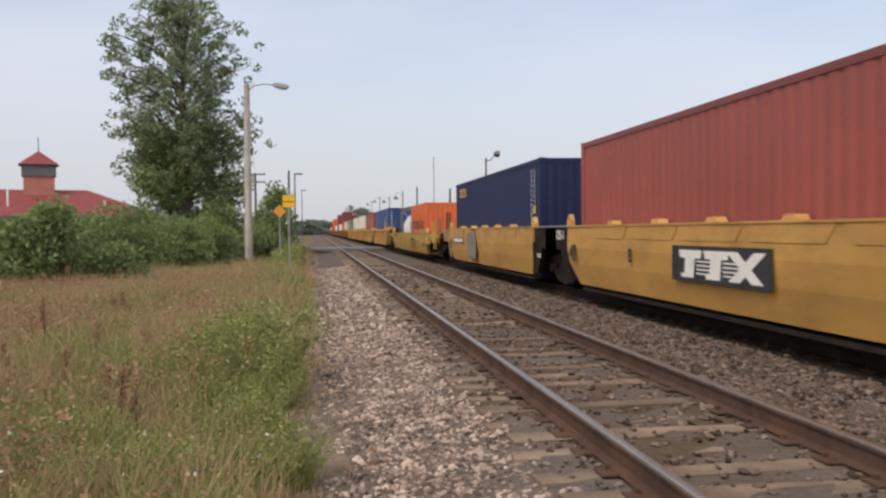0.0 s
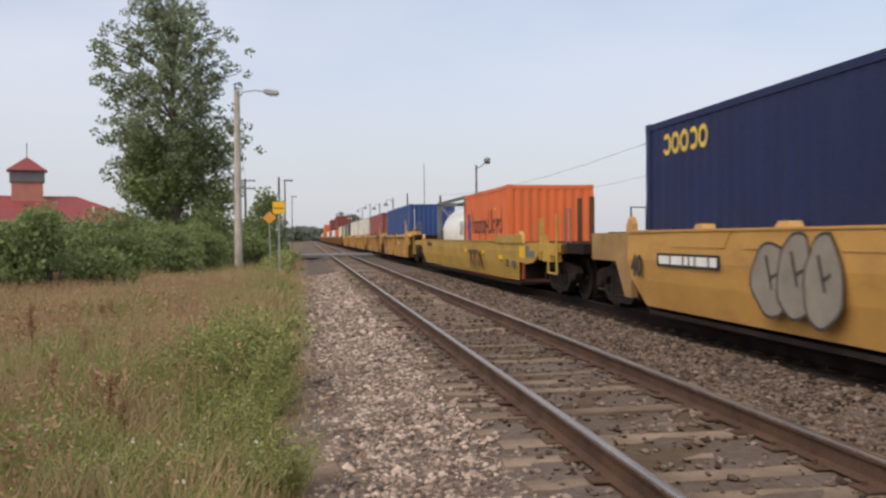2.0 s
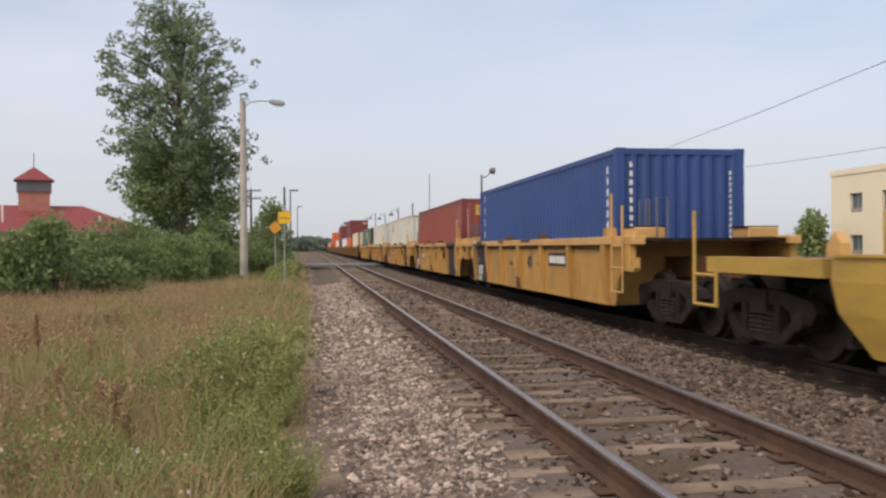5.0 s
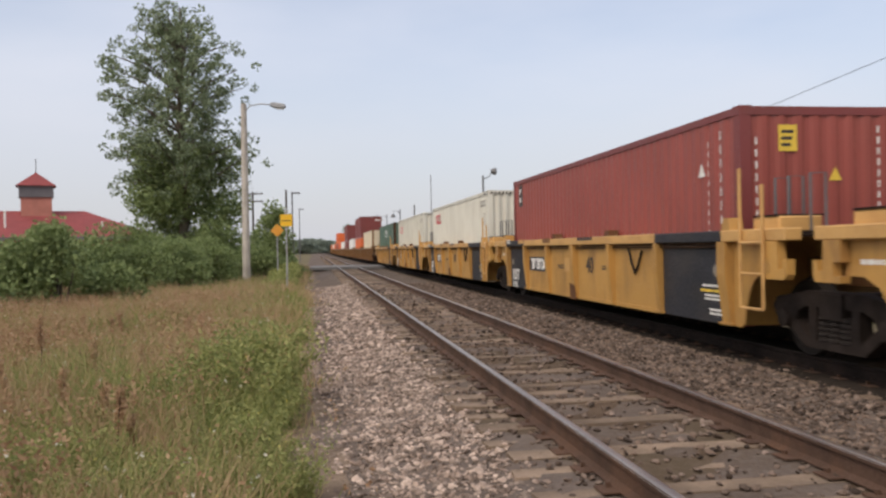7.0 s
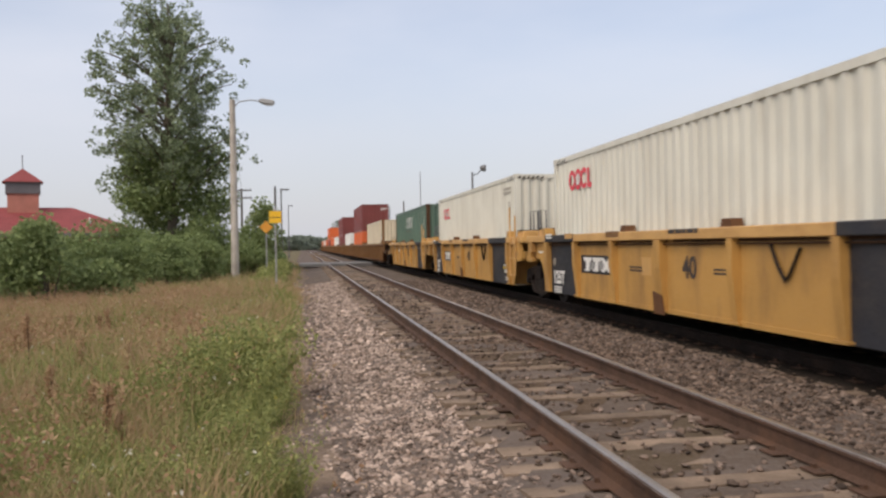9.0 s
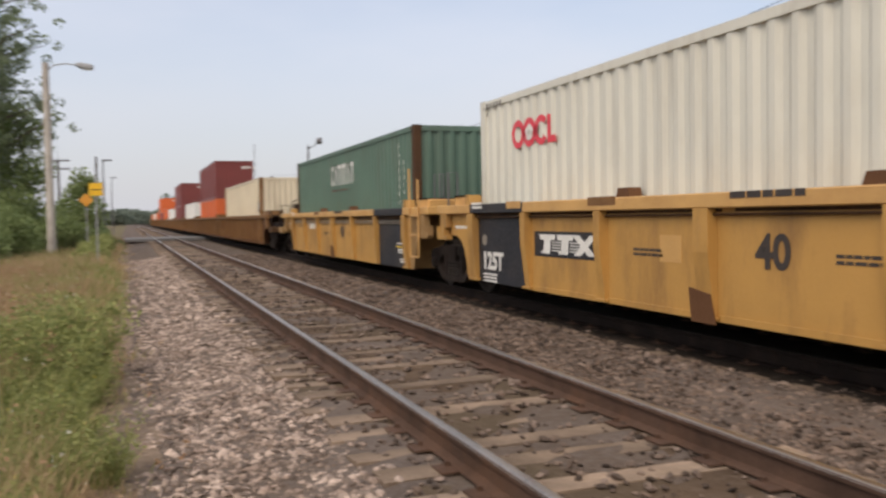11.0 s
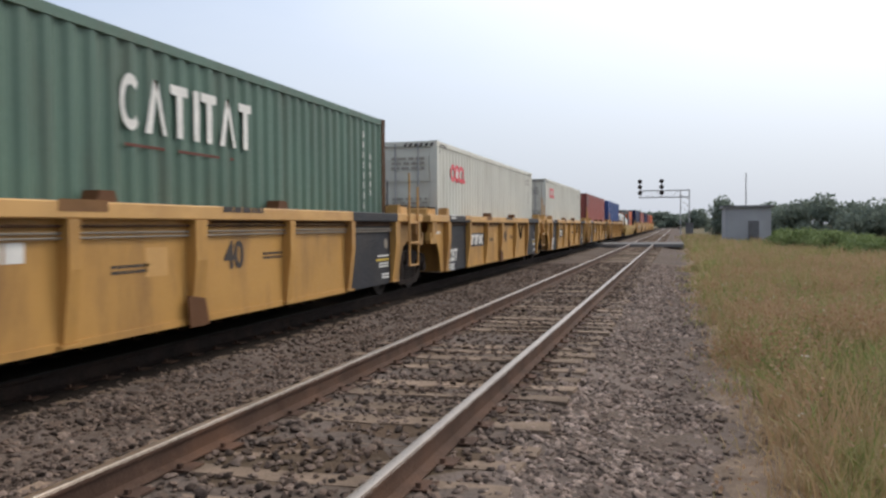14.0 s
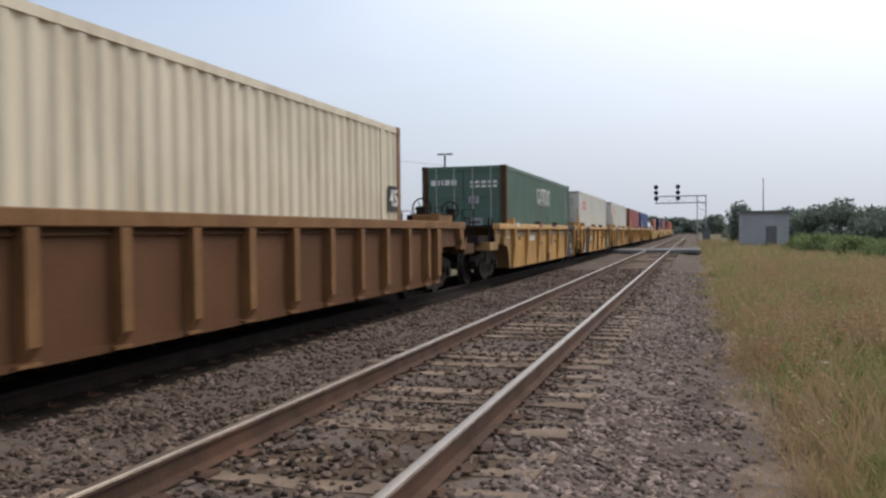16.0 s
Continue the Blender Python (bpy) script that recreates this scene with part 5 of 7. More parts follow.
part("end_shroud", prism(B(), [(-8.5, 1.18), (-8.5, 0.74), (-9.3, 0.70), (-9.9, 0.74), (-10.25, 0.88), (-10.25, 1.18)], "x", -1.465, -1.40), "old_yellow", old, "worn yellow side plate over the bogie")
part("patch", box(B(), -1.475, -1.466, -9.22, -8.72, 0.84, 1.13), "sign", old, "bright yellow touched-up patch")
part("placard", box(B(), -1.472, -1.466, -9.62, -9.28, 0.86, 1.12), "steel", old, "grey placard")
part("placard", box(B(), -1.472, -1.466, -10.05, -9.68, 0.86, 1.02), "tank_frame", old, "dull green placard")
part("placard", box(B(), -1.468, -1.452, -8.14, -7.86, 0.58, 0.74), "steel", old, "grey placard")
bars("stencil", 3, "letter_dark", old, -1.457, -7.4, 0.72, 0.3, 0.04, random.Random(14))
for y, z in ((-10.35, 1.75), (-10.75, 1.36)):
    part("post", box(B(), -1.42, -1.34, y - 0.06, y + 0.06, 0.82, z), "old_yellow", old)
part("step", box(B(), -1.46, -1.2, -11.3, -10.7, 0.80, 1.0), "old_yellow", old, "yellow side step")
part("outer_platform", box(B(), -1.2, 1.2, -12.75, -11.62, 0.99, 1.20), "soot", old, "rusty outer platform")
for y in (-11.75, -12.5):
    part("stake", box(B(), -0.99, -0.91, y - 0.05, y + 0.05, 1.18, 2.14), "brown", old, "tall rusty stake")
part("grab_iron", tube(B(), [(-1.3, -12.2, 1.2), (-1.3, -12.2, 1.9), (-1.3, -11.9, 1.9), (-1.3, -11.9, 1.2)], 0.018, 6), "steel", old)
for y in (-1.75, -4.45):
    part("patch", box(B(), -1.476, -1.466, y - 0.22, y + 0.22, 0.86, 0.96), "sign", old, "bright yellow touched-up patch")
bars("number_board", 1, "letter_dark", old, -1.48, 6.2, 1.0, 1.3, 0.13, random.Random(6))
on_train(old, -30.85)

truck = bogie()
TRUCKS = [C0 + (k + 0.5) * PITCH for k in (-2, -1, 0, 1, 2, 3)]
TRUCKS[0], TRUCKS[-1] = C0 - PITCH - 7.9, C0 + 3 * PITCH + 7.9
TRUCKS += [-20.2, -41.6, -45.2, -60.5, -75.9, -91.3, -106.7, 65.0, 83.5] + [a + 9.3 for a in FAR_CARS]
BOGIES = [on_train(truck, TRUCKS[0])] + [on_train(copy_thing(truck, pose(FAR, 0, 0)), s) for s in TRUCKS[1:]]
for y0, y1 in ((-19.9, -18.2), (-44.0, -42.6), (61.2, 63.4)):
    on_train(coupler(y0 - (y0 + y1) / 2, y1 - (y0 + y1) / 2), (y0 + y1) / 2)


def forty(s_plus, paint, label, H=2.896, L=12.19, base=0.282, **kw):
    return on_train(container(L, H, paint, label, base, **kw), s_plus - L / 2)


SIDE, E_ = -1.2105, 6.095
# brick red and navy containers in the plain cars
c = forty(-62.1, "red", "brick-red corrugated shipping container in a yellow well car", base=0.21, wave=0.02, rail="darkred")
grid_bars(c, SIDE, 5.7, 0.9, 0.5, 0.07, 5, 1)
for k in (1, 2, 3):
    forty(-62.1 - 15.4 * k, ("navy", "red", "orange")[k - 1], ("navy-blue", "dull red", "orange")[k - 1] + " corrugated shipping container far along the train", base=0.21)
c = forty(-46.7, "navy", "navy-blue corrugated shipping container with small yellow mark", base=0.21, wave=0.011)
bm = B()
for k, (a0, a1) in enumerate(((40, 330), (0, 360), (0, 360), (45, 315), (0, 360))):
    ring(bm, 0, -k * 0.29, 0, 0.165, 0.07, 20, a0, a1, squash=0.82)
o = part("line_mark", bm, "letter_yellow", c, "yellow line mark")
o.matrix_basis = pose(SIDE, 5.32, 2.72)
column_bars(c, SIDE, -5.25, 2.85, 1.9, 16, 0.08)
column_bars(c, SIDE, -5.55, 2.85, 1.0, 8, 0.08)
grid_bars(c, SIDE, -5.42, 1.75, 0.2, 0.2, 1, 1, "letter_yellow")
column_bars(c, 0.75, -E_ + 0.005, 2.8, 1.7, 14, 0.10, end=True)

# orange box and tank in the worn car
c = on_train(container(6.06, 2.591, "orange", "orange corrugated half-length shipping container with dark line mark", 0.17, wave=0.018), -37.35 + 3.03)
bm = B()
flat(bm, 0, [(2.62, 1.85), (2.22, 1.85), (2.36, 1.62), (2.08, 1.85 - 0.16), (2.05, 1.42), (2.3, 1.40), (2.05, 1.2), (2.05, 1.0), (2.62, 1.0), (2.5, 1.25), (2.75, 1.42), (2.5, 1.6)])
part("line_mark", bm, "letter_blue", c, "dark blue line mark").matrix_basis = pose(SIDE, 0, 0.24)
y = 1.72
for w, kind in ((0.34, "pair"), (0.38, "stem"), (0.38, "low"), (0.38, "stem"), (0.38, "low"), (0.22, "dash"), (0.34, "foot"), (0.12, "bar"), (0.38, "ring"), (0.36, "vee"), (0.38, "tall")):
    bm = B()
    if kind in ("pair", "foot", "bar"):
        flat(bm, 0, [(y, 1.80), (y - 0.085, 1.80), (y - 0.085, 1.09), (y, 1.09)])
    if kind == "pair":
        flat(bm, 0, [(y - w + 0.085, 1.58), (y - w, 1.58), (y - w, 1.09), (y - w + 0.085, 1.09)])
        flat(bm, -0.001, [(y, 1.50), (y - w, 1.50), (y - w, 1.42), (y, 1.42)])
    elif kind == "foot":
        flat(bm, -0.001, [(y, 1.18), (y - w, 1.18), (y - w, 1.09), (y, 1.09)])
    elif kind == "dash":
        flat(bm, 0, [(y, 1.36), (y - w, 1.36), (y - w, 1.27), (y, 1.27)])
    elif kind == "vee":
        flat(bm, 0, [(y, 1.52), (y - 0.09, 1.52), (y - 0.22, 1.12), (y - 0.14, 1.12)])
        flat(bm, -0.001, [(y - w + 0.09, 1.52), (y - w, 1.52), (y - w + 0.26, 0.86), (y - w + 0.35, 0.86)])
    elif kind != "bar":
        ring(bm, 0, y - w / 2, 1.30, 0.215, 0.085, 18, squash=w / 0.43)
        top, foot = {"stem": (1.5, 1.09), "low": (1.5, 0.86), "tall": (1.82, 1.09), "ring": (1.3, 1.3)}[kind]
        if top > foot:
            flat(bm, -0.001, [(y - w + 0.085, top), (y - w, top), (y - w, foot), (y - w + 0.085, foot)])
    part("line_mark", bm, "letter_dark", c, "dark rounded line mark").matrix_basis = pose(SIDE, 0.15, 0.36)
    y -= w + 0.055
warning(c, SIDE, -1.5, 2.12, 0.17, "letter_yellow", False)

tank = thing("tank_container", "white cylindrical tank container in a grey steel frame", "tank container", "containers on the train")
bm = B()
lathe(bm, [(-2.95, 0.25), (-2.9, 0.7), (-2.72, 1.0), (-2.4, 1.13), (2.4, 1.13), (2.72, 1.0), (2.9, 0.7), (2.95, 0.25)], "y", 36, (0, 0, 1.42))
part("tank_shell", bm, "white", tank, "white painted tank shell", smooth=True)
for e in (-1, 1):
    for s in (-1, 1):
        part("corner_post", box(B(), s * 1.14 - 0.075, s * 1.14 + 0.075, e * 2.95 - 0.08, e * 2.95 + 0.08, 0.17, 2.76), "tank_frame", tank)
        bm = B()
        tube(bm, [(s * 1.14, e * 2.95, 2.7), (s * 0.2, e * 2.95, 1.5)], 0.05, 6)
        part("end_brace", bm, "galv", tank)
    part("end_beam", box(B(), -1.2, 1.2, e * 2.95 - 0.06, e * 2.95 + 0.06, 2.62, 2.76), "tank_frame", tank)
    part("end_beam", box(B(), -1.2, 1.2, e * 2.95 - 0.06, e * 2.95 + 0.06, 0.17, 0.32), "galv", tank)
for s in (-1, 1):
    part("top_rail", box(B(), s * 1.17 - 0.05, s * 1.17 + 0.05, -2.9, 2.9, 2.66, 2.76), "tank_frame", tank)
    part("bottom_rail", box(B(), s * 1.17 - 0.05, s * 1.17 + 0.05, -2.9, 2.9, 0.17, 0.30), "galv", tank)
part("walkway", box(B(), -0.5, 0.5, -2.8, 2.8, 2.68, 2.72), "tank_frame", tank)
bm = B()
for q in (0, 1):
    flat(bm, -1.135 - 0.004 * q, [(2.62 - 0.05 * q, 1.65 - 0.05 * q), (2.0 + 0.05 * q, 1.65 - 0.05 * q), (2.0 + 0.05 * q, 1.12 + 0.05 * q), (2.62 - 0.05 * q, 1.12 + 0.05 * q)])
part("hazard_frame", bm, "letter_dark", tank)
grid_bars(tank, -1.138, -1.6, 1.85, 0.7, 0.05, 4, 6, "steel")
on_train(tank, -25.1 - 3.03)

# royal blue, brick red, two grey-beige and the green one in the ribbed units
c = forty(-3.448, "blue", "royal-blue corrugated shipping container with white vertical marks", 2.824, wave=0.028)
column_bars(c, SIDE, 5.4, 2.95, 2.2, 6, 0.17)
column_bars(c, -0.95, -E_ + 0.005, 2.85, 1.9, 12, 0.09, end=True)
column_bars(c, SIDE, -5.6, 2.8, 1.8, 9, 0.16)
column_bars(c, 0.95, -E_ + 0.005, 2.7, 1.7, 16, 0.06, end=True)
c = forty(12.087, "red", "brick-red corrugated shipping container with small white marks", 2.824, wave=0.016, rail="darkred", post="darkred")
bm = B()
flat(bm, 0, [(0.2, 0.28), (-0.2, 0.28), (-0.2, -0.28), (0.2, -0.28)])
part("line_mark", bm, "letter_dark", c).matrix_basis = pose(SIDE, 5.35, 2.68)
bm = B()
flat(bm, 0, [(0.12, 0.17), (-0.12, 0.17), (0.12, 0.02)])
flat(bm, 0, [(0.12, -0.05), (-0.04, -0.05), (-0.04, -0.17), (0.12, -0.17)])
part("line_mark", bm, "letter", c).matrix_basis = pose(SIDE - 0.003, 5.35, 2.68)
column_bars(c, SIDE, -5.2, 2.75, 1.6, 12, 0.035)
column_bars(c, SIDE, -5.55, 2.85, 1.5, 8, 0.05)
column_bars(c, 0.72, -E_ + 0.005, 2.85, 1.7, 12, 0.05, end=True)
column_bars(c, -1.0, -E_ + 0.005, 2.7, 1.4, 9, 0.04, end=True)
label_plate(c, -0.56, -E_ + 0.004, 2.52, 0.26, 0.34, "letter_yellow", True)
warning(c, 0.1, -E_ + 0.004, 2.14, 0.18)
warning(c, SIDE, -5.0, 2.28, 0.2, "letter", False)
for k, (lab, s) in enumerate((("grey-beige corrugated shipping container with red ringed mark on its end", 27.62), ("grey-beige corrugated shipping container with large red ringed mark", 43.157))):
    c = forty(s, "beige", lab, 2.849)
    ring_logo(c, SIDE, 4.75 if k else 4.9, 2.50 if k else 2.6, 0.37)
    grid_bars(c, SIDE, -4.8, 2.78, 0.8, 0.07, 6, 2, "graffiti")
    grid_bars(c, SIDE, -5.3, 2.4, 0.22, 0.05, 2, 5, "graffiti")
    column_bars(c, SIDE, 5.85, 2.95, 0.12, 1, 0.06, "letter_dark")
    for e, face, fx, fy in ((False, "side", SIDE - 0.008, 6.0), (False, "side", SIDE - 0.008, -5.3), ("door", "end", 1.15, E_ + 0.004), ("door", "end", -0.45, E_ + 0.004), (True, "end", 0.45, -E_ - 0.004), (True, "end", -1.15, -E_ - 0.004)):
        bm = B()
        for q in range(6):
            flat(bm, 0, [(-q * 0.12, 0), (-q * 0.12 - 0.06, 0), (-q * 0.12 - 0.10, 0.075), (-q * 0.12 - 0.04, 0.075)])
        o = part("height_stripes", bm, "letter_dark", c, "dark slanted height warning stripes")
        o["kind"] = "stuff"
        o.matrix_basis = pose(fx, fy, 3.005, 0, 0, {False: 0, True: 90, "door": -90}[e])
    bm = B()
    for q in range(3):
        ring(bm, 0, -q * 0.2, 0, 0.11, 0.05)
    flat(bm, 0, [(-0.5, 0.1), (-0.56, 0.1), (-0.56, -0.05), (-0.66, -0.05), (-0.66, -0.1), (-0.5, -0.1)])
    part("line_mark", bm, "letter_red", c, "red ringed line mark").matrix_basis = pose(0.9, E_ + 0.006, 2.55, 0, 0, -90)
    bm = B()
    for q in range(3):
        ring(bm, 0, -q * 0.27, 0, 0.15, 0.07)
    part("line_mark", bm, "letter_red", c, "red ringed line mark").matrix_basis = pose(0.0, -E_ + 0.004, 2.2, 0, 0, 90)
    grid_bars(c, -0.18, E_ + 0.006, 2.72, 0.75, 0.06, 5, 3, "graffiti", end="door")
    label_plate(c, 0.3, E_ + 0.006, 1.75, 0.3, 0.42, "letter_yellow", "door")
    grid_bars(c, -0.2, E_ + 0.006, 1.85, 0.8, 0.05, 5, 4, "graffiti", end="door")
c = forty(58.69, "green", "dull green corrugated shipping container with worn white mark", 2.874, post="grimy")
# worn white mark in capital-height blocks, with a red underline
bm = B()
y = 1.2
for k, w in enumerate((0.30, 0.36, 0.31, 0.12, 0.31, 0.36, 0.29)):
    h = 0.27
    if k == 0:
        ring(bm, 0, y - w / 2, 0, h, 0.1, 16, -135, 135, squash=0.6)
    elif k in (1, 5):
        flat(bm, 0, [(y - w * 0.4, h), (y - w * 0.6, h), (y - w * 0.3, -h), (y, -h)])
        flat(bm, 0, [(y - w * 0.42, h), (y - w * 0.58, h), (y - w, -h), (y - w * 0.82, -h)])
    else:
        flat(bm, 0, [(y - w * 0.35, h), (y - w * 0.35 - 0.11, h), (y - w * 0.35 - 0.11, -h), (y - w * 0.35, -h)])
        if k != 3:
            flat(bm, -0.001, [(y, h), (y - w, h), (y - w, h - 0.1), (y, h - 0.1)])
    y -= w + 0.07
part("line_mark", bm, "letter", c, "worn white line mark").matrix_basis = pose(SIDE, 0, 2.48)
grid_bars(c, SIDE, 1.15, 2.06, 2.0, 0.03, 3, 1, "faded")
column_bars(c, SIDE, -5.05, 2.85, 2.0, 12, 0.06)
column_bars(c, SIDE, -5.36, 2.5, 0.75, 5, 0.06)
grid_bars(c, SIDE, -5.55, 1.05, 0.12, 0.2, 1, 1, "letter_yellow")
grid_bars(c, 0.95, E_ + 0.006, 2.62, 0.75, 0.15, 6, 1, "letter", end="door")
grid_bars(c, -0.2, E_ + 0.006, 2.66, 0.8, 0.07, 6, 2, "letter", end="door")
label_plate(c, -0.3, E_ + 0.006, 2.1, 0.3, 0.2, "galv", "door")
label_plate(c, 0.85, E_ + 0.006, 1.2, 0.4, 0.5, "galv", "door")
label_plate(c, -0.35, E_ + 0.006, 1.2, 0.4, 0.5, "galv", "door")

# long cream container in the brown car, and the rest of the train
c = on_train(container(13.716, 2.86, "cream", "cream corrugated extra-long shipping container, rust-streaked", 0.282, post="brown_rib"), 67.4 + 6.858)
for y in (-6.0, 6.0):
    part("load_post", box(B(), -1.222, -1.19, y - 0.09, y + 0.09, 0.3, 3.12), "cream", c, "inner lifting post")
part("size_label", box(B(), SIDE - 0.006, SIDE, -6.72, -6.26, 1.66, 2.10), "dark", c, "dark size plate")
letters("size_mark", "45", 0.40, "letter", c, SIDE - 0.011, -6.49, 1.88, 0.008)
grid_bars(c, 0.7, -6.855, 2.45, 0.9, 0.16, 4, 1, "letter_red", end=True)
FAR_LOADS = [("orange", "darkred", 2.44), ("white", None, 2.59), ("darkred", "darkred", 2.59), ("white", None, 2.59), ("orange", None, 2.896), ("red", "orange", 2.44), ("orange", None, 2.59), ("beige", None, 2.59), ("orange", None, 2.59)]
TONE = {"orange": "orange", "darkred": "maroon", "white": "off-white", "red": "dull red", "beige": "grey-beige"}
for s, (low, high, H) in zip(FAR_CARS, FAR_LOADS):
    forty(s + 6.095, low, TONE[low] + " corrugated shipping container far along the train", H)
    if high:
        c = forty(s + 6.095, high, TONE[high] + " corrugated shipping container stacked on another", 2.44, base=0.286 + H)
        grid_bars(c, 0.5, -E_ + 0.004, 0.21 + H + 2.0, 0.9, 0.16, 4, 1, "letter", end=True)


# ---- plants ----
def quads(name, centres, size, rng, material, flat_up=0.3, parent=None, aspect=0.62):
    """Many small leaves, each a bent pair of triangles, at random turns round the given centres."""
    n = len(centres)
    c = np.asarray(centres)
    a, b = rng.uniform(0, 2 * np.pi, n), np.arccos(rng.uniform(-1, 1, n)) * (1 - flat_up)
    d = np.stack([np.cos(a) * np.sin(b), np.sin(a) * np.sin(b), np.cos(b)], 1)
    u = np.cross(d, rng.normal(size=(n, 3)))
    u /= np.linalg.norm(u, axis=1, keepdims=True) + 1e-9
    w = np.cross(d, u)
    s = (size * rng.uniform(0.6, 1.35, n))[:, None]
    v = np.stack([c - u * s, c + w * s * aspect + d * s * 0.15, c + u * s, c - w * s * aspect + d * s * 0.15], 1).reshape(-1, 3)
    k = 4 * np.arange(n)[:, None]
    me = bpy.data.meshes.new(name)
    me.from_pydata(v.tolist(), [], (k + np.array([0, 1, 2, 3])).tolist())
    me.materials.append(M[material])
    ob = new(name, me)
    if parent is not None:
        ob.parent = parent
    return ob


def clump(rng, c, r, n):
    """Points in an uneven shell round c."""
    p = rng.normal(size=(n, 3))
    p /= np.linalg.norm(p, axis=1, keepdims=True)
    return np.asarray(c) + p * np.asarray(r) * (rng.uniform(0.25, 1.0, n) ** 0.6)[:, None]


def tall_tree(x, y, z0):
    """A cottonwood with an open upper crown and a dense, overgrown lower half."""
    g = np.random.default_rng(12)
    t = thing("tree", "tall green cottonwood tree with open crown above dense undergrowth", "tree", m=pose(x, y, z0) @ Matrix.Diagonal((1.27, 1.27, 1.27, 1)))
    bm = B()
    tube(bm, [(0.2, 0, -0.2), (0.0, 0, 2.5), (0.15, 0.1, 5), (-0.1, 0, 8), (0.1, 0, 11), (0, 0, 13.2)], 0.28, 10, 0.04)
    tips = []
    for k in range(78):
        z = 4.0 + 7.9 * (k / 77) + g.uniform(-0.3, 0.3)
        a = k * 2.4 + g.uniform(-0.4, 0.4)
        rise = g.uniform(0.9, 2.0)
        reach = float(np.interp(z - 0.6 + rise, [4.4, 6, 8.3, 10, 11.4, 12.5, 13.2], [2.6, 3.1, 3.35, 3.05, 2.4, 1.3, 0.5])) * g.uniform(0.5, 1.02)
        p0 = Vector((0, 0, z - 1.0))
        p2 = Vector((1.12 * reach * math.cos(a) - 0.38, reach * math.sin(a), z - 0.6 + rise))
        p1 = p0.lerp(p2, 0.5) + Vector((0, 0, 0.25))
        tube(bm, [p0, p1, p2], 0.07, 6, 0.015)
        tips += [p2, p1.lerp(p2, 0.5), p1]
    part("trunk", bm, "bark", t, "grey-brown trunk and limbs")
    pts = []
    for p in tips:
        p.z = min(p.z, 13.0)
        for k in range(4):
            q = p + Vector(g.normal(size=3) * (0.5, 0.5, 0.42))
            pts.append(clump(g, q, (0.29, 0.29, 0.24), 29))
    for k in range(8):
        pts.append(clump(g, (g.uniform(-1.0, 1.0), g.uniform(-0.7, 0.7), 7.5 + k * 0.42), (0.45, 0.45, 0.4), 36))
    quads("crown", np.concatenate(pts), 0.076, g, "leaf", 0.2, t)
    pts = []
    for k in range(72):
        z = g.uniform(0.3, 6.2)
        w = 3.1 - z * 0.2
        pts.append(clump(g, (g.uniform(-w, w) + 0.35, g.uniform(-1.5, 1.3), z), (0.95, 0.9, 0.75), 400))
    quads("undergrowth", np.concatenate(pts), 0.085, g, "leaf_low", 0.25, t)["label"] = "dense leafy undergrowth climbing the trunk"
    return t


def bush(x, y, z0, w, d, h, seed, leaf=0.07, n=3400, material="leaf_low", name="bush", label="dense dark green shrub at the edge of the field", group="shrubs by the field"):
    g = np.random.default_rng(seed)
    t = thing(name, label, name.replace("_", " "), group, pose(x, y, z0))
    bm = B()
    pts = []
    for k in range(14):
        a, r = g.uniform(0, 6.28), g.uniform(0, 0.75)
        c = (w * 0.5 * r * math.cos(a), d * 0.5 * r * math.sin(a), h * g.uniform(0.22, 0.82) * (1 - 0.35 * r))
        tube(bm, [(c[0] * 0.2, c[1] * 0.2, 0), (c[0] * 0.7, c[1] * 0.7, c[2] * 0.6), c], 0.03 * h / 2, 5, 0.006)
        pts.append(clump(g, c, (w * 0.24, d * 0.24, h * 0.22), n // 14))
    part("stem", bm, "bark", t)
    quads("foliage", np.concatenate(pts), leaf, g, material, 0.25, t)
    return t


tall_tree(-7.75, 52.5, -0.55)
rngb = random.Random(21)
for k in range(14):
    x = -21 + k * 1.15 + rngb.uniform(-0.4, 0.4)
    y = 25.0 + max(0, k - 5) * 1.5 + rngb.uniform(-1, 1) + max(0, 5 - k) * -0.9
    bush(x, y, -0.48, rngb.uniform(2.8, 3.8), 2.8, rngb.uniform(2.6, 3.5), 40 + k, n=5200)
bush(-7.3, 25.6, -0.48, 1.9, 2.2, 3.5, 71, n=4200)
bush(-8.4, 24.6, -0.48, 3.0, 2.2, 2.5, 81, n=4600)
bush(-6.2, 26.4, -0.48, 2.4, 2.2, 1.9, 82, n=3600)
for k in range(7):
    bush(-11.6 + k * 1.1 + rngb.uniform(-0.3, 0.3), 36.0 + k * 1.1, -0.48, 3.2, 2.6, rngb.uniform(2.3, 3.4), 60 + k, n=4600)
bush(-6.3, 40.2, -0.48, 3.0, 2.4, 2.6, 72)
bush(-5.6, 47.5, -0.48, 3.6, 2.6, 3.0, 73)
bush(-3.2, 48.5, -0.48, 3.2, 2.4, 2.5, 79)
bush(-1.3, 36.0, -0.48, 1.7, 5.0, 1.1, 74, material="weed")
bush(-1.5, 43.5, -0.48, 1.7, 6.0, 1.5, 75, material="weed")
bush(-3.2, 69.5, -0.48, 4.4, 4.0, 6.0, 76, leaf=0.12, n=5200, name="tree", label="small round green tree beyond the lamp post", group="far trees")
bush(-1.6, 60.0, -0.48, 2.2, 9.0, 1.7, 77, leaf=0.1)
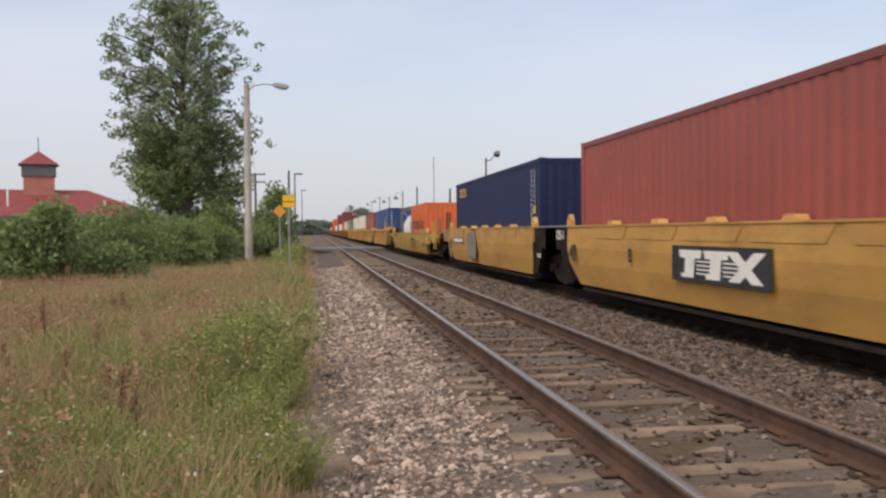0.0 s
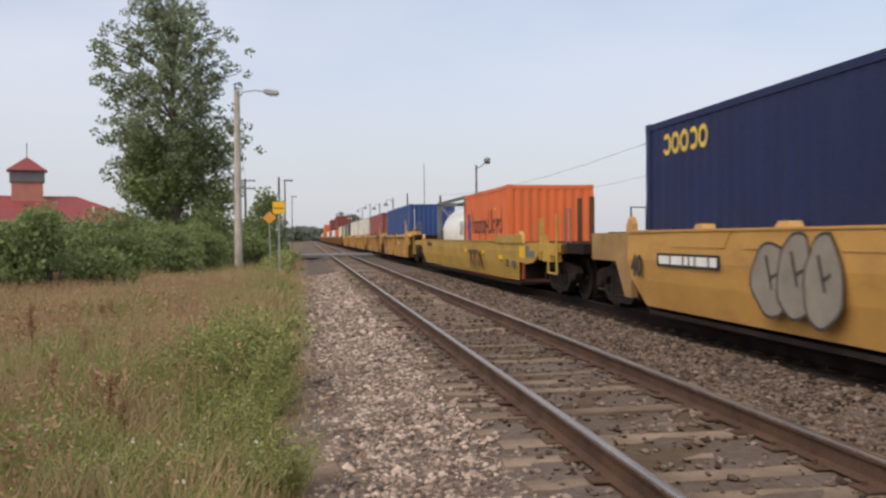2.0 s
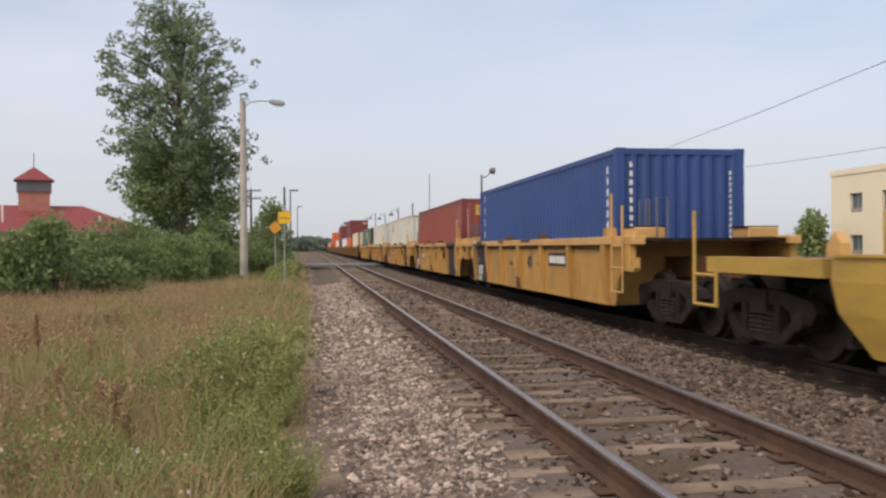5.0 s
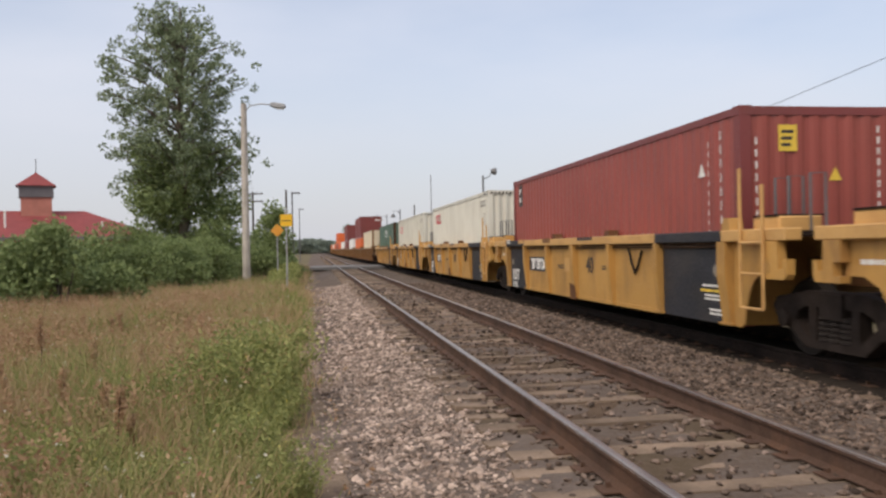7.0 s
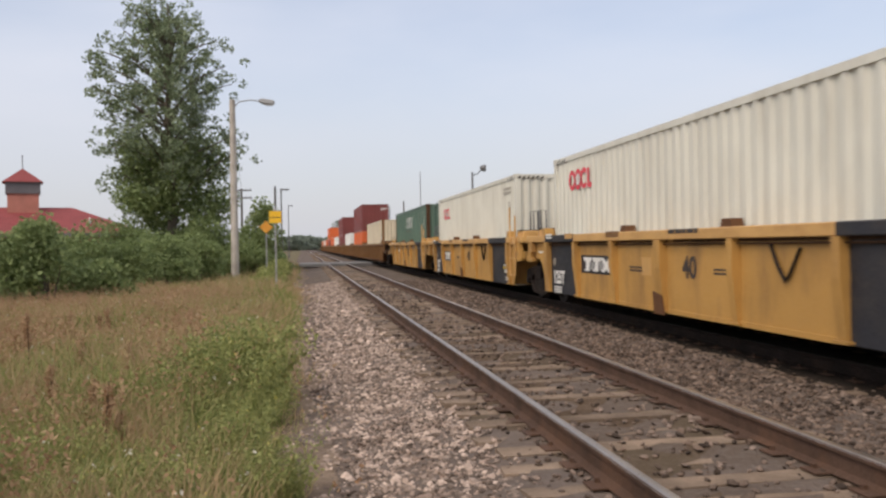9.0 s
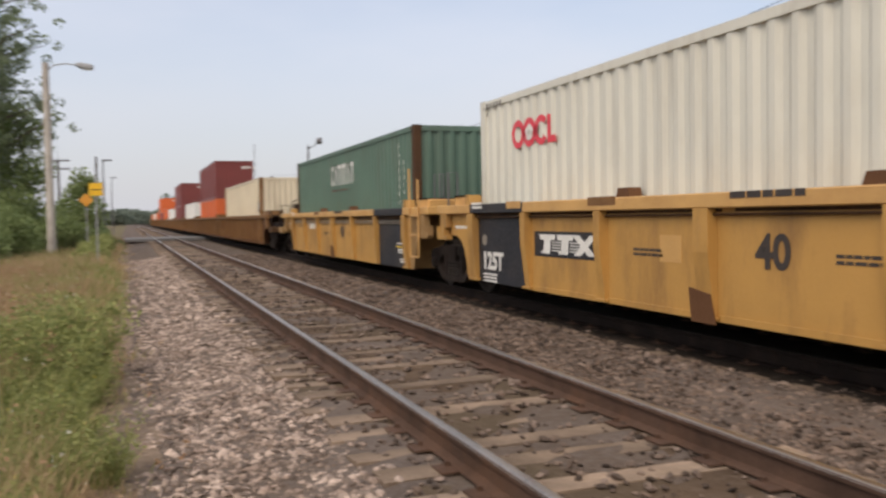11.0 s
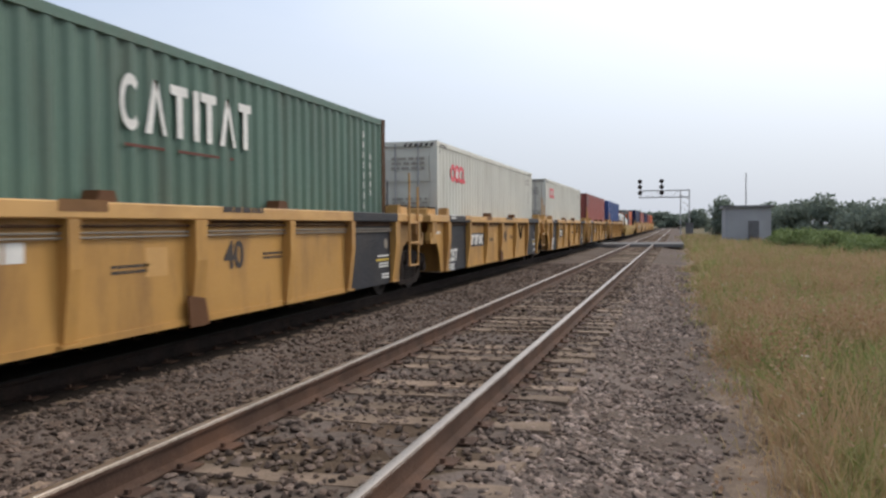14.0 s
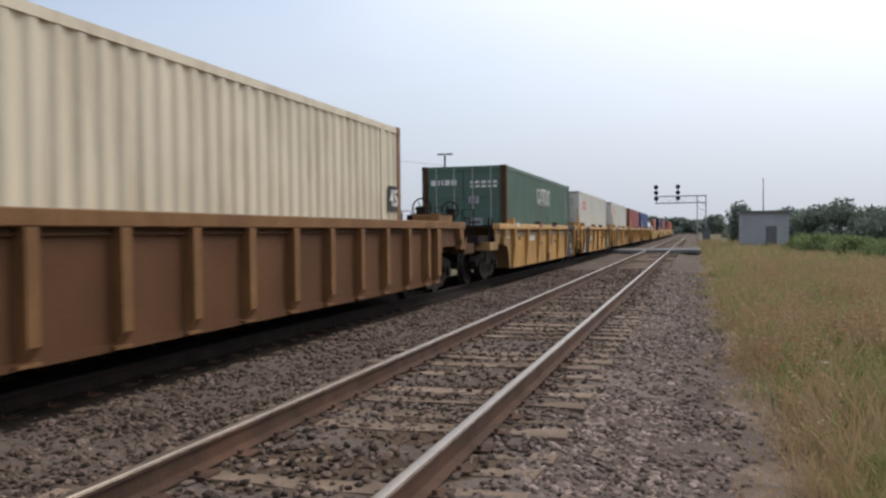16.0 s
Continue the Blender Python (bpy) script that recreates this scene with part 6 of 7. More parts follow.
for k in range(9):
    bush(-6 + rngb.uniform(-3, 3) - k * 2.4, 95 + k * 7, -0.48, 7, 5, rngb.uniform(3.0, 4.2), 90 + k, leaf=0.2, n=1800, material="leaf_hazed", name="tree", label="far green tree with haze put into its leaf colour", group="far trees")
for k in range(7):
    bush(13.5 + rngb.uniform(-2, 2), 250 + k * 24, -0.48, 10, 8, 11 - k * 0.6, 110 + k, leaf=0.5, n=1600, material="leaf_hazed", name="tree", label="far green tree with haze put into its leaf colour", group="far trees")
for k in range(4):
    bush(-5 + 4 * k, 420 + 10 * k, -0.48, 22, 10, 8, 118 + k, leaf=0.7, n=1500, material="leaf_hazed", name="tree", label="far green tree with haze put into its leaf colour", group="far trees")
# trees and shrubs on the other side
bush(-4.7, -111, -0.48, 4.8, 4.0, 6.0, 130, leaf=0.18, n=3000, material="leaf_hazed", name="tree", label="lone leafy tree beside the line", group="far trees")
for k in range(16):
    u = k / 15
    bush(-9.5 - 22 * u + rngb.uniform(-0.8, 0.8), -104 + 52 * u, -0.48, 6.0, 5.0, 4.3 + rngb.uniform(-0.5, 0.7) + 0.5 * u, 140 + k, leaf=0.2, n=2400, material="leaf_hazed", name="tree", label="dark green tree in a hedgerow beyond the field", group="hedgerow trees")
for k in range(13):
    u = k / 12
    bush(-6.5 - 8.5 * u, -60 + 42 * u + rngb.uniform(-1, 1), -0.48, 3.2, 3.2, 1.45 + rngb.uniform(-0.3, 0.35), 170 + k, leaf=0.085, n=2600, label="dark green shrub rising from the dry grass")
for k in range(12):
    bush(-6 + 6.5 * k + rngb.uniform(-2, 2), -330 - 8 * k, -0.48, 16, 8, rngb.uniform(6, 9), 190 + k, leaf=0.6, n=1500, material="leaf_hazed", name="tree", label="far green tree with haze put into its leaf colour", group="far trees")
for x, y, h in ((30.5, 47.5, 4.4), (33.0, 52.0, 2.6), (52, -19, 9.0), (47, -28, 6.5), (40, -52, 4.5), (36, -46, 4.0), (33.5, 21, 6.6), (32, 3, 4.5)):
    bush(x, y, -0.48, h * 0.75, h * 0.7, h, int(200 + x + y), leaf=0.15, n=2600, name="tree", label="green tree on the far side of the tracks", group="trees across the tracks")


def blades(name, n, place, h0, h1, seed, material, label, width=1.0, lean=0.45):
    """Tall grass: curved tapering blades standing on the soil, in one mesh."""
    g = np.random.default_rng(seed)
    x, y = place(g, n)
    n = len(x)
    far = np.hypot(x, y)
    patch = np.array([noise.noise((a * 0.35, b * 0.35, 2.0)) for a, b in zip(x, y)])
    h = g.uniform(h0, h1, n) * (1 + 0.35 * patch) * np.clip((0.35 - x) / 1.0, 0.3, 1)
    w = (0.0018 + 0.00042 * far) * width * g.uniform(0.7, 1.4, n)
    a = g.uniform(0, 6.28, n)
    side = np.stack([np.cos(a), np.sin(a), 0 * a], 1)
    b = g.uniform(0, 6.28, n)
    bend = np.stack([np.cos(b), np.sin(b), 0 * b], 1) * (h * g.uniform(0.1, lean, n))[:, None]
    base = np.stack([x, y, np.where(x > -0.5, -0.42, -0.5)], 1)
    up = np.array([0, 0, 1.0])
    mid = base + up * (h * 0.55)[:, None] + bend * 0.3
    tip = base + up * (h * 0.97)[:, None] + bend
    v = np.stack([base - side * w[:, None], base + side * w[:, None], mid + side * w[:, None] * 0.8, mid - side * w[:, None] * 0.8, tip], 1).reshape(-1, 3)
    k = 5 * np.arange(n)
    faces = np.concatenate([np.stack([k, k + 1, k + 2, k + 3], 1)]).tolist() + np.stack([k + 3, k + 2, k + 4], 1).tolist()
    me = bpy.data.meshes.new(name)
    me.from_pydata(v.tolist(), [], faces)
    me.materials.append(M[material])
    tagged(new(name, me), label, "grass", kind="stuff")
    return tip


def field(y_near, y_far, sign, width, per=22, loose=0.13):
    """Tussocks over the field beside the ballast, thinning out with distance."""
    def place(g, n):
        m = n // per
        y = y_near + (y_far - y_near) * g.random(m) ** 1.6
        x = 0.12 - (width + 0.22 * y) * g.random(m) ** 1.1
        edge = np.array([0.12 + 0.75 * noise.noise((q * 0.55, 3.0, sign)) + 0.35 * noise.noise((q * 1.9, 7.0, sign)) for q in y])
        thin = g.random(m) < np.clip((edge - (0.34 if sign > 0 else -0.16) - x) / 0.7, 0.06, 1.0)
        bare = np.array([noise.noise((a * 0.8, b * 0.8, 6.0 + sign)) + 0.6 * noise.noise((a * 2.1, b * 2.1, 1.0 + sign)) for a, b in zip(x, y)])
        thin &= g.random(m) < np.clip(0.85 + 1.3 * bare, 0.12, 1.0)
        x, y = x[thin], y[thin]
        k = np.repeat(np.arange(len(x)), per)
        r = loose * (1 + 0.04 * y[k])
        return x[k] + g.normal(size=len(k)) * r, sign * (y[k] + g.normal(size=len(k)) * r)
    return place


LABEL = "dry brown and green knee-high grass in tussocks"
def lush(sign, far, wide):
    """Fresh green tufts in drifts near the gravel, thickest along its edge."""
    def place(g, n):
        m = n // 30
        y = 3.2 + far * g.random(m) ** 1.5
        x = -0.45 - (wide + 0.12 * y) * g.random(m) ** 1.25
        drift = np.array([noise.noise((a * 0.55, b * 0.38, 3.0 + sign)) + 0.5 * noise.noise((a * 1.5, b * 1.5, 8.0)) for a, b in zip(x, y)])
        ok = g.random(m) < np.clip(0.1 + 2.4 * drift, 0.0, 1.0)
        x, y = x[ok], y[ok]
        k = np.repeat(np.arange(len(x)), 30)
        r = 0.10 * (1 + 0.04 * y[k])
        return x[k] + g.normal(size=len(k)) * r, sign * (y[k] + g.normal(size=len(k)) * r)
    return place


for sg, sd, many in ((1, 61, 34000), (-1, 62, 10000)):
    blades("green_grass", many, lush(sg, 24, 2.2), 0.22, 0.62, sd, "green_grass", "fresh green grass tufts among the dry grass", 1.6, 1.5)
tips = [blades("tall_grass", 125000, field(0.6, 30, 1, 7), 0.30, 0.80, 31, "grass", LABEL, 1.15, 0.8),
        blades("tall_grass", 34000, field(28, 75, 1, 6), 0.40, 0.75, 32, "grass", LABEL, 1.1, 0.7),
        blades("tall_grass", 95000, field(0.6, 34, -1, 6), 0.30, 0.75, 33, "grass", LABEL, 1.15, 0.8),
        blades("tall_grass", 40000, field(30, 120, -1, 6), 0.40, 0.75, 34, "grass", LABEL, 1.1, 0.7)]


def verge(sign, far):
    def place(g, n):
        y = 0.8 + far * g.random(n) ** 1.5
        x = 0.78 - 1.7 * g.random(n) ** 0.8 + 0.25 * np.sin(y * 1.7) * g.random(n)
        return x, sign * y
    return place


for sg, sd in ((1, 35), (-1, 36)):
    blades("dry_straw", 64000, verge(sg, 34), 0.06, 0.24, sd, "straw", "pale flattened straw along the edge of the gravel", 1.9, 2.4)
g = np.random.default_rng(50)
heads = []
for tp in tips[0], tips[2]:
    ripe = np.array([noise.noise((a * 0.5, b * 0.5, 9.0)) + 0.12 * min(2, max(-1, -a - 2)) for a, b, c in tp])
    pick = tp[g.random(len(tp)) < np.clip(0.2 + 1.3 * ripe, 0.01, 0.8)]
    for k in range(5):
        heads.append(pick + g.normal(size=pick.shape) * (0.022, 0.022, 0.07))
tagged(quads("seed_heads", np.concatenate(heads), 0.019, g, "seed", 0.0), "pale brown grass seed heads above the field", "grass", kind="stuff")

flecks = []
for tp in tips[0], tips[2]:
    flecks.append(tp[g.random(len(tp)) < 0.012])
flecks = np.concatenate(flecks)
flecks = np.concatenate([flecks + g.normal(size=flecks.shape) * 0.012 for k in range(3)])
tagged(quads("wildflowers", flecks, 0.012, g, "fleck", 0.5), "tiny pale wildflowers scattered over the grass", "flowers", kind="stuff")


def weed(seed):
    """A leafy green weed with small yellow flowers."""
    g = np.random.default_rng(seed)
    t = thing("weed", "leafy green weed with tiny yellow flowers by the gravel", "weed", "weeds by the gravel")
    bm, pts, fl = B(), [], []
    for k in range(24):
        a, r = g.uniform(0, 6.28), g.uniform(0.05, 0.34)
        top = Vector((r * math.cos(a), r * math.sin(a), g.uniform(0.3, 0.62)))
        tube(bm, [(0.3 * top.x, 0.3 * top.y, 0), top * 0.6, top], 0.004, 4, 0.0015)
        for q in np.linspace(0.2, 1, 12):
            pts.append(np.array(top * q) + g.normal(size=(6, 3)) * 0.032)
        fl.append(np.array(top) + g.normal(size=(2, 3)) * 0.02)
    part("stem", bm, "weed", t)["kind"] = "stuff"
    quads("leaves", np.concatenate(pts), 0.019, g, "weed", 0.15, t, 0.45)
    quads("flowers", np.concatenate(fl)[:12], 0.010, g, "flower", 0.6, t)
    return t


kinds = [weed(300 + k) for k in range(5)]
rngw = random.Random(77)
spots = [(-0.75, 9.5), (-1.0, 9.0), (-0.55, 9.0), (-0.95, 10.0), (-1.25, 9.5), (-0.85, 9.2), (-0.6, 8.7), (-1.1, 9.8), (-0.45, 9.6), (-0.9, 10.4), (-0.35, 6.3), (-0.7, 6.0), (-0.15, 5.6), (-1.3, 6.4), (-0.5, 5.1), (-2.2, 7.0), (-1.7, 5.6)]
spots += [(-0.25 - 1.5 * rngw.random(), 4.6 + 4.4 * rngw.random()) for k in range(34)]
spots += [(-0.7 - 3.6 * rngw.random() ** 1.2, 3.6 + 20 * rngw.random() ** 1.3) for k in range(150)]
spots += [(-0.6 - 3.4 * rngw.random(), -2.6 - 22 * rngw.random()) for k in range(60)]
for i, (x, y) in enumerate(spots):
    k = rngw.uniform(0.55, 1.0) if i > 9 else rngw.uniform(1.35, 1.7)
    m = pose(x, y, -0.46 if x < -0.6 else -0.42, 0, 0, rngw.uniform(0, 360)) @ Matrix.Diagonal((k, k, k * rngw.uniform(0.8, 1.0), 1))
    if i < 5:
        kinds[i].matrix_basis = m
    else:
        c = copy_thing(kinds[i % 5], pose(0, 0, 0))
        c.matrix_basis = m
# dead dock stalk standing out of the grass
t = thing("dead_weed", "dark brown dead dock stalk above the grass", "weed", m=pose(-3.55, 11.6, -0.48))
bm = B()
tube(bm, [(0, 0, 0), (0.02, 0, 0.6), (0.0, 0, 1.05)], 0.010, 5, 0.005)
part("stalk", bm, "deadstalk", t)
gd = np.random.default_rng(8)
quads("seed_head", np.concatenate([clump(gd, (0.02 * math.sin(k), 0, 0.62 + 0.055 * k), (0.06, 0.06, 0.05), 60) for k in range(8)]), 0.016, gd, "seed", 0.0, t)

rngd = random.Random(31)
for k in range(26):
    x, y = -1.4 - 4.5 * rngd.random(), 5.5 + 13 * rngd.random()
    c = copy_thing(t, pose(0, 0, 0))
    c.matrix_basis = pose(x, y, -0.48, rngd.uniform(-8, 8), rngd.uniform(-8, 8), rngd.uniform(0, 360)) @ Matrix.Diagonal((0.8, 0.8, rngd.uniform(0.5, 0.78), 1))
    tagged(c, "rust-brown seeding dock stalk among the grass", "weed", "dock stalks in the meadow")


# ---- posts, lamps, signs and wires ----
def pole(name, x, y, h, r, material, label, category, group=""):
    t = thing(name, label, category, group, pose(x, y, -0.5))
    bm = B()
    lathe(bm, [(0, r), (h * 0.5, r * 0.85), (h + 0.5, r * 0.7)], "z", 12)
    part("post", bm, material, t, smooth=False)
    return t


t = pole("street_lamp", -3.48, 44.87, 9.1, 0.21, "wood", "weathered pale wooden lamp post with curved steel arm", "street lamp")
bm = B()
tube(bm, [(0, 0, 9.15), (0.35, 0, 9.5), (0.9, 0, 9.6), (1.5, 0, 9.55)], 0.035, 8)
part("arm", bm, "galv", t)
bm = B()
prism(bm, [(1.35, 9.62), (1.5, 9.68), (2.1, 9.6), (2.2, 9.45), (2.05, 9.36), (1.6, 9.38), (1.35, 9.5)], "y", -0.16, 0.16)
part("lamp_head", bm, "galv", t, "grey cobra-head lamp", bevel=0.04)
part("lens", box(B(), 1.68, 2.1, -0.11, 0.11, 9.33, 9.375), "lens", t)

t = pole("warning_sign", -0.93, 30, 2.9, 0.035, "galv", "yellow square warning sign on a thin steel post", "sign")
part("sign_plate", prism(B(), [(-0.21, 2.72), (0.21, 2.72), (0.21, 3.14), (-0.21, 3.14)], "y", -0.05, -0.035), "sign", t, "yellow sign plate", bevel=0.0)
part("sign_band", box(B(), -0.17, 0.17, -0.055, -0.051, 2.9, 2.93), "letter_dark", t)
t = pole("warning_sign", -1.75, 42, 2.6, 0.04, "galv", "orange-yellow diamond warning sign seen beside the tracks", "sign")
part("sign_plate", prism(B(), [(0, 2.55), (0.32, 2.87), (0, 3.19), (-0.32, 2.87)], "y", -0.05, -0.035), "signback", t, "orange diamond plate")

pole("utility_pole", -2.45, 80, 7.1, 0.13, "darkwood", "dark wooden pole beside the line", "utility pole", "poles along the line")
for x, y, h in ((-1.9, 80, 6.8), (-2.2, 140, 8.2)):
    t = pole("street_lamp", x, y, h, 0.09, "steel", "dark steel lamp post with a short arm", "street lamp", "dark lamp posts")
    bm = B()
    box(bm, -0.1, 0.75, -0.12, 0.12, h + 0.42, h + 0.56)
    part("lamp_head", bm, "steel", t)


def crossarm_pole(x, y, h, label="wooden utility pole with crossarms and insulators"):
    t = pole("utility_pole", x, y, h, 0.14, "darkwood", label, "utility pole", "poles along the line")
    for q in (h + 0.3, h - 0.5):
        part("crossarm", box(B(), -1.05, 1.05, -0.05, 0.05, q - 0.06, q + 0.06), "darkwood", t)
        for k in (-0.9, -0.45, 0.45, 0.9):
            bm = B()
            lathe(bm, [(0, 0.03), (0.1, 0.05), (0.16, 0.03)], "z", 8, (k, 0, q + 0.06))
            part("insulator", bm, "steel", t)
    return t


crossarm_pole(-6.2, 89.8, 7.6)
for y in (53.5, 8.0, 99.0):
    crossarm_pole(27.2, y, 6.4)
crossarm_pole(19.4, 98, 6.2)


def wire(points, label, sag=0.55):
    bm = B()
    pts = []
    for (a, b) in zip(points, points[1:]):
        for k in range(10):
            u = k / 10
            p = Vector(a).lerp(Vector(b), u)
            p.z -= 4 * sag * u * (1 - u)
            pts.append(p)
    pts.append(Vector(points[-1]))
    tube(bm, pts, 0.012, 5)
    return tagged(part("overhead_wire", bm, "wire", None), label, "cable", "wires along the line")


for x, z in ((19.0, 7.35), (26.3, 6.35)):
    if x > 20:
        wire([(x, y, z) for y in (99, 53.5, 8)] + [(26.3, -88.5, 8.6)], "black overhead cable running along the railway")
    else:
        wire([(x, y, z) for y, z in ((118, 7.4), (12.2, 8.3))], "black overhead cable running along the railway", 1.75)
pole("utility_pole", 26.3, -88.5, 9.7, 0.15, "darkwood", "dark wooden pole carrying one cable", "utility pole", "poles along the line")
for y in (118, 12.2):
    pole("utility_pole", 19.0, y, 8.2 if y < 100 else 7.3, 0.19, "darkwood", "dark wooden pole carrying one cable", "utility pole", "poles along the line")
wire([(-3.4, 44.9, 8.3), (-6.2, 89.8, 7.6)], "thin service cable from lamp post to pole")

t = pole("flood_light", 16.1, 78.3, 8.2, 0.13, "steel", "dark pole with an angled flood light", "flood light")
bm = B()
tube(bm, [(0, 0, 8.4), (0.5, 0, 8.55), (0.9, 0, 9.0)], 0.05, 6)
part("arm", bm, "steel", t)
bm = B()
lathe(bm, [(-0.25, 0.22), (0.1, 0.34), (0.25, 0.3)], "x", 14, (1.05, 0, 9.1))
part("lamp_head", bm, "steel", t)
pole("radio_mast", 16.8, 118.8, 11.9, 0.07, "steel", "thin grey radio mast", "mast")
pole("radio_mast", -6.3, -90.8, 6.4, 0.06, "darkwood", "thin dark mast behind the shed", "mast")
for x, y, h in ((10.3, 99.5, 5.6), (10.9, 124.5, 6.0), (11.0, 144.6, 6.8), (11.2, 168, 7.0)):
    t = pole("platform_lamp", x, y, h + 0.5, 0.09, "steel", "black platform lamp with hanging bell shade", "lamp", "platform lamps")
    bm = B()
    tube(bm, [(0, 0, h + 0.4), (-0.3, 0, h + 0.75), (-0.75, 0, h + 0.75), (-0.85, 0, h + 0.45)], 0.03, 6)
    part("arm", bm, "steel", t)
    bm = B()
    lathe(bm, [(0, 0.32), (0.2, 0.25), (0.4, 0.06)], "z", 14, (-0.85, 0, h + 0.02))
    part("shade", bm, "steel", t)
pole("utility_pole", 12.0, 99.3, 6.6, 0.11, "darkwood", "dark wooden pole beside the line", "utility pole", "poles along the line")
for x, y, h in ((24.5, -39.1, 8.9), (23.1, -77.8, 8.8), (27.2, -36.65, 5.7)):
    t = pole("parking_lamp", x, y, h, 0.08, "steel", "grey steel lamp post with two flat heads", "street lamp", "parking lamps")
    for s in (-1, 1):
        part("lamp_head", box(B(), *sorted((s * 0.12, s * 0.72)), -0.16, 0.16, h + 0.42, h + 0.56), "steel", t)

# signal gantry
t = thing("signal_gantry", "grey steel cantilever signal gantry over the tracks", "signal gantry", m=pose(0, -141, -0.5))
for x in (-1.5, -0.15):
    bm = B()
    tube(bm, [(x, 0, 0), (x, 0, 7.3)], 0.09, 8)
    part("post", bm, "galv", t)
bm = B()
for k in range(6):
    tube(bm, [(-1.5, 0, 0.6 + k), (-0.15, 0, 1.6 + k)], 0.035, 5)
part("bracing", bm, "galv", t)
for z in (6.15, 7.25):
    part("beam", box(B(), -1.6, 6.4, -0.08, 0.08, z - 0.09, z + 0.09), "galv", t)
bm = B()
for k in range(6):
    tube(bm, [(-0.1 + k * 1.05, 0, 6.15), (0.42 + k * 1.05, 0, 7.25), (0.95 + k * 1.05, 0, 6.15)], 0.03, 5)
part("lattice", bm, "galv", t)
for x in (6.2, 2.8):
    for z in (8.75, 7.85, 6.9):
        h = part("signal_head", lathe(B(), [(0.0, 0.36), (0.12, 0.36), (0.14, 0.1)], "y", 16, (x, 0.05, z)), "black", t, "black round signal head")
    part("signal_post", tube(B(), [(x, 0, 6.1), (x, 0, 8.9)], 0.06, 6), "galv", t)
t = thing("signal_cabinet", "grey steel signal cabinet beside the track", "cabinet", m=pose(-1.2, -118, -0.5))
part("cabinet_body", box(B(), -0.5, 0.5, -0.4, 0.4, 0, 1.9), "steel", t, bevel=0.03)
part("cabinet_roof", box(B(), -0.58, 0.58, -0.48, 0.48, 1.9, 1.98), "steel", t)


# ---- buildings ----
def depot(x, y):
    t = thing("railway_depot", "pink-brick depot with red hipped roof and square cupola", "building", m=pose(x, y, -0.5, 0, 0, 17))
    part("wall", box(B(), -12.5, 9.3, -5.4, 5.4, 0, 3.6), "brick", t)
    bm = B()
    e = [bm.verts.new(p) for p in ((-13.6, -6.6, 3.45), (10.6, -6.6, 3.45), (10.6, 6.6, 3.45), (-13.6, 6.6, 3.45))]
    r = [bm.verts.new(p) for p in ((-6.5, 0, 6.15), (4.3, 0, 6.15))]
    for f in ((e[0], e[1], r[1], r[0]), (e[1], e[2], r[1]), (e[2], e[3], r[0], r[1]), (e[3], e[0], r[0]), tuple(e[::-1])):
        bm.faces.new(f)
    part("roof", bm, "roof", t, "red shingled hipped roof")
    part("fascia", box(B(), -13.65, 10.65, -6.68, -6.58, 3.2, 3.5), "slate", t)
    part("cupola", box(B(), -1.35, 1.35, -1.35, 1.35, 5.3, 7.4), "brick", t)
    part("louvre", box(B(), -1.5, 1.5, -1.5, 1.5, 7.4, 8.55), "slate", t, "dark louvred belfry band")
    bm = B()
    q = [bm.verts.new(p) for p in ((-1.75, -1.75, 8.5), (1.75, -1.75, 8.5), (1.75, 1.75, 8.5), (-1.75, 1.75, 8.5))]
    a = bm.verts.new((0, 0, 9.9))
    for k in range(4):
        bm.faces.new((q[k], q[(k + 1) % 4], a))
    bm.faces.new(q[::-1])
    part("cupola_roof", bm, "roof", t, "pointed red cupola roof")
    part("finial", tube(B(), [(0, 0, 9.7), (0, 0, 11.2)], 0.045, 6), "steel", t)
    for px in (-2.6, 5.6):
        part("vent_pipe", tube(B(), [(px, -4.2, 3.9), (px, -4.2, 6.0 if px < 0 else 5.0)], 0.10, 8), "white", t)
    for k in range(6):
        wx = -11 + k * 3.6
        w = part("window", box(B(), wx - 0.55, wx + 0.55, -5.46, -5.38, 1.0, 2.7), "glass", t)
        part("window_frame", box(B(), wx - 0.65, wx + 0.65, -5.44, -5.36, 0.85, 1.0), "frame", w)
    return t


depot(-26.4, 86.0)


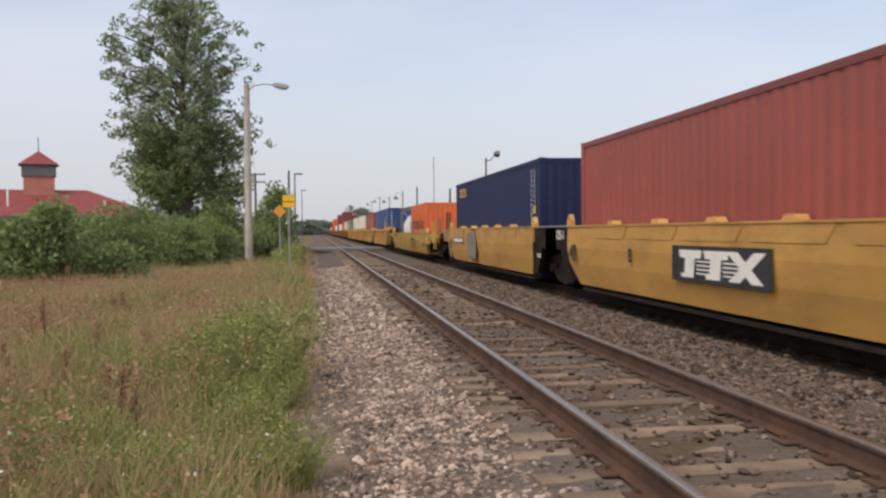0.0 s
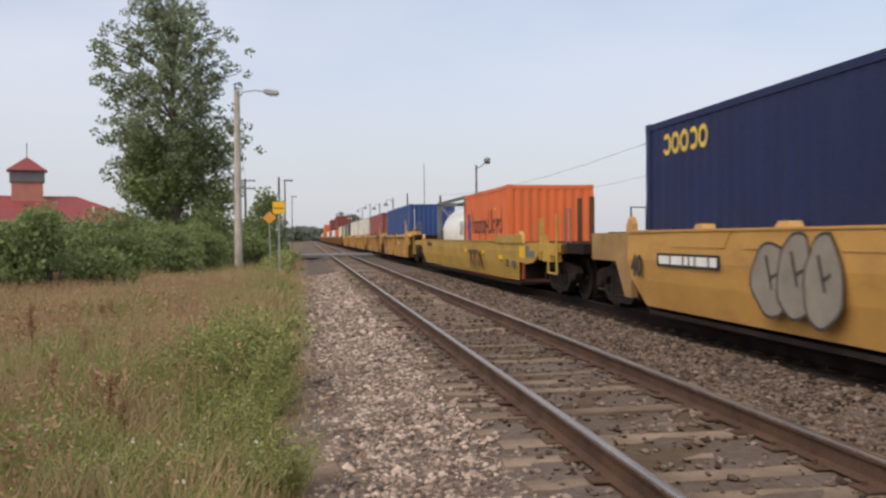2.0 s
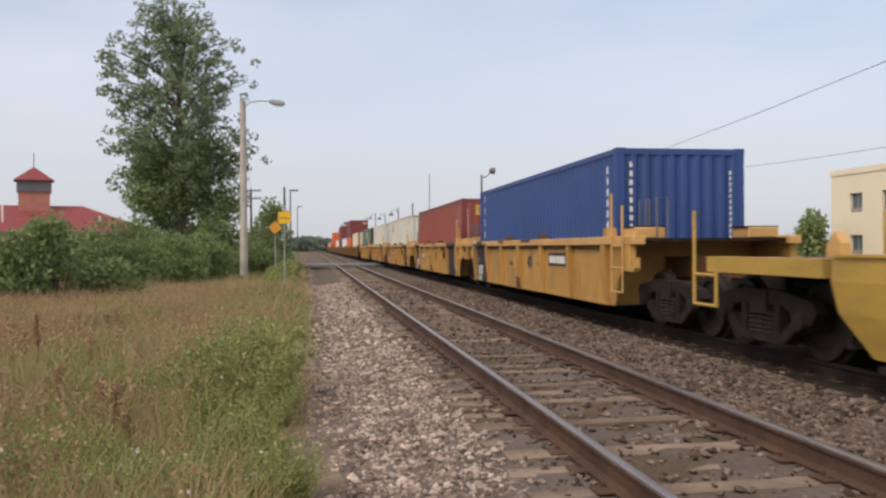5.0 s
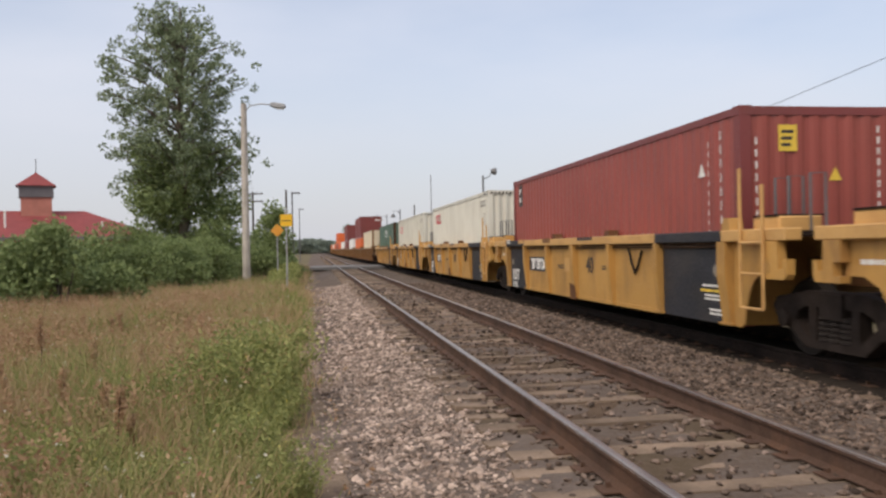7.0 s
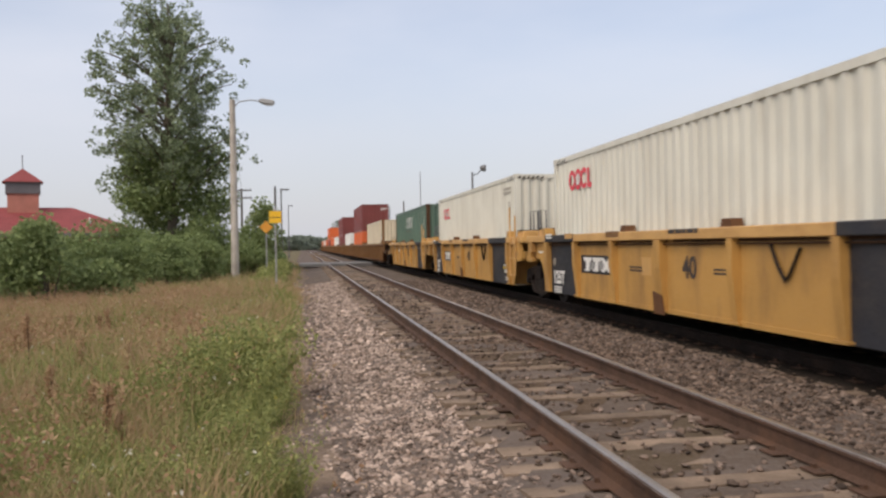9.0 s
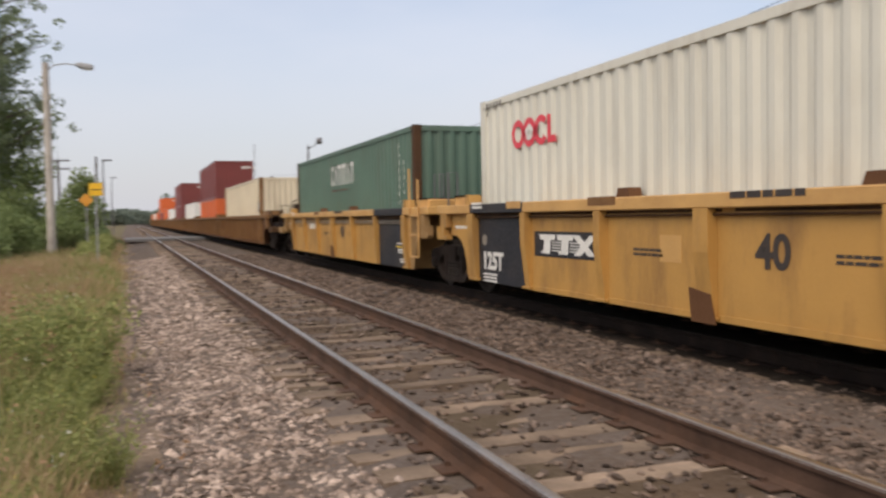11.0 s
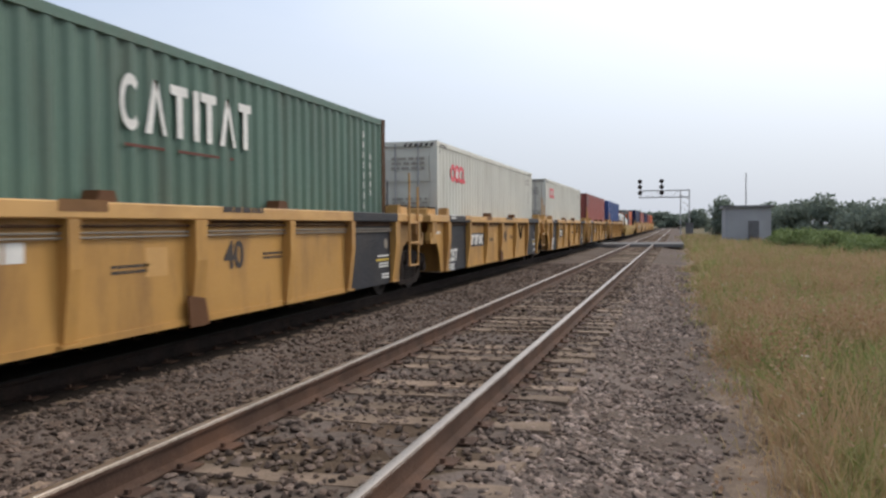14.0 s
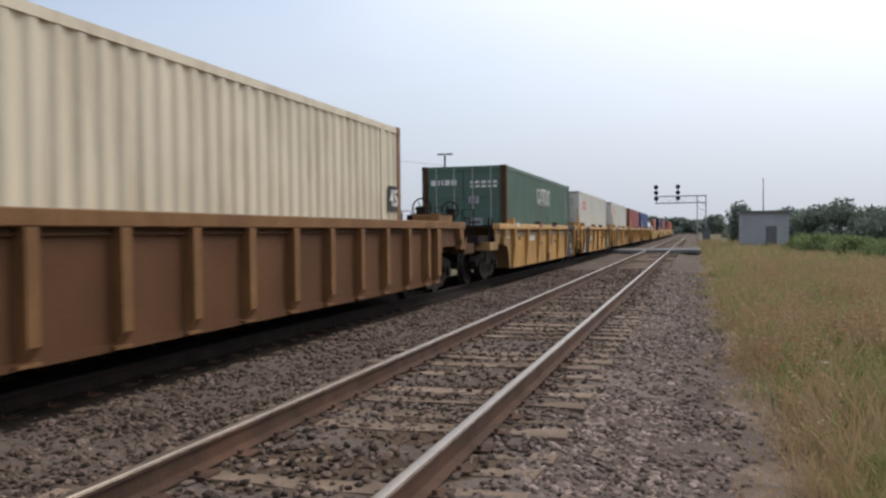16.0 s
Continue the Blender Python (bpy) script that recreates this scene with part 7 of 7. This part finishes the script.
def block(name, label, x, y0, y1, depth, h, wall, cols, row0, dz, rows, w, wh, trim=None):
    """A flat-roofed building whose windowed front faces the tracks (towards -x)."""
    t = thing(name, label, "building", m=pose(x, 0, -0.5))
    bm = B()
    cs = sorted(cols)
    rr = [row0 + 0.5 + k * dz for k in range(rows)]
    # front wall in pieces round the openings
    edges = [y0] + [v for c in cs for v in (c - w / 2, c + w / 2)] + [y1]
    for i in range(0, len(edges), 2):
        box(bm, 0, 0.35, edges[i], edges[i + 1], 0, h)
    for c in cs:
        zs = [0] + [v for r in rr for v in (r - wh / 2, r + wh / 2)] + [h]
        for i in range(0, len(zs), 2):
            if zs[i + 1] > zs[i]:
                box(bm, 0, 0.35, c - w / 2, c + w / 2, zs[i], zs[i + 1])
    part("front_wall", bm, wall, t)
    part("rear_block", box(B(), 0.36, depth, y0, y1, 0, h - 0.05), wall, t)
    part("parapet", box(B(), -0.06, depth + 0.05, y0 - 0.05, y1 + 0.05, h, h + 0.35), wall, t)
    glass = mesh_of("pane", box(B(), 0.20, 0.24, -w / 2, w / 2, -wh / 2 + 0.28, wh / 2), "glass")
    fr = B()
    box(fr, 0.10, 0.22, -w / 2, w / 2, -wh / 2, -wh / 2 + 0.28)
    box(fr, 0.14, 0.22, -0.03, 0.03, -wh / 2 + 0.28, wh / 2)
    frame_me = mesh_of("window_frame", fr, "frame")
    for c in cs:
        for r in rr:
            win = new("window", glass)
            win.parent, win.matrix_basis = t, pose(0, c, r)
            f = new("window_frame", frame_me)
            f.parent = win
    if trim:
        for a, b in trim:
            part("pilaster", box(B(), -0.12, 0.0, a, b, 0, h), "tan", t, "tan stucco strip")
    return t


block("hotel", "tall white stucco hotel with rows of square windows", 47.2, -13.0, 19.0, 16, 24.0, "stucco",
      [-11.9, -10.2, -8.4, -6.6, -3.4, 0.0, 3.4, 6.8, 10.2, 13.6, 16.8], 1.9, 2.75, 8, 1.05, 1.85, [(-5.6, -4.6), (4.6, 5.6)])
block("low_building", "low cream office building with a few dark windows", 33.2, 32.0, 49.5, 14, 6.2, "cream_stucco",
      [34.5, 37.5, 40.5, 44.0, 47.0], 1.3, 2.6, 2, 1.2, 1.2)
t = thing("shed", "grey block shed with flat roof beside the field", "shed", m=pose(-5.6, -82, -0.5))
part("wall", box(B(), -1.9, 1.9, -3, 3, 0, 3.2), "shed", t)
part("roof", box(B(), -2.1, 2.1, -3.2, 3.2, 3.2, 3.4), "steel", t)
part("door", box(B(), -0.9, 0.0, 2.98, 3.03, 0, 2.05), "steel", t)
c = container(12.19, 2.591, "darkred", "faded maroon container standing on the far side of the tracks", 0.0)
c.matrix_basis = pose(22.0, -6.0, -0.47)
c["group"] = ""


# ---- movement ----
GONE = [(0, -78.65), (1, -69.096), (2, -59.424), (3, -49.633), (4, -39.773), (5, -29.895), (6, -19.999), (7, -10.047), (8, 0), (9, 10.165), (10, 20.473),
        (11, 30.882), (12, 41.145), (13, 51.331), (14, 61.566), (15, 71.938), (16, 82.461)]


def motions():
    """The whole train rolls towards -y; the wheels of the nearest bogies turn with it."""
    for t, s in MOVERS:
        walk(t, [(sec, pose(FAR, s - d, 0)) for sec, d in GONE])
    ts, ds = [g[0] for g in GONE], [g[1] for g in GONE]
    spin = [(k / 30, float(np.interp(k / 30, ts, ds)) / 0.457) for k in range(0, 481)]
    for b in BOGIES[1:6]:
        for w in b.children:
            if w.name.startswith("wheelset"):
                y = w.matrix_basis.translation.y
                walk(w, [(sec, pose(0, y, 0.457, math.degrees(a) % 360)) for sec, a in spin])


motions()
